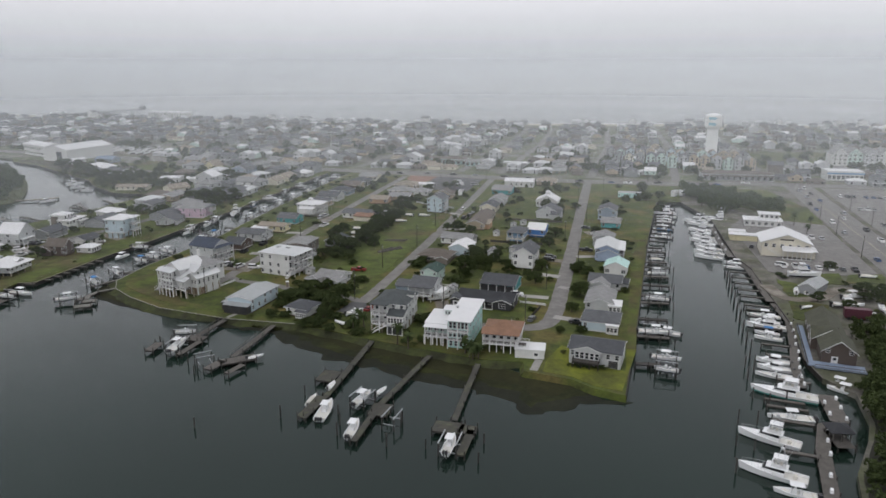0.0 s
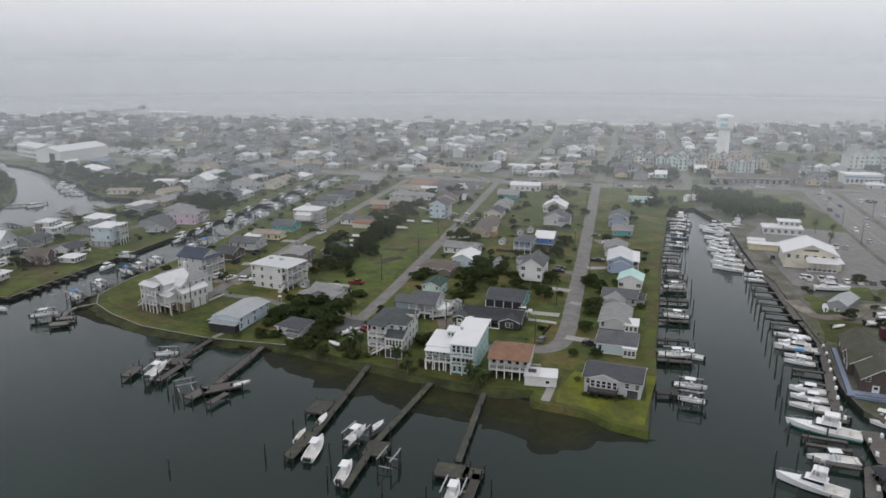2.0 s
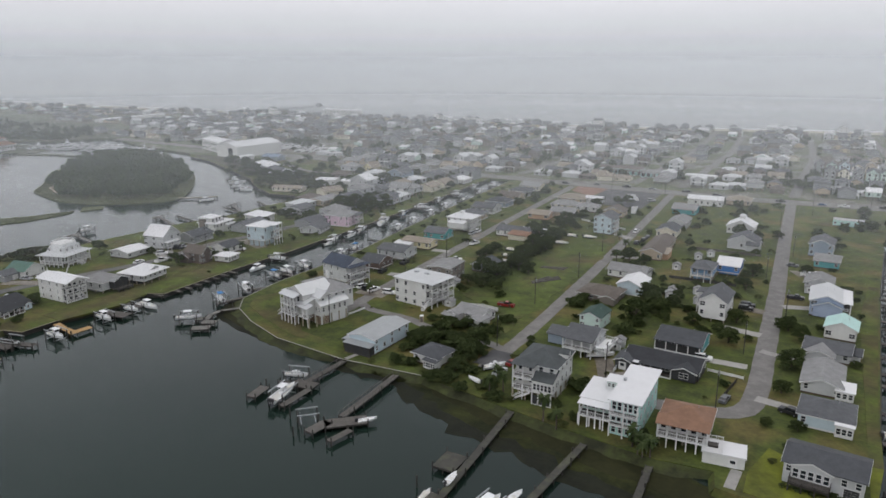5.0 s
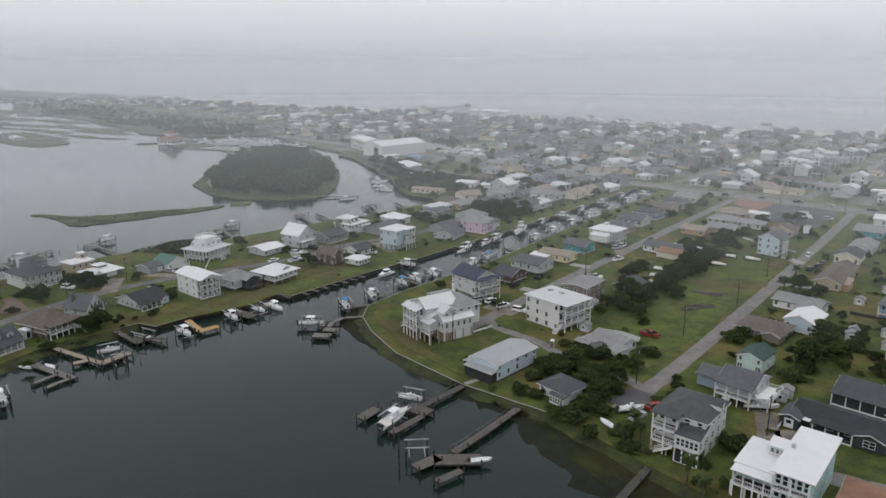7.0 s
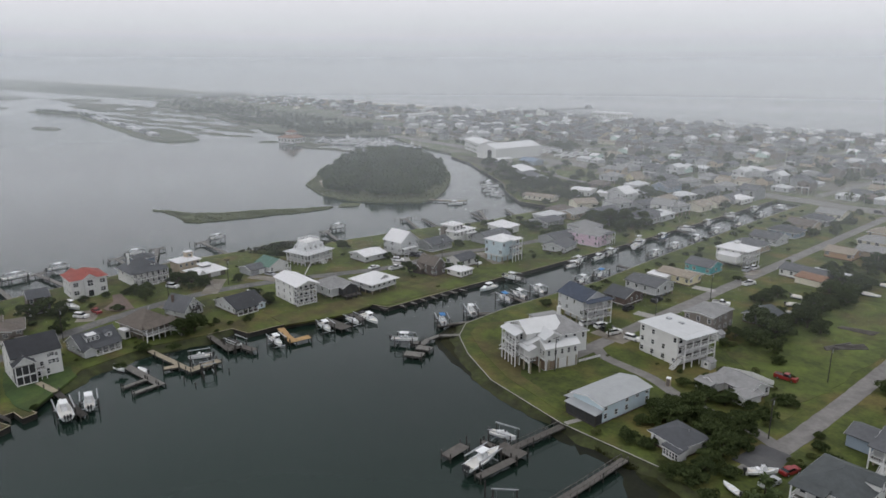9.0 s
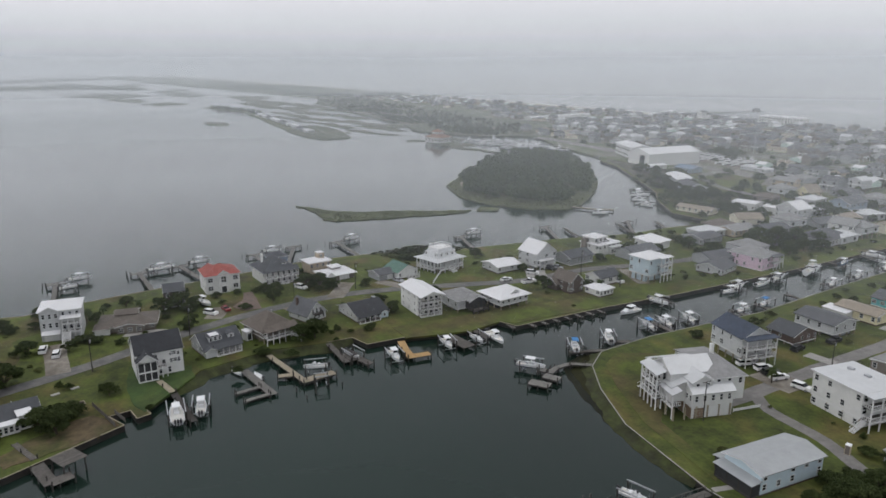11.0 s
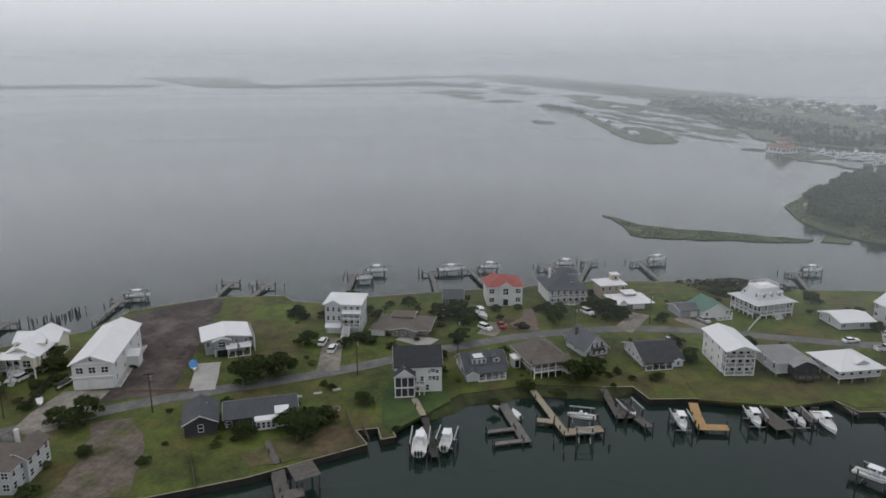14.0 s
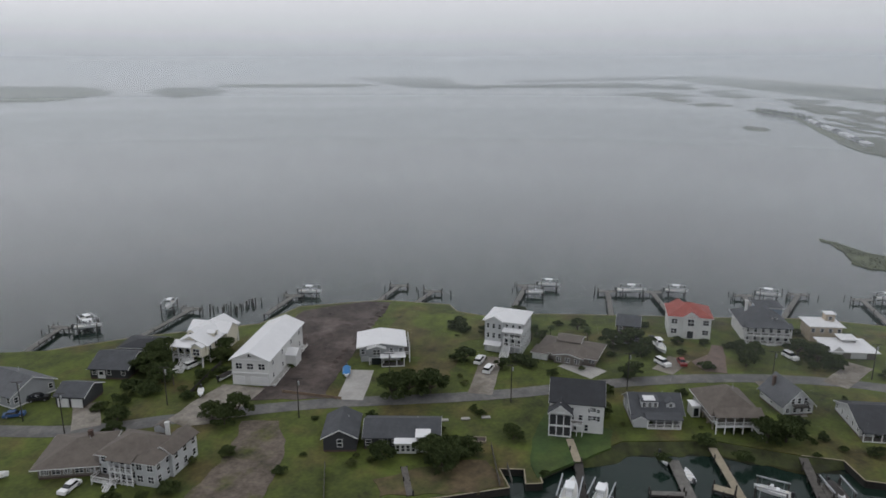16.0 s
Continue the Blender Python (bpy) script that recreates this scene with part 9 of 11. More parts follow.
# marina, east bank: piers with their yachts
dock([(40.6, 130), (41.2, 136), (43.6, 154), (46.4, 165.6)], 3.0, "wide brown marina boardwalk with white dock boxes", gap=5.5, mat=TIMBER_OLD)
dock([(50.7, 183), (50.4, 168.4)], 4.2, "wide brown timber platform with white dock boxes", gap=5.5, mat=TIMBER_OLD)
dock([(50.8, 167.6), (45.6, 165)], 2.8, "short timber link between two boardwalks", gap=3, mat=TIMBER_OLD, z=1.262)
dock([(45.5, 186), (46.6, 200), (49, 214), (52, 238), (50.3, 256)], 2.4, "grey marina boardwalk along the slips", gap=5.5)
dock([(43.5, 318), (41.5, 345), (41, 378)], 2.6, "grey marina boardwalk beside the yachts", gap=5.5)
dock([(49.5, 258), (47.8, 300), (45, 312)], 2.4, "grey marina boardwalk beside empty slips", gap=5.5)
boat("sportteal", (33.0, 184), (48.4, 180.4))
boat("sport", (26.8, 159.2), (39.6, 154.8))
boat("sport", (24.7, 144.0), (38.4, 140.2))
boat("ccbig", (35.4, 169.0), (44.4, 169.4))
boat("cc", (31.1, 136.4), (38.4, 135.6))
for i, (y, kd) in enumerate(((203.6, "cruiser"), (198.6, "cruiser"), (193.6, "ccbig"), (222.5, "cc"), (226.8, "ccblt"), (232.4, "sportsmall"), (237, "cruiser"), (243.6, "ccbig"))):
    boat(kd, (36.6 + (y - 193) * 0.08, y + 0.8), (44.8 + (y - 193) * 0.1, y - 0.6))
for i, (y, kd) in enumerate(((316, "sportsmall"), (323.5, "sport"), (331, "sportsmall"), (338.5, "cruiser"), (345.6, "sport"), (353, "sportsmall"), (361, "cruiser"), (369, "sportsmall"), (384, "sport"), (391, "sportsmall"))):
    boat(kd, (29.4 + (i % 3), y + 2.6), (38.6 + (i % 3) * 0.6, y))
for y, kd in ((304, "ccbig"), (310.6, "cruiser"), (403, "sport"), (398, "sportsmall")):
    boat(kd, (39 + (y > 390) * 2, y), (49 + (y > 390) * 2, y - 1))
for y in (150.6, 165.4, 172.6, 176.4, 189.4, 206.6, 215, 229.6, 240, 247, 252, 262, 270, 278, 286, 294):
    dock([(48.4 - (y < 180) * 4 - (y < 160) * 2, y), (40.4 - (y < 180) * 5, y + 0.8)], 1.1, "narrow finger pier between slips", gap=5)
for k, y in enumerate(range(196, 302, 5)):
    mooring(35.6 + (y - 196) * 0.03 + (k % 2) * 0.8, y, 3.4)
for x, y in ((33, 179), (36.5, 176.6), (40.5, 177.6), (27.6, 163.4), (32, 164.6), (26, 153.2), (29.6, 152), (24.6, 141.6), (33.7, 198.7), (33.4, 191)):
    mooring(x, y, 3.4)
k0 = thing("dock_box", 0, 0, -50, 0, "white fibreglass dock box on the boardwalk", "dock box", "dock boxes")
bm = bmesh.new()
taper(bm, -0.6, 0.6, -0.35, 0.35, 0, 0.65, 0.05, 0.05, 0.08)
part("box", bm, GELCOAT, k0)
for x, y in ((44.6, 152), (45.4, 158), (46.9, 164), (49.0, 172), (49.2, 178), (52.1, 170), (52.3, 176), (52.4, 181), (46.6, 188), (47, 193), (47.6, 199), (48.6, 205), (49.6, 211), (50, 217), (51, 223), (51.6, 229), (52, 235), (42.4, 330), (42, 340), (41.6, 352), (41.4, 364), (42.6, 143), (41.4, 137)):
    copy_thing(k0, pose(x, y, 1.27, 0, 0, 80))
k1 = thing("gazebo", 47.9, 160.4, 1.27, 10, "small brown-roofed dock shelter", "gazebo")
piles(k1, 0, 0, 4.2, 4.2, 2.4, 3, 3, TIMBER_OLD, 0.1, "post")
part("roof", roof_mesh("hip", 4.4, 4.4, "x", 0.5, 0.4), ROOFS["charcoal"], k1, at=pose(0, 0, 2.4))
dock([(47.4, 164), (48.8, 156)], 3.8, "wide marina platform under the shelter", gap=3)
boat("cc", (52.6, 193.6), (58.6, 190.6))
boat("cc", (53, 189.6), (59, 187))

# docks and boats of the neck, canal side
dock([(-207.8, 73.4), (-198.7, 77.4)], 1.3, "worn timber walk across the lawn to the dock", TIMBER_OLD, z=1.68)
dock([(-199.6, 76.9), (-187.6, 80.6)], 2.8, "old dark dock beside an open boathouse", TIMBER_OLD, heads=[(-188.8, 82.2, 3.0, 4.4, 20)])
shelter = thing("open_boathouse", -193.4, 83.7, 0, 27, "open timber boathouse frame with slatted grey flat roof", "boathouse")
for sx in (-2.3, 2.3):
    for sy in (-2.2, 2.2):
        pile_at(shelter, sx, sy, 3.2, 0.16)
for sy in (-2.2, 2.2):
    part("beam", box_mesh("beam", -2.8, 2.8, sy - 0.1, sy + 0.1, 2.98, 3.2, TIMBER_OLD), None, shelter)
SLAT = box_mesh("slat", -0.24, 0.24, -2.6, 2.6, 0, 0.07, TIMBER_OLD)
for i in range(10):
    part("slat", SLAT, None, shelter, at=pose(-2.52 + i * 0.56, 0, 3.21))
dock([(-227, 104.9), (-218.2, 107.2)], 1.6, "pale timber walkway from the lawn to the water", mat=TIMBER_PALE, z=1.66)
dock([(-218.2, 107.4), (-200.9, 109.4)], 1.7, "dark dock between two boats", TIMBER_DARK)
lifted("ccbig", -206.6, 106.4, 176, 1.3)
lifted("cc", -207.4, 112.2, 168, 1.2)
dock([(-225, 126.2), (-207, 129.5)], 2.3, "grey floating dock with two arms", TIMBER_GREY, z=0.8, heads=[(-212.4, 124.4, 6.8, 1.3, -79), (-207.2, 125.5, 6.8, 1.3, -79)], floating=True)
boat("skiff", (-225.2, 124.4), heading=15, z=0.1)
boat("skiff", (-220.6, 129.0), heading=195, z=0.1)
dock([(-231.2, 134.5), (-210.4, 138.4)], 1.7, "pale timber dock with wide head", mat=TIMBER_PALE, heads=[(-210.9, 142.4, 9.6, 2.8, 99), (-215.6, 135.0, 4.2, 2.0, 75)])
lifted("open", -216.2, 143.4, -105, 1.6)
lift(-207.4, 142.2, 80, 3.4, 2.2, 1.0)
for x, y in ((-207.2, 135.4), (-202.2, 136.6), (-203.9, 139.5), (-205.3, 143.5), (-205.1, 147.0)):
    mooring(x, y, 1.5)
dock([(-232.3, 152.3), (-216.1, 152.4)], 1.8, "old dark dock with covered lift and float", TIMBER_OLD, heads=[(-219.6, 155.2, 6.4, 4.0, 8), (-214.2, 157.2, 4.6, 2.2, 18)])
lifted("covereddark", -219.4, 155.4, 12, 1.6)
dock([(-223.3, 172), (-217, 170.6), (-211.2, 169.8)], 2.2, "new yellow timber dock", mat=TIMBER_NEW, heads=[(-211.4, 172, 2.6, 7, -5)])
lifted("cc", -213.6, 165.6, -5, 1.0)
dock([(-220, 186.4), (-210, 188)], 4.4, "brown timber dock platform with two boats", mat=TIMBER_OLD)
lifted("cc", -214.6, 183, -8, 1.0)
lifted("open", -213.8, 192.8, 0, 1.0)
dock([(-221, 196), (-213, 196)], 2.0, "short dock by the bulkhead")
boat("ccbig", (-209.6, 199), (-218.6, 199.8))
dock([(-224, 208), (-216.4, 207.8)], 1.4, "short dark dock by the bulkhead")
for k in range(7):
    y = 214 + k * 4.6
    dock([(-217.6, y), (-214.4, y + 0.4)], 1.2, "short dark finger dock", gap=4)
    if k % 2:
        mooring(-213, y + 2, 1.8)
boat("cruiser", (-212.4, 246.6), (-213.4, 256.6))
lifted("cc", -214.4, 266, 10, 1.0)
boat("cc", (-212.5, 300), heading=80)
boat("cruiser", (-213.4, 318), heading=95)
for y, kd, s in ((272, None, -1), (284, "cc", 1), (296, "ccblt", 1), (304, "cc", -1), (315, None, 1), (326, "cruiser", -1), (338, "cc", 1), (347, "sportsmall", -1), (356, "cc", 1), (368, "ccblue", -1), (377, "cc", 1),
                 (390, "cruiser", -1), (398, "cc", 1), (412, "cc", -1), (424, "covered", 1), (438, "cc", -1), (452, "cc", 1), (466, "cruiser", -1), (480, "cc", 1)):
    xw, xe = -217.6 - max(0, y - 340) * 0.05, -190.5 - max(0, y - 287) * 0.088
    x0 = xe if s > 0 else xw
    dock([(x0, y - 2.6), (x0 - s * 6.5, y - 2.6)], 1.6, "canal dock with dark piles", gap=4.5)
    if kd:
        lifted(kd, x0 - s * 4.2, y + 0.6, 100 if y % 3 else 5, 1.1)
lifted("ccblt", -198.6, 246, 170, 1.2)
lifted("cc", -197.8, 252.6, 170, 1.2)
dock([(-190.5, 249.4), (-200, 249.4)], 1.8, "canal dock with lifts and dark piles")
lifted("cc", -197, 262, 165, 1.2)
# sound side of the neck
for a, b, kd, hd in (((-238, -47.6), (-258, -52.6), "cc", 120), ((-255.8, -23.9), (-283, -23.3), None, 0), ((-284.1, 3.3), (-304, 3.6), None, 0), ((-303.5, 34), (-324, 36), None, 0), ((-306.7, 47.2), (-320.5, 49.8), None, 0),
                     ((-309, 80.4), (-335, 81.2), "cc", 90), ((-308.4, 112.4), (-335.5, 110.4), "ccbig", 100), ((-313, 131.4), (-338.5, 126), "cc", 90), ((-317, 158), (-342, 157), "cc", 80), ((-320, 165.4), (-348, 176), None, 0),
                     ((-320, 196.7), (-347, 196), "cc", 100), ((-307, 246), (-330, 252), "cc", 90), ((-304, 290), (-328, 300), None, 0), ((-297, 330), (-318, 345), None, 0)):
    dock([a, b], 1.7, "long grey timber pier into the sound", TIMBER_GREY, gap=6, heads=[(b[0], b[1], 2.4, 6.5, 8)])
    if kd:
        lifted(kd, b[0] - 2.0, b[1] + 8.4, hd, 1.4)
    for k in range(3):
        mooring(b[0] + 3 - k * 3.4, b[1] + (6.5 if k % 2 else -4.5), 1.7)
lifted("cc", -263.6, -47.6, 60, 1.3)
lifted("cc", -283.2, -31.8, 20, 1.4)
lifted("cc", -309, 7.6, 100, 1.2)
lifted("open", -327, 85.6, 100, 1.3)
rnd = random.Random(5)
for k in range(34):
    f, g = (k % 12) / 11, (k // 12) / 2
    mooring(-282 - 13 * f - 4 * g + rnd.uniform(-0.7, 0.7), -11 - 8 * g * (1 - f) + 5.5 * f + rnd.uniform(-0.8, 0.8), 1.6)
# inlet and boatyard
for x, y, hd, kd in ((-372, 414, 60, "sportsmall"), (-366, 408, 60, "cc"), (-360, 402, 40, "cruiser"), (-352, 396, 70, "cc"), (-380, 419, 40, "cc"), (-345, 394, 20, "cc")):
    boat(kd, (x - 4, y - 6), heading=hd)
dock([(-378, 424), (-384, 416)], 2, "small dock in the inlet")
dock([(-352, 398), (-358, 391)], 2, "small dock in the inlet")
dock([(-364, 345), (-352, 352), (-346, 360)], 2.0, "pale dock off the wooded islet", mat=TIMBER_PALE)
boat("cruiser", (-345, 350), heading=60)
for y, x1 in ((300, -322), (330, -316), (352, -312)):
    dock([(-298, y), (x1, y + 7)], 1.6, "dark dock into the inlet", gap=4)
INLET = []
for r_ in range(5):
    for c in range(12):
        if (r_ * 7 + c * 5) % 6:
            INLET.append((FLEET[("cc", "sportsmall", "cruiser", "ccbig", "sport")[(r_ + c) % 5]], pose(-712 + c * 10 + r_ * 2, 468 + r_ * 9 + c * 1.2, 0, 0, 0, 80 + (c % 2) * 180)))
    dock([(-718, 472.5 + r_ * 9), (-588, 487 + r_ * 9)], 1.4, "long marina float between boats", z=0.6, gap=20, floating=True)

# ---------------------------------------------------------------- trees and shrubs
def crown_points(lobes, n, seed):
    """Points near the outside of several rounded masses."""
    rng = np.random.default_rng(seed)
    vol = np.array([r ** 2 for *_, r in lobes])
    pick = rng.choice(len(lobes), n, p=vol / vol.sum())
    c = np.array([l[:3] for l in lobes])[pick]
    r = np.array([l[3] for l in lobes])[pick][:, None]
    d = rng.normal(size=(n, 3))
    d /= np.linalg.norm(d, axis=1)[:, None]
    d[:, 2] = np.where(d[:, 2] < -0.35, -d[:, 2], d[:, 2])
    return c + d * r * rng.uniform(0.62, 1.06, (n, 1)) * np.array([1, 1, 0.8])


def tree_kind(name, height, spread, seed, mat, label, category, leaves=1300, size=0.42, trunk=True):
    """A spreading tree or a shrub: trunk, limbs that fork low, and a crown of uneven masses of leaves."""
    rng = random.Random(seed)
    t = thing(name, 0, 0, -60, 0, label, category, "garden trees") if trunk else tagged(new(name, bpy.data.meshes.new(name)), label, category, "garden shrubs")
    lobes = []
    bm = bmesh.new()
    fork = height * 0.2
    if trunk:
        rod(bm, (0, 0, -0.2), (0.1, 0.05, fork), 0.04 * height, 7, 0, 0.03 * height)
    n = 24 if trunk else 10
    for k in range(n):
        a = 2.4 * k + rng.uniform(-0.5, 0.5)
        f = rng.random()
        rr = spread * (0.25 + 0.55 * math.sqrt(rng.random())) * (1 - 0.25 * f)
        z = height * (0.2 + 0.56 * f) if trunk else height * rng.uniform(0.2, 0.58)
        p = (rr * math.cos(a), rr * math.sin(a), z)
        lobes.append((*p, spread * rng.uniform(0.14, 0.32) if trunk else spread * rng.uniform(0.22, 0.42)))
        if trunk and k % 2 == 0:
            rod(bm, (0.1, 0.05, fork * 0.9), (p[0] * 0.8, p[1] * 0.8, z), 0.018 * height, 5, 0, 0.006 * height)
    lobes.append((0, 0, height * (0.72 if trunk else 0.5), spread * 0.42))
    if trunk:
        part("trunk", bm, BARK, t)
    else:
        bm.free()
    core = crown_points([(x, y, z, r * 0.78) for x, y, z, r in lobes], leaves // 6, seed + 50)
    pts = np.concatenate([crown_points(lobes, leaves, seed), core])
    pts[:, 2] = np.maximum(pts[:, 2], 0.15)
    scales = np.concatenate([np.full(leaves, size), np.full(len(core), size * 2.1)])[:, None]
    crown = leaf_mesh("crown", pts, scales, mat, seed)
    if trunk:
        part("crown", crown, None, t)
    else:
        t.data = crown
    return t


def palm_kind(height, seed):
    rng = random.Random(seed)
    t = thing("palm_tree", 0, 0, -60, 0, "cabbage palm with a round ragged crown", "palm tree", "palms")
    bm = bmesh.new()
    rod(bm, (0, 0, -0.2), (0.15, 0.1, height), 0.2, 7, 0, 0.15)
    part("trunk", bm, BARK, t)
    bm = bmesh.new()
    for k in range(44):
        a, lift_ = rng.uniform(0, 2 * math.pi), rng.uniform(-1.0, 1.5)
        d = Vector((math.cos(a), math.sin(a), 0))
        s = Vector((-d.y, d.x, 0))
        L = rng.uniform(1.2, 1.9)
        base = Vector((0.15, 0.1, height))
        last = None
        for i in range(5):
            f = i / 4
            p = base + d * L * f + Vector((0, 0, lift_ * f * 1.3 - 1.3 * f * f))
            w = 0.3 * math.sin(math.pi * min(0.95, f + 0.12))
            row = [bm.verts.new(p - s * w - Vector((0, 0, w * 0.4))), bm.verts.new(p), bm.verts.new(p + s * w - Vector((0, 0, w * 0.4)))]
            if last:
                bm.faces.new((last[0], last[1], row[1], row[0]))
                bm.faces.new((last[1], last[2], row[2], row[1]))
            last = row
    part("crown", bm, LEAF_PALM, t)
    return t


OAKS = [tree_kind("tree", 8.0, 5.4, 11, LEAF_OAK, "dark green rounded live oak", "tree", 2700, 0.25),
        tree_kind("tree", 6.6, 4.8, 12, LEAF_OAK, "dark green spreading live oak", "tree", 2300, 0.245),
        tree_kind("tree", 5.6, 3.6, 13, LEAF_SHRUB, "small dark evergreen tree", "tree", 1500, 0.215)]
SHRUBS = [tree_kind("shrub", 2.6, 1.9, 21, LEAF_SHRUB, "dense dark green garden shrub", "shrub", 540, 0.19, False),
          tree_kind("shrub", 1.7, 1.4, 22, LEAF_LIGHT, "rounded yellow-green garden shrub", "shrub", 480, 0.15, False),
          tree_kind("shrub", 3.4, 2.8, 23, LEAF_OAK, "large dark wax myrtle thicket", "shrub", 820, 0.24, False)]
SPARSE = [tree_kind("tree", 6.5, 4.2, 14, LEAF_FAR, "grey-green coastal tree", "tree", 110, 0.85), tree_kind("tree", 4.5, 4.0, 15, LEAF_FAR, "low grey-green coastal tree", "tree", 100, 0.85)]
BUSHES = [tree_kind("shrub", 2.4, 1.9, 24, LEAF_SHRUB, "dense dark green bush", "shrub", 150, 0.34, False), tree_kind("shrub", 1.8, 1.6, 25, LEAF_LIGHT, "yellow-green bush", "shrub", 120, 0.32, False)]
FAR_BUSHES = []
PALMS = [palm_kind(4.6, 31), palm_kind(5.8, 32)]
VR = random.Random(9)


def plant(kinds, x, y, scale=1.0, z=GROUND):
    t = VR.choice(kinds)
    s = scale * VR.uniform(0.85, 1.15)
    c = copy_thing(t, pose(x, y, z, 0, 0, VR.uniform(0, 360)))
    c.scale = (s * 1.08, s * VR.uniform(0.95, 1.2), s * VR.uniform(0.8, 0.98))


def far_bush(x, y, scale):
    FAR_BUSHES.append((VR.choice(BUSHES), pose(x, y, GROUND, 0, 0, VR.uniform(0, 360)) @ Matrix.Scale(scale, 4)))


def free_spot(x, y, gap):
    """True where no house stands and no street runs."""
    if -152 < x < -88 and 215 < y < 240 and min(math.hypot(x - a, y - b) for a, b in LANE) < 3.8:
        return False
    if abs(x + 88.5) < 4.6 or abs(x + 150) < 4.5 or (-27 < x < -18 and y > 205):
        return False
    for hx, hy, r in HOUSES:
        if math.hypot(x - hx, y - hy) < r + gap:
            return False
    return True


HOUSES = [(o.location.x, o.location.y, 0.5 * max(8.0, max((max(abs(c[0]) for c in k.bound_box) + max(abs(c[1]) for c in k.bound_box) for k in o.children if k.type == "MESH" and k.name.startswith("wall")), default=12.0)))
          for o in bpy.data.objects if o.type == "EMPTY" and o.name.startswith("house")]
# dark planting in front of the grey cottage on the point
for k in range(9):
    plant(SHRUBS, -13.6 + 1.262 * k, 183.6 + 0.038 * k, 0.42 if k % 2 else 0.55)
for dx, dy, f in ((0, 0, 1.0), (1.4, 0.8, 0.85), (-1.2, 0.9, 0.9), (0.4, 1.9, 0.8)):
    plant(PALMS, -40.1 + dx, 181.4 + dy, f)
# oaks round the first houses of the point
for x, y, s in ((-109, 212, 0.9), (-109, 219, 0.9), (-100, 212, 0.9), (-95, 208, 0.8), (-113, 218, 0.8), (-97, 217, 0.8), (-116, 214, 0.7), (-94, 199, 0.6), (-126, 286, 1.1), (-119, 281, 1.1), (-121, 272, 1),
                (-123, 307, 0.9), (-124, 317, 0.9), (-117, 298, 1), (-112, 296, 0.8), (-127, 300, 0.9), (-114, 270, 0.9), (-56, 273, 1.1), (-62, 262, 1.0), (-64, 288, 0.9), (-60, 281, 0.9), (-45, 268, 0.7),
                (-33, 276, 0.9), (-33, 257, 1), (-37, 320, 0.7), (-15.4, 247, 1), (-18.6, 208, 0.6), (-12, 209, 0.55), (-18, 276, 0.7), (-82, 334, 1.0), (-88, 336, 0.7), (-75, 330, 0.9), (-34, 334, 0.7), (-137, 360, 0.8), (-130, 352, 0.9), (-125, 384, 1),
                (-120, 378, 0.9), (-118, 330, 0.8), (-121, 342, 0.8), (-126, 336, 0.9), (-122, 352, 0.7), (-66, 292, 0.7), (-130, 400, 0.8), (-140, 372, 0.7), (-116, 396, 0.7), (-128, 440, 0.8), (-120, 455, 0.8), (-115, 440, 0.7)):
    plant(OAKS, x, y, s)
for x, y, s in ((-88, 191, 1), (-84, 194, 1.1), (-79, 190.5, 0.9), (-62, 188, 1.1), (-59, 186, 1), (-41, 186, 1.1), (-61, 206, 1.3), (-59, 210, 1.3), (-85, 231, 1), (-97, 241, 1.2), (-110, 264, 0.9), (-116, 237, 1), (-134, 206, 1.1), (-130, 203, 1.0), (-62, 246, 0.9),
                (-83, 267, 1.1), (-85, 272, 1), (-20, 280, 0.9), (-58, 190, 0.8), (-43, 190, 0.8), (-100, 218, 1.0), (-90, 202, 0.9), (-95, 194.5, 0.8), (-76, 287, 1), (-28, 262, 0.8), (-30, 226, 0.6), (-4, 202, 0.6), (-13, 199, 0.7), (-16, 192, 0.7), (-33, 216, 0.5),
                (-143, 232, 0.5), (-131, 238, 0.4), (-160, 232, 0.4), (-58, 218, 0.7), (-124, 238, 0.6), (-77, 213, 0.8), (-80, 222, 0.6)):
    plant(SHRUBS, x, y, s)
for x, y in ((-82, 200), (-78, 195), (-80, 191), (-64, 186), (-60, 184), (-43, 184.5), (-86, 328), (-88, 350), (-152, 244), (-95, 366), (84, 372), (88, 385), (82, 392), (-233, 265)):
    plant(PALMS, x, y, 1.0)
# small trees in the gardens of the point
for x0, x1, y0, y1, n in ((-84, -62, 262, 480, 16), (-58, -30, 258, 480, 20), (-18, 1, 222, 420, 12), (-146, -98, 370, 470, 12), (-184, -166, 262, 480, 12)):
    for k in range(n):
        x, y = VR.uniform(x0, x1), y0 + (y1 - y0) * (k + VR.random()) / n
        if free_spot(x, y, 1.4):
            plant(OAKS, x, y, VR.uniform(0.42, 0.75))
for k in range(70):
    x, y = VR.uniform(-184, 2), VR.uniform(250, 400)
    if free_spot(x, y, 1.2) and not (-124 < x < -94 and y < 372):
        far_bush(x, y, VR.uniform(0.5, 1.0))
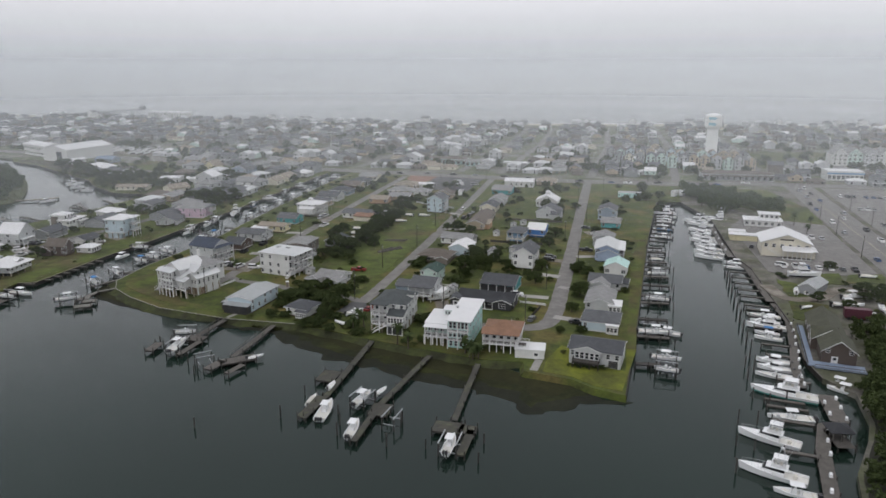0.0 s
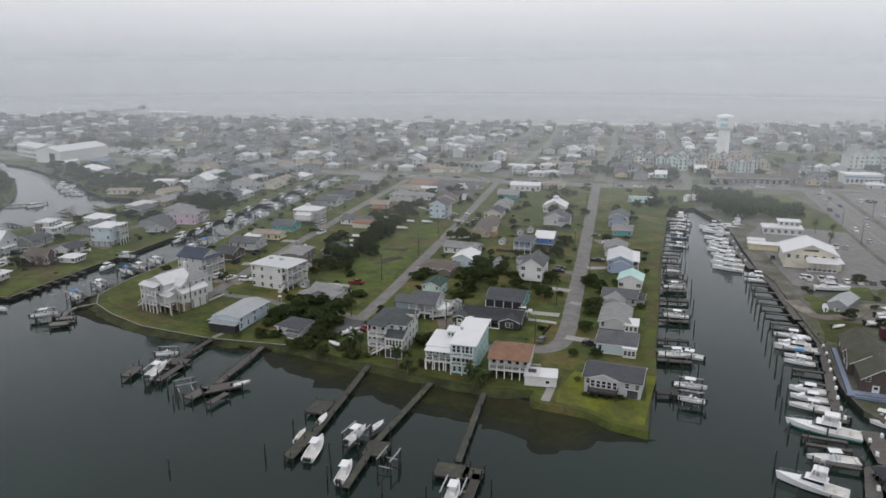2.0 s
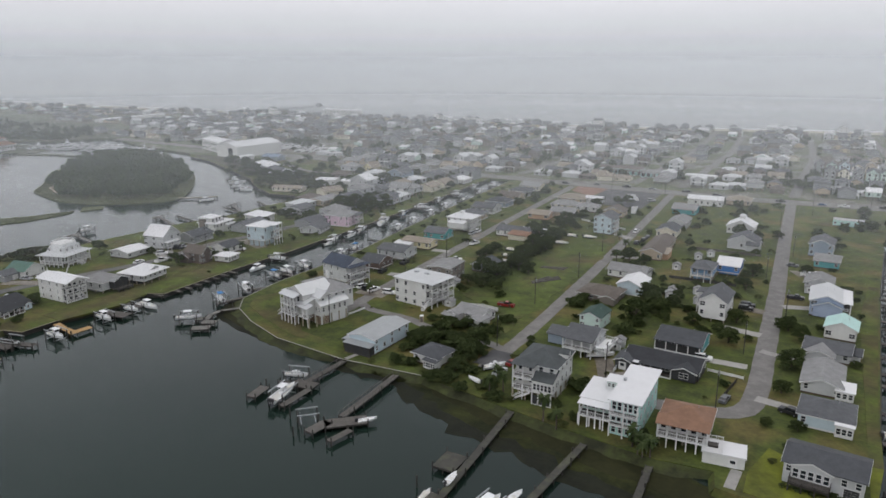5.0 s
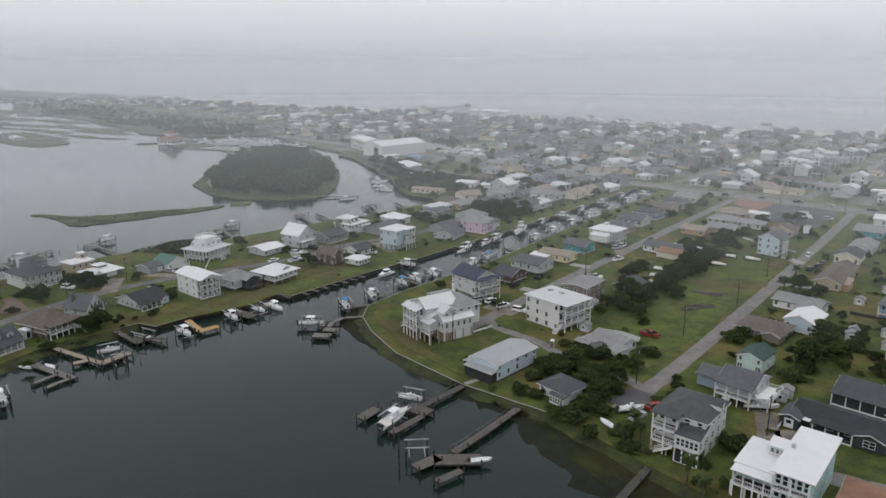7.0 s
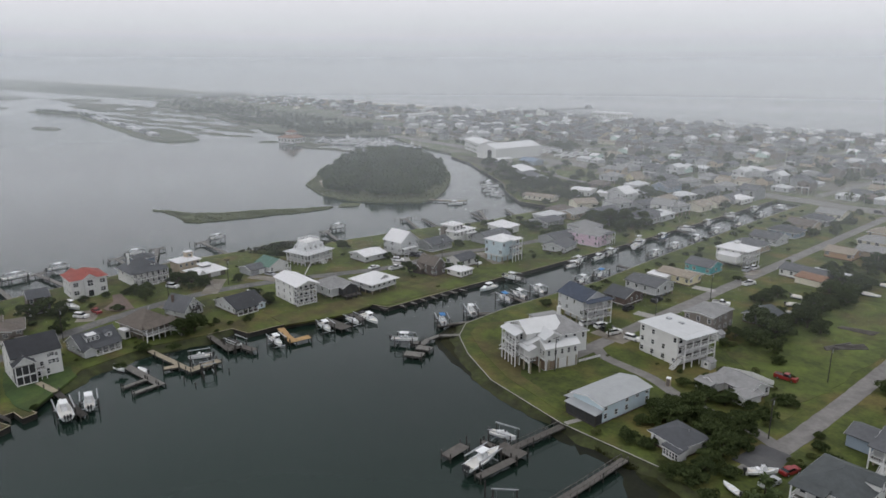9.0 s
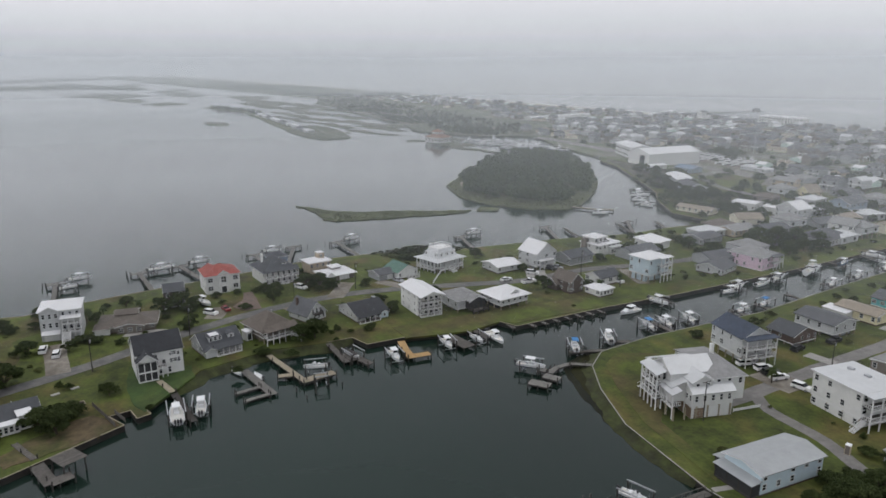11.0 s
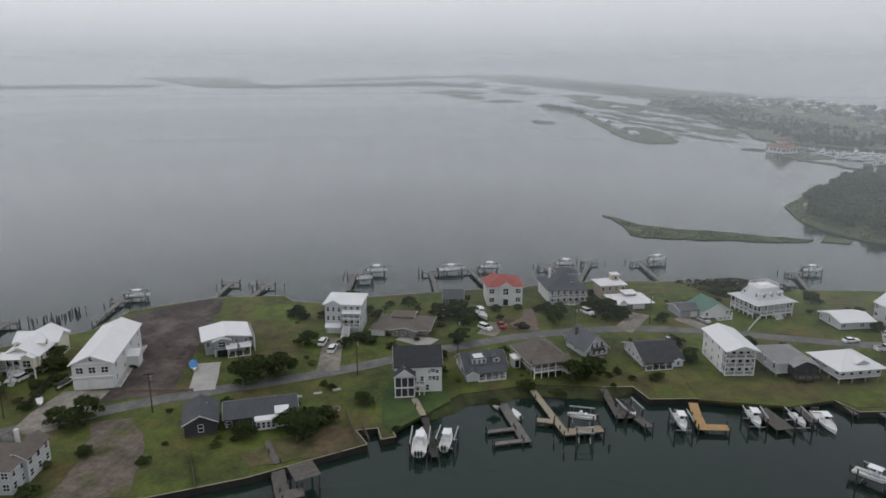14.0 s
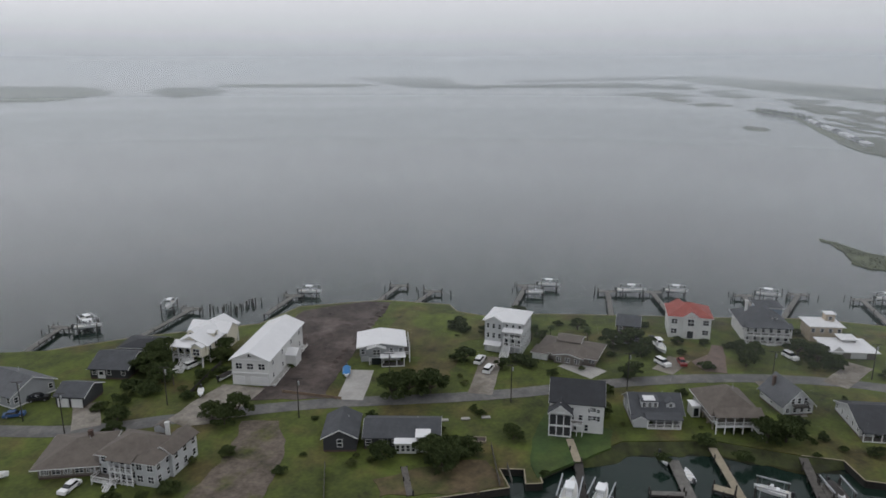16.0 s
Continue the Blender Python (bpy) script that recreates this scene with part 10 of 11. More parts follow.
# dense gardens between the first houses of the point
for x0, x1, y0, y1, n, kinds, s in ((-121, -96, 206, 234, 26, OAKS, 0.66), (-100, -90, 194, 216, 14, OAKS, 0.6), (-120, -84, 194, 236, 34, SHRUBS, 0.95), (-100, -76, 190, 197, 16, SHRUBS, 1.0), (-84, -76, 205, 226, 8, SHRUBS, 0.9), (-118, -96, 232, 256, 10, SHRUBS, 1.0), (-84, -60, 188, 210, 10, SHRUBS, 0.9), (-64, -58, 240, 300, 14, SHRUBS, 1.0),
                                    (-62, -40, 250, 300, 8, OAKS, 0.6), (-44, -28, 300, 345, 12, SHRUBS, 0.9), (-84, -66, 262, 330, 12, SHRUBS, 0.9), (-12, 2, 235, 330, 16, SHRUBS, 0.7), (-140, -124, 262, 330, 10, OAKS, 0.65),
                                    (-135, -125, 330, 420, 14, SHRUBS, 1.0), (-186, -168, 250, 330, 12, SHRUBS, 0.7)):
    done = 0
    while done < n:
        x, y = VR.uniform(x0, x1), VR.uniform(y0, y1)
        done += 1
        if free_spot(x, y, 2.2):
            plant(kinds, x, y, s * VR.uniform(0.7, 1.2))
# bushes and trees between the inlet and the main road
NECK_TOWN = ((-262, 440, 90), (-264, 462, 80), (-283, 500, 0), (-262, 486, 90), (-305, 474, 90), (-330, 480, 10), (-240, 440, 90), (-240, 458, 90), (-268, 404, 90), (-286, 396, 60), (-285, 446, 90), (-262, 420, 90),
             (-310, 515, 0), (-258, 502, 0), (-238, 497, 0), (-276, 356, 90), (-262, 300, 95), (-264, 386, 90), (-283, 474, 90), (-240, 478, 90), (-242, 420, 90), (-283, 372, 90), (-240, 402, 90), (-350, 528, 0),
             (-330, 532, 5), (-322, 456, 10), (-240, 322, 90), (-241, 342, 90))
count = 0
while count < 120:
    x, y = VR.uniform(-430, -228), VR.uniform(325, 505)
    if y - 470 < (-x - 380) * 0.5 and inside(SHORE_B + SOUND_B, x, y) and free_spot(x, y, 1.0) and all(math.hypot(x - a, y - b) > 8.5 for a, b, r in NECK_TOWN) and not (-415 < x < -355 and y > 465) and abs(x + 300) > 4.5:
        count += 1
        if count % 4 == 0:
            plant(OAKS, x, y, VR.uniform(0.6, 1.0))
        else:
            far_bush(x, y, VR.uniform(0.8, 1.6))
for k in range(24):
    far_bush(VR.uniform(-508, -478), VR.uniform(609, 626), VR.uniform(2.0, 3.0))
# bushes along the far canal banks
for k in range(34):
    y = 286 + k * 6 + VR.uniform(-2, 2)
    side = k % 2
    far_bush((-226 - max(0, y - 340) * 0.04 if side else -184 - max(0, y - 287) * 0.088) + VR.uniform(-2.5, 2.5), y, VR.uniform(0.6, 1.1))
# clipped dark hedges between the gardens
for x0, y0, x1, y1, n in ((-62, 305, -38, 305, 13), (-58, 282, -40, 283, 10), (-62, 345, -38, 346, 11)):
    for k in range(n):
        plant(SHRUBS, x0 + (x1 - x0) * k / n, y0 + (y1 - y0) * k / n, 0.5)
# the overgrown strip through the middle field
for k in range(20):
    plant(OAKS, -121.6 + VR.uniform(-2.6, 2.6), 284 + k * 3.8, VR.uniform(0.62, 0.92))
for x, y in ((-128.9, 379), (-131.5, 394), (-130, 405), (-133, 366), (-127, 386)):
    plant(OAKS, x, y, 0.85)
# hedge line through the middle field
for k in range(26):
    plant(SHRUBS, -122 + VR.uniform(-3.5, 3.5), 262 + k * 4.4, 0.9 if k % 3 else 0.48)
# the neck
for x, y, s in ((-239, 65, 1.1), (-236, 62, 1), (-241, 70, 1.0), (-212, 83, 0.8), (-216, 85, 0.8), (-224, 93, 0.7), (-277, 148, 1), (-284.5, 151, 0.9), (-237, 150, 0.9), (-236, 146, 0.8), (-256, 154, 0.6), (-284, 167, 1), (-288, 163, 0.9),
                (-281, 170, 0.8), (-285, 118, 0.9), (-283, 113, 0.8), (-280, 122, 0.6), (-262, 118, 0.6), (-262, 74, 0.8), (-287, 67, 0.5), (-238, -4, 1), (-234, -4, 0.9), (-231, 2, 0.9), (-244, 0, 0.8), (-245, 5, 0.9), (-246, 10, 0.8), (-217, 25, 0.8), (-219, 30, 0.9), (-215, 29, 0.7),
                (-210, 5, 0.7), (-250, 8, 0.8), (-248, 369, 1.2), (-252, 374, 1.3), (-246, 380, 1.2), (-240, 366, 1.2), (-236, 372, 1.2), (-243, 356, 1.1), (-234, 360, 1.0), (-250, 362, 1.2), (-255, 380, 1.0), (-232, 378, 1.0), (-238, 386, 0.9), (-309, 225, 0.6), (-345, 408, 1.0), (-352, 414, 1.1), (-340, 414, 1),
                (-450, 478, 1.3), (-443, 474, 1.2), (-457, 483, 1.1), (-437, 480, 1.1), (-447, 470, 1.0), (-338, 418, 1.2), (-347, 424, 1.4), (-337, 428, 1.3), (-352, 433, 1.3), (-343, 437, 1.3), (-334, 437, 1.0), (-357, 426, 1.1),
                (-269, 450, 1.2), (-276, 445, 1.1), (-274, 458, 1.0), (-388, 443, 0.9), (-365, 425, 1.0), (-418, 462, 0.9), (-412, 482, 1.0), (-384, 462, 0.9), (-300, 405, 1.0), (-306, 408, 0.9), (-290, 412, 0.9), (-250, 430, 1), (-256, 440, 0.9), (-262, 330, 0.8), (-205, 8, 0.6), (-203, 37, 0.5)):
    plant(OAKS, x, y, s)
for x, y, s in ((-286, 66, 1.1), (-284, 69, 1), (-206, 63, 0.9), (-200, 50, 0.6), (-189, 33, 0.9), (-186, 29, 0.9), (-199, 31, 0.9), (-202, 27, 0.8), (-222, -1, 1.3), (-224, 3, 1.2), (-218, 0, 1.2), (-214, -3, 1.1), (-226, -3, 1), (-271, 93, 0.9), (-263, 92, 0.8), (-259, 98, 0.7), 
                (-248, 77, 0.9), (-252, 75, 0.7), (-250, 72, 0.6), (-235, 82, 0.6), (-241, 108, 0.6), (-232, 133, 0.8), (-245, 147, 0.8), (-240, 158, 0.8), (-309, 207, 1.4), (-312, 213, 1.4), (-306, 215, 1.3), (-315, 218, 1.2), (-303, 210, 1), (-278, 236, 0.7), (-296, 208, 0.8), (-234, 215, 0.7),
                (-262, 117, 0.7), (-212, 101, 0.5), (-223, 124, 0.6), (-228, 10, 0.9), (-232, 12, 0.8), (-236, 10, 0.9), (-240, 14, 0.8), (-227, 140, 0.7), (-232, 155, 0.6), (-207, 52, 0.5), (-226, 60, 0.7), (-268, 118, 0.6), (-255, 130, 0.6), (-262, 180, 0.6), (-262, 168, 0.5), (-184, 24, 0.8), (-280, 95, 0.7),
                (-231, 296, 0.8), (-228, 302, 0.8), (-275, 308, 1), (-280, 312, 1), (-223, 236, 0.6), (-244, 170, 0.5)):
    plant(SHRUBS, x, y, s)
for x, y in ((-281, 90), (-284, 91), (-230, 6), (-283, 106), (-286, 95), (-237, 283), (-232, 254)):
    plant(PALMS, x, y, 0.9)
# dark hedge between the drives of the white houses
for k in range(11):
    plant(SHRUBS, -249 + k * 2.5 + VR.uniform(-0.5, 0.5), 10.8 + k * 0.25 + VR.uniform(-0.5, 0.5), VR.uniform(0.5, 0.8))
# bushes along the neck's canal bank
for k in range(9):
    f = k / 8
    plant(SHRUBS, -235.5 - 4 * math.sin(math.pi * f) + VR.uniform(-1, 1), 116 + 45 * f, VR.uniform(0.35, 0.7))
for x, y, s in ((-247, 30, 0.5), (-211.3, 78.4, 0.9), (-214.3, 82.4, 0.8), (-208.3, 81.4, 0.75), (-222, 48, 0.4), (-228, 92, 0.5)):
    plant(OAKS if s > 0.6 else SHRUBS, x, y, s)
# marina yard: bushes between the sheds
for k in range(22):
    x, y = VR.uniform(58, 98), VR.uniform(246, 300)
    if math.hypot(x - 66, y - 274) > 9:
        plant(SHRUBS if k % 3 else OAKS, x, y, VR.uniform(0.5, 0.9))
# thicket east of the marina
for k in range(12):
    plant(OAKS, VR.uniform(61, 78), VR.uniform(150, 200), VR.uniform(0.7, 1.1))
for k in range(12):
    plant(OAKS, VR.uniform(70, 84), VR.uniform(204, 237), VR.uniform(0.5, 0.9))
plant(OAKS, 78.8, 305, 1.0)


def woods(name, label, outline, n, height, seed, z, leaf=1.0, per=150, mat=None):
    """A closed stand of trees over an outline: many crowns of leaves and the trunks below them."""
    rng = np.random.default_rng(seed)
    xs, ys = [p[0] for p in outline], [p[1] for p in outline]
    pts, spots = [], []
    while len(spots) < n:
        x, y = rng.uniform(min(xs), max(xs)), rng.uniform(min(ys), max(ys))
        if inside(outline, x, y):
            spots.append((x, y))
    bm = bmesh.new()
    for k, (x, y) in enumerate(spots):
        hh = height * rng.uniform(0.7, 1.15)
        r = hh * rng.uniform(0.36, 0.5)
        lobes = [(x + rng.normal() * r * 0.4, y + rng.normal() * r * 0.4, z + hh - r * rng.uniform(0.5, 1.1), r * rng.uniform(0.5, 0.75)) for _ in range(4)]
        lobes.append((x, y, z + hh * 0.35, r * 0.8))
        pts.append(crown_points(lobes, per, seed * 1000 + k))
        if k % 4 == 0:
            rod(bm, (x, y, z - 0.2), (x, y, z + hh * 0.6), 0.2, 5)
    w = thing(name, 0, 0, 0, 0, label, "woods", "", "stuff")
    part("trunk", bm, BARK, w)
    part("canopy", leaf_mesh("canopy", np.concatenate(pts), leaf, mat or LEAF_WOOD, seed), None, w)


woods("islet_woods", "dense dark green woods covering the islet", [(-474, 333), (-526, 376), (-570, 424), (-585, 448), (-568, 479), (-528, 471), (-482, 449), (-429, 413), (-382, 367), (-368, 342), (-388, 320), (-430, 312)], 520, 7.0, 3, 0.9, 0.8, 180)
woods("marina_woods", "dense dark green thicket beside the marina", [(35, 450), (31, 486), (46, 482), (64, 468), (84, 440), (81, 416), (66, 424), (49, 414), (41, 428)], 105, 6.6, 4, GROUND, 0.64, 240)
woods("shore_thicket", "dark dense thicket on the marina shore", [(47, 126), (49, 143), (55, 159), (57.6, 171), (59.6, 185), (64, 195), (74, 204), (92, 208), (92, 126)], 170, 6.6, 71, GROUND, 0.52, 210, LEAF_OAK)
woods("shore_thicket", "dark dense bushes beside the waterside building", [(66, 205), (69, 236), (79, 240), (90, 206)], 54, 4.6, 72, GROUND, 0.4, 260, LEAF_OAK)
reeds([(x, y) for x, y in ISLE], 9000, 8, 0.9, 0.6, REED_BAR)
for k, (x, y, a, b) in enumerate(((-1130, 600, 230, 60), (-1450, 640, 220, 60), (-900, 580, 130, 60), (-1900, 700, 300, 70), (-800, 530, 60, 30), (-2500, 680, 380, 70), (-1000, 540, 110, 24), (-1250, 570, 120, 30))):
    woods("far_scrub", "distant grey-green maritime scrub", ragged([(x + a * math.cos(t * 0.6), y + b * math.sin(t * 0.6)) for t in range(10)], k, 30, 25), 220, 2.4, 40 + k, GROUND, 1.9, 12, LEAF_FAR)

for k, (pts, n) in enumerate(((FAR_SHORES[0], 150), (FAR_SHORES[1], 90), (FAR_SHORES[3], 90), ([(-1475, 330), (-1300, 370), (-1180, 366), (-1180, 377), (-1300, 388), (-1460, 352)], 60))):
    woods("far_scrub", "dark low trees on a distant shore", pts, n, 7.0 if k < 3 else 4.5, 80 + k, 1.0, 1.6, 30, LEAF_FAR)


def neck_spot(x, y, gap):
    """True where the neck has open garden: off the street, the lot and the houses."""
    if min(math.hypot(x - a, y - b) for a, b in STREET_B) < 6 or (-306 < x < -228 and 10 < y < 47):
        return False
    return inside(NECK, x, y) and all(math.hypot(x - hx, y - hy) > r + gap for hx, hy, r in HOUSES)


NECK = [(-232, 110), (-236, 132), (-234, 165), (-226, 176), (-228, 300), (-292, 330), (-302, 240), (-312, 200), (-312, 160), (-302, 100), (-292, 66), (-250, 60), (-216, 50), (-200, 66), (-212, 86)]
count = 0
while count < 75:
    x, y = VR.uniform(-312, -200), VR.uniform(50, 320)
    if neck_spot(x, y, 1.0):
        count += 1
        if count % 3 == 0:
            plant(OAKS, x, y, VR.uniform(0.45, 0.8))
        else:
            plant(SHRUBS, x, y, VR.uniform(0.5, 1.0))

# ---------------------------------------------------------------- cars. Local axes: front to +x
def wheel(parent, x, y):
    key = ("wheel",)
    if key not in MESHES:
        bm = bmesh.new()
        rod(bm, (0, -0.11, 0), (0, 0.11, 0), 0.34, 12)
        rod(bm, (0, -0.12, 0), (0, 0.12, 0), 0.19, 8, 1)
        MESHES[key] = mesh_from("wheel", bm, [TYRE, STEEL])
    part("wheel", MESHES[key], None, parent, at=pose(x, y, 0.34))


def car(kind, paint, label):
    c = thing("car", 0, 0, -70, 0, label, "car", "parked cars")
    L, W = {"sedan": (4.7, 1.8), "suv": (4.9, 1.95), "pickup": (5.8, 2.0)}[kind]
    m = PAINTS[paint]
    bm = bmesh.new()
    hood = 0.95 if kind == "sedan" else 1.15
    belt = 0.98 if kind == "sedan" else 1.2
    taper(bm, -L / 2, L / 2, -W / 2, W / 2, 0.32, hood, 0.06, 0.12, 0.05)
    part("body", bm, m, c)
    x0, x1, top = {"sedan": (-1.75, 1.1, 1.46), "suv": (-2.35, 1.2, 1.82), "pickup": (-0.5, 1.5, 1.86)}[kind]
    bm = bmesh.new()
    taper(bm, x0, x1, -W / 2 + 0.08, W / 2 - 0.08, belt - 0.04, top - 0.06, 0.45 if kind == "sedan" else 0.2, 0.75, 0.16)
    part("glass", bm, CAR_GLASS, c)
    bm = bmesh.new()
    o = 0.45 if kind == "sedan" else 0.2
    taper(bm, x0 + o - 0.04, x1 - 0.72, -W / 2 + 0.22, W / 2 - 0.22, top - 0.06, top, 0.08, 0.1, 0.05)
    part("car_roof", bm, m, c)
    if kind == "pickup":
        bm = bmesh.new()
        box(bm, -L / 2 + 0.15, -0.6, -W / 2 + 0.16, W / 2 - 0.16, 1.15, 1.17)
        part("bed", bm, ENGINE, c)
        bm = bmesh.new()
        box(bm, -L / 2, -0.55, -W / 2 + 0.06, -W / 2 + 0.16, 1.13, 1.28)
        box(bm, -L / 2, -0.55, W / 2 - 0.16, W / 2 - 0.06, 1.13, 1.28)
        box(bm, -L / 2 + 0.02, -L / 2 + 0.12, -W / 2 + 0.16, W / 2 - 0.16, 1.13, 1.28)
        part("bed_side", bm, m, c)
    for sx in (-1, 1):
        for sy in (-1, 1):
            wheel(c, sx * L * 0.3, sy * (W / 2 - 0.1))
    return c


CARS = {(k, p): car(k, p, l) for k, p, l in (
    ("suv", "white", "white SUV parked in the open"), ("suv", "black", "black SUV parked in the open"), ("suv", "silver", "silver SUV parked in the open"),
    ("sedan", "white", "white sedan standing on the road"), ("sedan", "silver", "silver sedan standing on the road"), ("sedan", "grey", "dark grey sedan standing on the road"),
    ("sedan", "blue", "dark blue sedan standing on the road"), ("pickup", "white", "white pickup truck parked on grass"), ("pickup", "red", "red pickup truck parked on grass"),
    ("pickup", "black", "black pickup truck parked beside a house"), ("sedan", "red", "red car parked beside a house"))}


def park(kind, paint, x, y, heading):
    copy_thing(CARS[(kind, paint)], pose(x, y, GROUND + 0.07, 0, 0, heading))


LOT = []


def lot_park(kind, paint, x, y, heading):
    LOT.append((CARS[(kind, paint)], pose(x, y, GROUND + 0.09, 0, 0, heading)))


for k_, p_, x, y, hd in (("suv", "white", -158.5, 249, 75), ("suv", "black", -155.6, 248.3, 75), ("suv", "white", -152.6, 247.6, 75), ("suv", "white", -163, 247.4, 75), ("sedan", "grey", -146, 262, 85),
                         ("suv", "white", -146, 247.6, 10), ("suv", "silver", -83.3, 204.7, 80), ("sedan", "red", -82.7, 212, 75), ("pickup", "red", -103.7, 255.2, 5), ("suv", "white", -37.4, 240.4, 0), ("sedan", "grey", -21.3, 356, 0),
                         ("suv", "white", -15, 348.5, 0), ("pickup", "white", -15, 343.4, 0), ("suv", "black", -31.8, 290.4, 0), ("suv", "black", -31.6, 294.4, 0), ("pickup", "black", -17.8, 311, 0), ("sedan", "grey", -28.6, 216.6, 80), ("suv", "black", -14.2, 217, 160),
                         ("pickup", "black", -37, 206.6, 175), ("pickup", "white", -145.8, 297.9, 20), ("pickup", "white", -151, 327, 80), ("suv", "silver", -160.6, 344, 90), ("suv", "white", -160.2, 349, 90), ("suv", "black", -163, 269, 95), ("pickup", "black", -162, 284, 95),
                         ("suv", "white", -262.6, 78.2, 172), ("suv", "white", -257.4, 81.6, 172), ("suv", "white", -272.6, 126.3, 39), ("sedan", "red", -274.4, 131.4, 10), ("suv", "white", -236.2, 0.6, 160), ("suv", "white", -241, 4.2, 165), ("sedan", "blue", -206.5, -19.6, 120),
                         ("suv", "black", -214.6, -20.4, 120), ("sedan", "grey", -271, 104, 20), ("pickup", "white", -252.6, 238, 92), ("suv", "white", -261.6, 246, 40), ("suv", "black", -263, 256, 10), ("sedan", "silver", -263.4, 259.4, 10), ("sedan", "white", -259, 232, 95),
                         ("sedan", "silver", -277, 195.6, 20), ("suv", "white", -285.6, 160.6, 30), ("suv", "silver", -260, 180, 95), ("suv", "white", -237.6, 268, 10), ("suv", "white", -92, 386, 88), ("suv", "black", -86, 363, 88), ("suv", "grey" if False else "black", -84.6, 370, 88),
                         ("sedan", "grey", -84.6, 377, 88), ("suv", "white", 61.5, 307, 5), ("suv", "black", 54, 336, 80), ("pickup", "black", 60, 352, 60), ("sedan", "grey", 57, 360, 40), ("suv", "silver", -104, 471, 30), ("suv", "white", -245, 318, 90), ("sedan", "white", -185, 14, 0)):
    park(k_, p_, x, y, hd)
CRND = random.Random(14)
CAR_KINDS = [k for k in CARS if k[1] != "red"] * 4 + [("sedan", "red")]
for k in range(30):
    kd = CRND.choice(CAR_KINDS)
    (park if k < 14 else lot_park)(*kd, 108 + CRND.choice((-6, -2.5, 2.5, 6)), 150 + k * 12.6 + CRND.uniform(-3, 3), CRND.choice((90, 270)))
for k in range(84):
    kd = CRND.choice(CAR_KINDS)
    if k % 7 != 3:
        lot_park(*kd, 126 + (k % 28) * 3.6 + CRND.uniform(-0.4, 0.4), 402 + (k // 28) * 42, 90)
for k in range(14):
    kd = CRND.choice(CAR_KINDS)
    lot_park(*kd, -170 + k * 19 + CRND.uniform(-4, 4), 510 - 2.6 * CRND.choice((-1, 1)) - (k * 19 > 120) * 2 + max(0, k * 19 - 200) * 0.33, 2)
for k in range(14):
    kd = CRND.choice(CAR_KINDS)
    park(*kd, 62 + (k % 7) * 4.4, 362 if k < 7 else 306, 88)
for x, y, hd in ((-116.1, 346.5, 10), (-117.6, 362.3, 175), (-108.1, 363.5, 5), (-127.8, 305.6, 20), (-130.8, 324.0, 0), (-128.2, 315.1, 30)):
    boat("covered" if x % 2 else "open", (x, y), heading=hd, z=GROUND + 0.45)
boat("ccbig", (-283.4, 125.7), heading=19, z=GROUND + 0.7)
boat("cc", (-62.9, 228.2), heading=30, z=GROUND + 0.6)
boat("coveredblue", (-246.4, 46), heading=20, z=GROUND + 0.45)
boat("skiff", (-226.6, 15.8), heading=30, z=GROUND + 0.45)
boat("open", (-184, -3), heading=120, z=GROUND + 0.45)
boat("open", (-85.9, 207.0), heading=50, z=GROUND + 0.5)
boat("skiff", (-87.1, 197.1), heading=160, z=GROUND + 0.4)
boat("ccbig", (74, 257.5), heading=7, z=GROUND + 0.5)
park("pickup", "red", 73, 245.5, 175)
boat("cc", (67.7, 296.4), heading=10, z=GROUND + 0.5)
boat("covered", (90.9, 297), heading=5, z=GROUND + 0.5)
for k, (x, y, hd, kd) in enumerate(((60, 270, 80, "open"), (63.5, 271, 82, "covered"), (78, 268, 20, "cc"), (84, 256, 100, "open"), (92, 270, 95, "covereddark"), (88, 281, 10, "skiff"), (60, 252, 30, "skiff"), (94, 240, 90, "open"))):
    boat(kd, (x, y), heading=hd, z=GROUND + 0.45)
boat("sportsmall", (67.3, 292.6), heading=3, z=GROUND + 0.6)

# ---------------------------------------------------------------- poles, sheds, garden things
p0 = thing("utility_pole", 0, 0, -70, 0, "dark timber utility pole with crossarm", "utility pole", "utility poles")
bm = bmesh.new()
rod(bm, (0, 0, -0.3), (0, 0, 9.6), 0.15, 7, 0, 0.1)
part("pole", bm, TIMBER_DARK, p0)
bm = bmesh.new()
box(bm, -1.2, 1.2, -0.06, 0.06, 9.6, 9.75)
part("crossarm", bm, TIMBER_DARK, p0)
bm = bmesh.new()
rod(bm, (0.32, 0, 8.2), (0.32, 0, 9.1), 0.2, 8)
part("transformer", bm, STEEL, p0)
for x, y, r in ((-202.6, -2.6, 20), (-221.9, 44, 20), (-240.7, 59.7, 20), (-220, 11, 20), (-205.2, -16, 20), (-241, 90, 20), (-255, 117, 20), (-264.6, 152, 0), (-276, 178, 0), (-252, 262, 0), (-146, 213, 0), (-148, 262, 0), (-151, 300, 0), (-92, 222, 0), (-96, 262, 0), (-93, 300, 0), (-96, 342, 0),
                (-30, 212, 0), (-28, 250, 0), (-19.6, 290, 0), (-29, 330, 0), (-22, 372, 0), (-31, 430, 0), (-134, 492, 0), (-101, 494, 0), (-60, 494, 0), (97, 330, 0), (98, 300, 0), (97, 372, 0), (98, 410, 0), (98, 270, 0), (120, 440, 0), (120, 400, 0), (-18, 470, 0), (10, 498, 0), (-58, 216, 0)):
    copy_thing(p0, pose(x, y, GROUND, 0, 0, r + 90))
s0 = thing("garden_shed", 0, 0, -70, 0, "small pale grey garden shed with gable roof", "shed", "garden sheds")
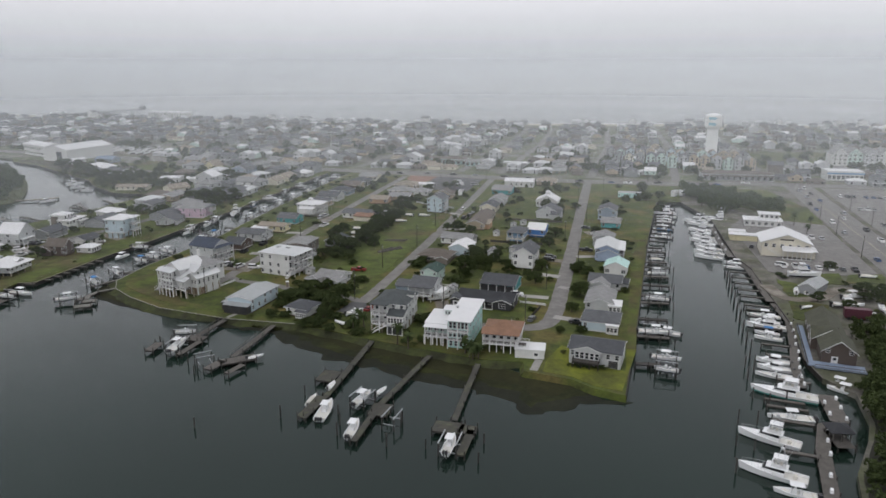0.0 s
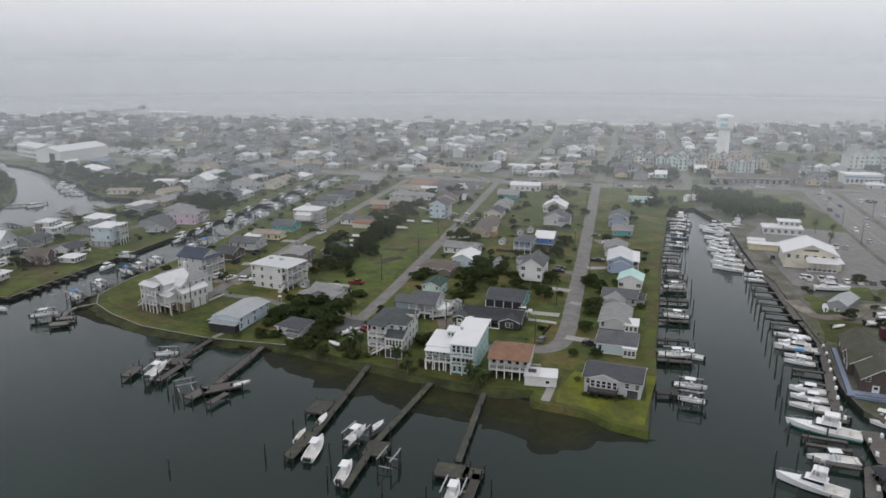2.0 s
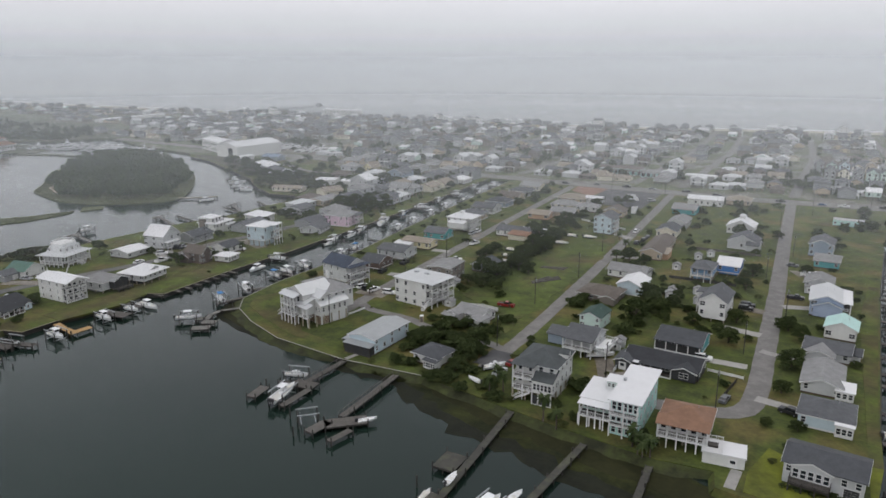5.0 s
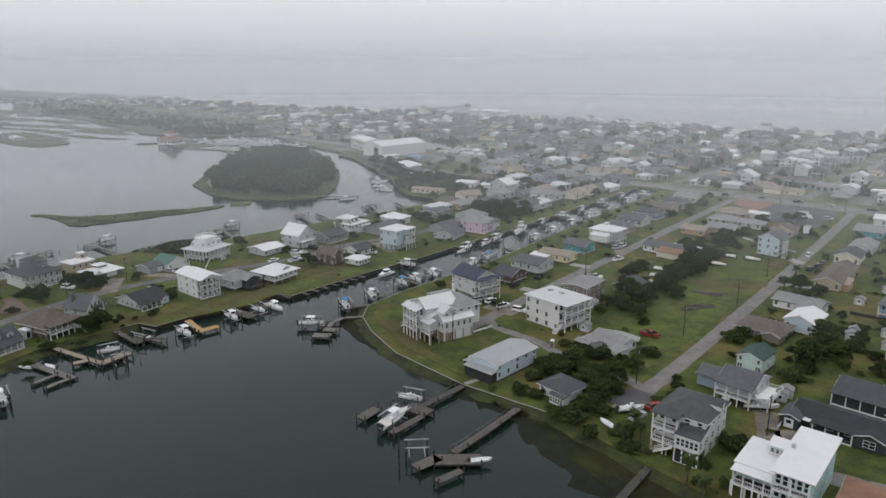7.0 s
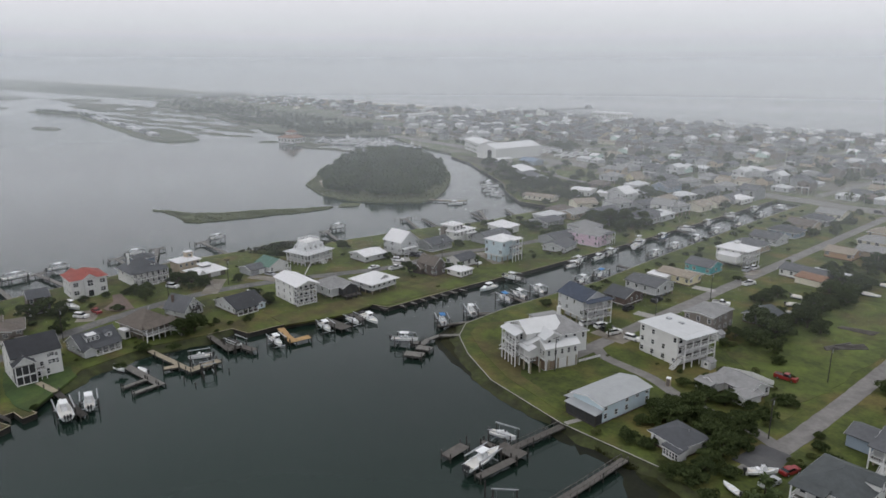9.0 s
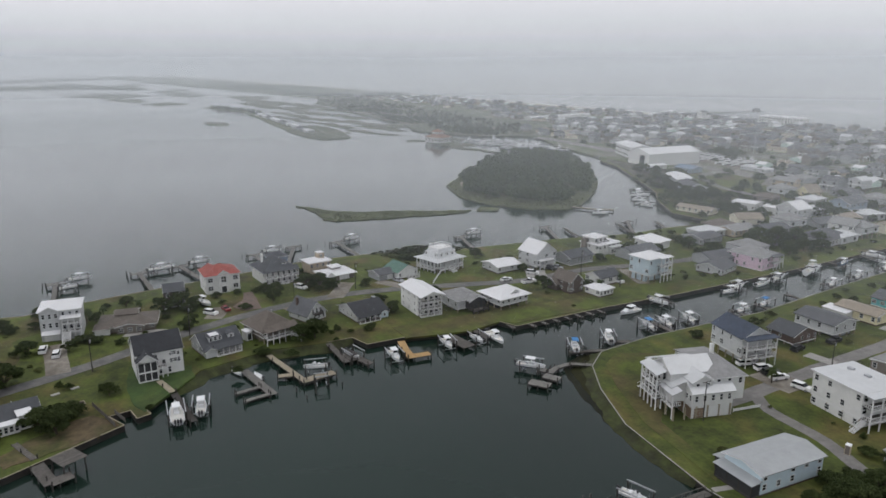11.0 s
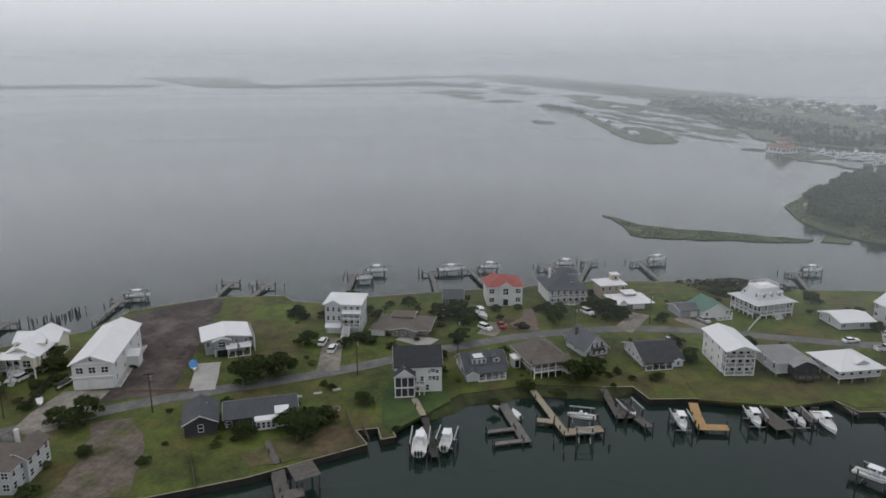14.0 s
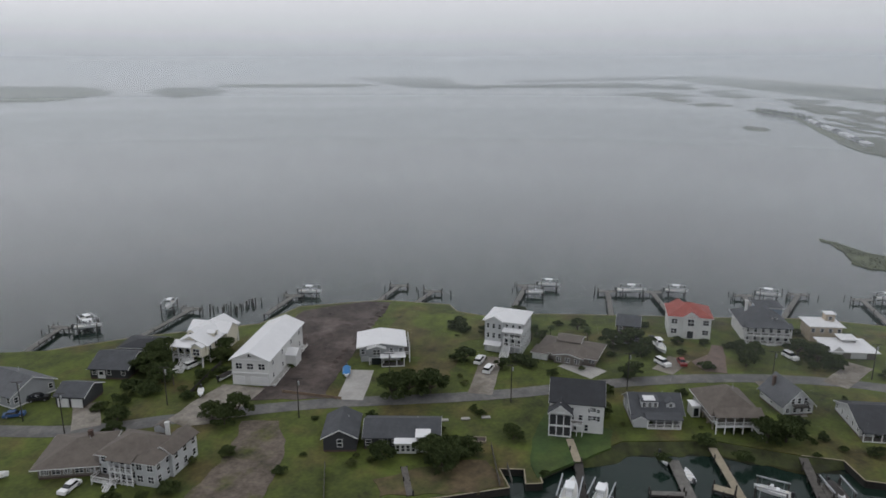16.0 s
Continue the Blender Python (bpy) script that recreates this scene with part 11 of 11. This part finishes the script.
body(s0, 0, 0, 3.0, 2.6, 0, 2.0, SIDING["light_grey"], "gable", ROOFS["light_grey"], "y", 0.5, 0.2, False)
door(s0, 0, 0, 3.0, 2.6, "S", 0, 0.05, 1.2, 1.8, TRIM)
for x, y, r in ((-61, 236.5, 8), (-60.5, 239.6, 8), (-57, 297, 0), (-57, 292, 10), (-47, 290, 0), (-40, 301, 0), (-53, 357, 0), (-130, 268, 0), (-121, 247, 0), (-57, 350, 5), (-49, 301, 0), (-14, 322, 0), (-62, 330, 0)):
    copy_thing(s0, pose(x, y, GROUND, 0, 0, r))
h = thing("storage_trailer", -1, 450, GROUND, -2, "long teal storage trailer with white windows", "trailer")
body(h, 0, 0, 14, 3, 0.5, 3.2, SIDING["aqua"], "flat", ROOFS["white"], "x", 0, 0.05)
windows(h, 0, 0, 14, 3, "S", 1.4, 5, 1.0, 0.9)
piles(h, 0, 0, 13, 2.6, 0.5, 4, 2, CONCRETE)
for x, y in ((26, 462), (31, 467)):
    h = thing("camper", x, y, GROUND, 70, "white camper trailer parked on grass", "camper")
    body(h, 0, 0, 6.5, 2.5, 0.5, 3.2, GELCOAT, "flat", ROOFS["white"], "x", 0, 0.02)
    windows(h, 0, 0, 6.5, 2.5, "S", 1.6, 3, 0.9, 0.7)
    wheel(h, 0.6, -1.1)
    wheel(h, 0.6, 1.1)
for x, y, hd in ((-104, 431, 90), (-114, 467, 20)):
    h = thing("box_truck", x, y, GROUND + 0.05, hd, "white box truck on the lot", "truck")
    body(h, -1.2, 0, 5, 2.3, 0.7, 3.2, GELCOAT, "flat", ROOFS["white"], "x", 0, 0.01)
    bm = bmesh.new()
    taper(bm, 1.4, 3.4, -1.05, 1.05, 0.5, 2.2, 0, 0.7, 0.1)
    part("cab", bm, PAINTS["white"], h)
    for sx in (-2.2, 2.2):
        for sy in (-1, 1):
            wheel(h, sx, sy)
ribbon("garden_path", [(-125.3, 193.2), (-124.0, 198.3)], 1.4, 1.0, R0 + 0.07, CONCRETE, "pale concrete path from the pier to the house", "path")
h = thing("portable_toilet", -121.5, 228.7, GROUND, 20, "beige portable toilet with white roof beside the lane", "portable toilet")
bm = bmesh.new()
taper(bm, -0.56, 0.56, -0.58, 0.58, 0.05, 2.1, 0.03, 0.03, 0.03)
part("cabin", bm, SIDING["tan"], h)
bm = bmesh.new()
taper(bm, -0.6, 0.6, -0.62, 0.62, 2.1, 2.32, 0.2, 0.2, 0.2)
part("roof", bm, GELCOAT, h)
part("door", box_mesh("door", -0.4, 0.4, -0.6, -0.56, 0.12, 2.0, SIDING["grey_brown"]), None, h)
# pale benches on the lawn, sheds, bins
b0 = thing("concrete_slab", 0, 0, -70, 0, "pale concrete slab lying on the lawn", "concrete slab", "concrete slabs")
bm = bmesh.new()
box(bm, -1.0, 1.0, -0.5, 0.5, 0, 0.25)
part("slab", bm, CONCRETE, b0)
for x, y in ((-228.6, 76.6), (-230.4, 81.2), (-232.2, 85.6)):
    copy_thing(b0, pose(x, y, GROUND, 0, 0, 110))
h = thing("raised_bed", -221.6, 85.6, GROUND, 100, "timber raised garden bed on the lawn", "raised bed")
bm = bmesh.new()
for a in ((-2, 2, -1, -0.85), (-2, 2, 0.85, 1), (-2, -1.85, -0.85, 0.85), (1.85, 2, -0.85, 0.85)):
    box(bm, *a, 0, 0.5)
part("frame", bm, TIMBER_PALE, h)
bm = bmesh.new()
box(bm, -1.85, 1.85, -0.85, 0.85, 0, 0.35)
part("soil", bm, DIRT, h)


def fence(pts, label="grey timber fence between gardens", mat=None, hgt=1.2):
    f = thing("fence", pts[0][0], pts[0][1], GROUND, 0, label, "fence")
    ox, oy = pts[0]
    for (ax, ay), (bx, by) in zip(pts, pts[1:]):
        a, b = Vector((ax - ox, ay - oy, 0)), Vector((bx - ox, by - oy, 0))
        n = max(1, int((b - a).length / 2.4))
        ang = math.degrees(math.atan2(b.y - a.y, b.x - a.x))
        for i in range(n + 1):
            c = a.lerp(b, i / n)
            part("post", post_mesh(hgt + 0.1, 0.07, mat or TIMBER_OLD), None, f, at=pose(c.x, c.y, 0))
        bm = bmesh.new()
        box(bm, 0, (b - a).length, -0.03, 0.03, 0.15, hgt)
        part("panel", bm, mat or TIMBER_OLD, f, at=pose(a.x, a.y, 0, 0, 0, ang))


fence([(-145.7, 222.6), (-144.3, 230)], "low white garden wall beside the drive", TRIM, 0.8)
fence([(-204, 58), (-190.7, 63.4)])
fence([(-219.5, 89.1), (-205.8, 93.2)])
fence([(-212.6, 93.6), (-207, 95.4)])
fence([(-57, 233), (-57, 220)], "white timber fence beside the black house", TRIM)
fence([(-57, 235.5), (-36, 233.6)], "white timber fence beside the black house", TRIM)
fence([(-35, 233), (-26, 232)], "white rail fence to the street", TRIM, 0.9)
fence([(-29, 219), (-27.4, 229)], "dark timber fence along a lawn", TIMBER_DARK)
fence([(-268.6, 206), (-294, 226)], "white fence along the garden of the big white house", TRIM, 1.0)
fence([(-244.6, 11), (-226, 13.4)], "dark hedge fence beside the drive", TIMBER_DARK, 1.4)
fence([(-232.6, 34.6), (-232.6, 50)], "low brown retaining fence", LATTICE, 0.8)
fence([(-116, 248), (-110, 250), (-104, 249)], "white garden wall beside the ranch house", TRIM, 1.5)
fence([(-62, 316), (-38, 316)], "dark hedge-like fence between gardens", TIMBER_DARK)
fence([(-62, 366), (-34, 366)], "grey timber fence between gardens")
fence([(-98, 388), (-124, 400)], "white rail fence across the field", TRIM, 1.0)
# heaps of turned soil along the bare lot
SR = random.Random(31)


def soil_heap(x, y, r, hgt):
    h = thing("soil_heap", x, y, GROUND, SR.uniform(0, 360), "low heap of dark turned soil on the bare lot", "soil heap", "soil heaps")
    bm = bmesh.new()
    rings = []
    for k, (f, z) in enumerate(((1.0, 0.0), (0.74, 0.5), (0.4, 0.88))):
        rings.append([bm.verts.new((math.cos(i * math.pi / 6) * r * f * SR.uniform(0.8, 1.2), math.sin(i * math.pi / 6) * r * f * SR.uniform(0.6, 0.95), hgt * z * SR.uniform(0.75, 1.2) - 0.02)) for i in range(12)])
    top = bm.verts.new((0, 0, hgt))
    for a, b in zip(rings, rings[1:]):
        for i in range(12):
            bm.faces.new((a[i], a[(i + 1) % 12], b[(i + 1) % 12], b[i]))
    for i in range(12):
        bm.faces.new((rings[2][i], rings[2][(i + 1) % 12], top))
    part("soil", bm, DIRT, h)


for k in range(15):
    soil_heap(-266.5 + k * 1.75, 25.6 - k * 0.04 + SR.uniform(-0.4, 0.4), SR.uniform(1.0, 1.8), SR.uniform(0.35, 0.85))
for k in range(20):
    soil_heap(-299 + k * 2.7, 38.8 + k * 0.1 + SR.uniform(-0.5, 0.5), SR.uniform(1.0, 1.9), SR.uniform(0.2, 0.6))
for x, y in ((-289, 24), (-281, 33), (-272, 31), (-262, 34), (-254, 31), (-285, 20)):
    soil_heap(x, y, SR.uniform(1.2, 2.4), 0.3)
boat("covereddark", (-237.6, 16.8), heading=165, z=GROUND + 0.5)
h = thing("cargo_trailer", -238.4, 23.6, GROUND, 75, "small white enclosed cargo trailer on the drive", "trailer")
body(h, 0, 0, 2.4, 4.6, 0.4, 2.5, GELCOAT, "gable", ROOFS["white"], "y", 0.25, 0.1)
wheel(h, -1.1, 0)
wheel(h, 1.1, 0)
for x, y, s in ((-289.2, 131.2, 0.5), (-289.6, 138.4, 0.5), (-287, 147.6, 0.55), (-280, 119.6, 0.6), (-276.5, 121, 0.5)):
    plant(OAKS, x, y, s)
# stacked timbers on the field
for x, y, r in ((-106, 306, 8), (-103, 288, 60), (-101, 290, 50)):
    h = thing("timber_pile", x, y, GROUND, r, "stack of long weathered timbers on the field", "timber")
    for k in range(4):
        bm = bmesh.new()
        box(bm, -5, 5, -0.2, 0.2, 0, 0.35)
        part("beam", bm, TIMBER_OLD, h, at=pose(k * 0.3, k * 0.9, 0, 0, 0, k * 3))

# ---------------------------------------------------------------- the beach town: rows of cottages between the streets
def cottage(label, w, d, floors, stilt, wall, roof, rm, ridge, slope):
    h = thing("house", 0, 0, -80, 0, label, "house", "beach houses")
    if stilt:
        bm = bmesh.new()
        for i in range(4):
            for j in range(3):
                x, y = -w / 2 + 0.3 + (w - 0.6) * i / 3, -d / 2 + 0.3 + (d - 0.6) * j / 2
                box(bm, x - 0.18, x + 0.18, y - 0.18, y + 0.18, 0, stilt)
        part("stilt_frame", bm, TIMBER_PALE, h)
    top = stilt + floors * 2.9 + 0.2
    body(h, 0, 0, w, d, stilt, top, SIDING[wall], roof, ROOFS[rm], ridge, slope, 0.5, False)
    for f in range(floors):
        bm = bmesh.new()
        for u in (-0.3, 0.3):
            box(bm, u * w - 0.7, u * w + 0.7, -d / 2 - 0.05, -d / 2 + 0.02, stilt + f * 2.9 + 0.9, stilt + f * 2.9 + 2.2)
        part("window", bm, GLASS, h)
    if floors > 1:
        bm = bmesh.new()
        box(bm, -w / 2, w / 2, -d / 2 - 1.8, -d / 2, stilt + 2.7, stilt + 2.9)
        for u in (-0.48, 0, 0.48):
            box(bm, u * w - 0.1, u * w + 0.1, -d / 2 - 1.75, -d / 2 - 1.55, 0, stilt + 3.9)
        part("porch", bm, TRIM, h)
    return h


TOWN = [cottage("white beach house with pale metal roof", 11, 13, 2, 2.4, "light_grey", "gable", "pale_metal", "y", 0.4),
        cottage("grey beach house with pale grey roof", 12, 12, 1, 2.4, "light_grey", "hip", "light_grey", "x", 0.4),
        cottage("weathered grey-brown beach house on piles", 10, 13, 2, 2.6, "grey_brown", "gable", "grey", "y", 0.45),
        cottage("cream cottage with tan shingle roof", 13, 11, 1, 0.3, "cream", "gable", "tan", "x", 0.38),
        cottage("grey low house with grey shingle roof", 15, 11, 1, 0.3, "grey", "gable", "grey", "x", 0.36),
        cottage("grey two-storey house with grey roof", 11, 12, 2, 0.3, "grey", "gable", "grey", "x", 0.4),
        cottage("pale low house with pale metal roof", 14, 11, 1, 0.3, "light_grey", "hip", "pale_metal", "x", 0.3),
        cottage("grey beach house with grey roof", 10, 12, 2, 2.6, "grey", "hip", "grey", "x", 0.45),
        cottage("tan beach cottage on piles", 10, 11, 1, 2.4, "tan", "gable", "grey", "y", 0.4),
        cottage("pale mint beach house with white roof", 10, 12, 1, 2.4, "mint", "gable", "white", "x", 0.35),
        cottage("grey-brown old cottage with brown roof", 13, 10, 1, 0.3, "grey_brown", "hip", "brown", "x", 0.4),
        cottage("tall white oceanfront house", 11, 14, 3, 2.0, "white", "gable", "grey", "y", 0.45)]
PALE = [TOWN[0], TOWN[1], TOWN[2], TOWN[5], TOWN[9], TOWN[2], TOWN[10], TOWN[7], TOWN[8], TOWN[4], TOWN[7], TOWN[3]]
TR = random.Random(77)
FAR = []
CROSS = (-640, -560, -470, -390, -300, -215, -130, -98, -30, 30, 92, 210, 300)
taken = [(-926, 756, 70), (-151, 577, 24), (-124, 571, 16), (-90, 562, 18), (72, 549, 32), (146, 566, 22), (186, 668, 46), (78, 655, 14), (64.5, 660, 14), (-677, 938, 40), (-524, 537, 30), (-478, 528, 34), (-452, 492, 14), (-430, 506, 14), (-470, 582, 50),
         (-345, 505, 12), (-787, 860, 14), (190, 650, 60), (-365, 470, 16), (230, 690, 60), (112, 650, 26), (118, 690, 30), (140, 700, 34), (150, 720, 30)] + [(x, y, 8) for x in range(-24, 108, 6) for y in (602, 640)]


def town_row(xs, y, step, kinds, turn, jitter=2.0, keep=0.93, size=0.82):
    x = xs[0]
    while x < xs[1]:
        lean = max(0.0, x + 300) * 0.17 * max(0.0, (y - 640) / 300)
        yy = y + x * 0.004 + lean + TR.uniform(-jitter, jitter)
        clear = all(abs(x - c) > 9.5 for c in CROSS) and all(math.hypot(x - a, yy - b) > r for a, b, r in taken)
        if clear and TR.random() < keep:
            m = pose(x, yy, GROUND, 0, 0, turn + TR.choice((0, 0, 90, 180)) + TR.uniform(-3, 3)) @ Matrix.Diagonal((size, size, size * TR.uniform(0.85, 1.2), 1))
            if yy < 600 and abs(y - 541) > 1 and abs(y - 577) > 1 and -230 < x < 230:
                copy_thing(TR.choice(kinds), m)
            else:
                FAR.append((TR.choice(kinds), m))
        x += step * TR.uniform(0.85, 1.2)


for y in (541, 556, 577, 598, 618, 660, 682, 704, 726, 764, 784, 806, 828, 868, 888, 910):
    town_row((-700 if y > 600 else -330, 330), y, 11.8, TOWN[:11] if y < 640 else PALE, 0, 3.0)
town_row((-880, 560), 932, 14, [TOWN[11], TOWN[0], TOWN[2], TOWN[7], TOWN[5]], 0, 1.5, 0.95)
for y in (690, 715, 740, 765, 790, 820, 850, 885):
    town_row((-1000, -700), y, 16, PALE, 0, 8)
for y in (760, 800, 840, 880):
    town_row((-1900, -1000), y, 20, PALE, 0, 12, 0.8)
for y in (545, 570, 595, 620, 650):
    town_row((-760, -560), y + 40, 15, PALE, 0, 6, 0.85)
for y in (556, 577, 598):
    town_row((-415, -335), y, 14, TOWN[:11], 0, 4)
town_row((-2400, -1000), 820, 40, PALE, 0, 26, 0.8)
town_row((-1700, -1000), 750, 50, PALE, 0, 22, 0.8)
town_row((330, 700), 700, 24, PALE, 0, 20)
town_row((330, 800), 860, 24, PALE, 0, 20)


def joined(name, items, label, category):
    """Many far things as one mesh of their pieces."""
    verts, faces, mats, index = [], [], [], []
    for proto, m in items:
        for o in (proto, *proto.children_recursive):
            if o.type != "MESH":
                continue
            mm = m if o is proto else m @ o.matrix_basis
            base = len(verts)
            verts += [tuple(mm @ v.co) for v in o.data.vertices]
            for p in o.data.polygons:
                faces.append([base + i for i in p.vertices])
                mt = o.data.materials[p.material_index]
                if mt not in mats:
                    mats.append(mt)
                index.append(mats.index(mt))
    me = bpy.data.meshes.new(name)
    me.from_pydata(verts, [], faces)
    for mt in mats:
        me.materials.append(mt)
    me.polygons.foreach_set("material_index", index)
    return tagged(new(name, me), label, category, "", "stuff")


joined("far_cars", LOT, "cars standing on the far roads and car park", "cars")
STORED = [(FLEET[TR.choice(("cc", "sportsmall", "cruiser", "ccbig"))], pose(-508 + c * 7.4 + r * 1.5, 569 + r * 12 - c * 0.7, GROUND + 0.9, 0, 0, 84 + TR.uniform(-6, 6)))
          for r in range(3) for c in range(11) if TR.random() < 0.8]
joined("stored_boats", STORED, "white boats stored ashore in rows on gravel", "boats")
joined("far_boats", INLET, "white boats crowded in the far inlet marina", "boats")
for k in range(11):
    x = -1225 + k * 34
    FAR.append((TOWN[6] if k % 3 else TOWN[4], pose(x, 373 - (x + 1225) * 0.062, 0.7, 0, 0, -4) @ Matrix.Diagonal((1.5, 0.8, 0.9, 1))))
joined("far_houses", FAR, "crowded pale beach houses of the far town", "houses")
# between the inlet and the main road
for x, y, r in NECK_TOWN:
    copy_thing(TR.choice(TOWN[3:7] + [TOWN[10], TOWN[1]]), pose(x, y, GROUND, 0, 0, r + TR.uniform(-5, 5)))
# behind the avenue
for k in range(14):
    copy_thing(TR.choice(TOWN), pose(150 + (k % 7) * 26, 250 + (k // 7) * 40, GROUND, 0, 0, 90))
# trees among the houses
GROVE = []
for k in range(900):
    x, y = TR.uniform(-780, 430), TR.choice((566, 588, 608, 632, 650, 671, 693, 715, 738, 755, 774, 795, 817, 842, 858, 878, 899, 921)) + TR.uniform(-5, 5)
    if all(abs(x - c) > 6 for c in CROSS):
        m = pose(x, y, GROUND, 0, 0, TR.uniform(0, 360)) @ Matrix.Scale(TR.uniform(0.5, 1.15), 4)
        GROVE.append((TR.choice(SPARSE), m))
for k in range(420):
    x, y = TR.uniform(-430, 60), TR.uniform(400, 640)
    if all(abs(x - c) > 7 for c in (*CROSS, -158, -95, -26, -210)) and abs(y - 514) > 12 and not (-232 < x < -188 and y < 510) and not (x < -270 and y < 470) and not (-140 < x < -102 and y > 440) and free_spot(x, y, 2.5):
        GROVE.append((TR.choice(SPARSE), pose(x, y, GROUND, 0, 0, TR.uniform(0, 360)) @ Matrix.Scale(TR.uniform(0.5, 1.0), 4)))
joined("town_trees", GROVE, "scattered grey-green trees between the far houses", "trees")
for k in range(46):
    plant(OAKS, TR.uniform(-420, -235), TR.uniform(430, 515), TR.uniform(0.6, 1.0))
for x, y in ((-14, 560), (-20, 566), (-8, 563), (-26, 560), (-2, 568), (6, 562), (-30, 568), (14, 566), (20, 560)):
    plant(OAKS, x, y, 1.2)
for k in range(70):
    x, y = TR.uniform(-205, 0), TR.uniform(360, 498)
    if all(abs(x - c) > 8 for c in (-158, -95, -26)) and not (-140 < x < -102 and y > 440):
        far_bush(x, y, TR.uniform(0.7, 1.2))
joined("far_bushes", FAR_BUSHES, "scattered dark green garden bushes between the far houses", "bushes")

# the samples that were copied are not part of the place
for proto in (*FLEET.values(), *OAKS, *SHRUBS, *SPARSE, *BUSHES, *PALMS, *CARS.values(), *TOWN, p0, s0, b0, k0):
    for o in (*proto.children_recursive, proto):
        bpy.data.objects.remove(o)
# plum-red lorry in the marina yard
h = thing("box_truck", 74.8, 244.8, GROUND + 0.05, -3, "plum-red box lorry with white cab parked in the yard", "lorry")
bm = bmesh.new()
box(bm, -5.4, 2.4, -1.25, 1.25, 1.0, 3.7)
part("cargo_box", bm, surface("plum_paint", (0.075, 0.02, 0.032), 0.5, vary=0.2, scale=0.5, fine=3, bump=0.05), h)
bm = bmesh.new()
box(bm, -5.3, 4.6, -0.45, 0.45, 0.65, 1.0)
part("chassis", bm, ENGINE, h)
bm = bmesh.new()
taper(bm, 2.6, 4.4, -1.1, 1.1, 0.6, 2.6, 0.0, 0.5, 0.12)
taper(bm, 4.4, 5.6, -1.0, 1.0, 0.6, 1.6, 0.0, 0.15, 0.08)
part("cab", bm, PAINTS["white"], h, "white cab")
bm = bmesh.new()
hexa(bm, [(4.2, -0.85, 1.75), (4.42, -0.85, 1.75), (4.42, 0.85, 1.75), (4.2, 0.85, 1.75), (3.9, -0.8, 2.45), (4.04, -0.8, 2.45), (4.04, 0.8, 2.45), (3.9, 0.8, 2.45)])
part("windscreen", bm, CAR_GLASS, h)
for u in (-4.0, -2.9, 4.5):
    for v in (-1.05, 1.05):
        bm = bmesh.new()
        rod(bm, (u, v - 0.14, 0.48), (u, v + 0.14, 0.48), 0.5, 14)
        part("wheel", bm, TYRE, h)
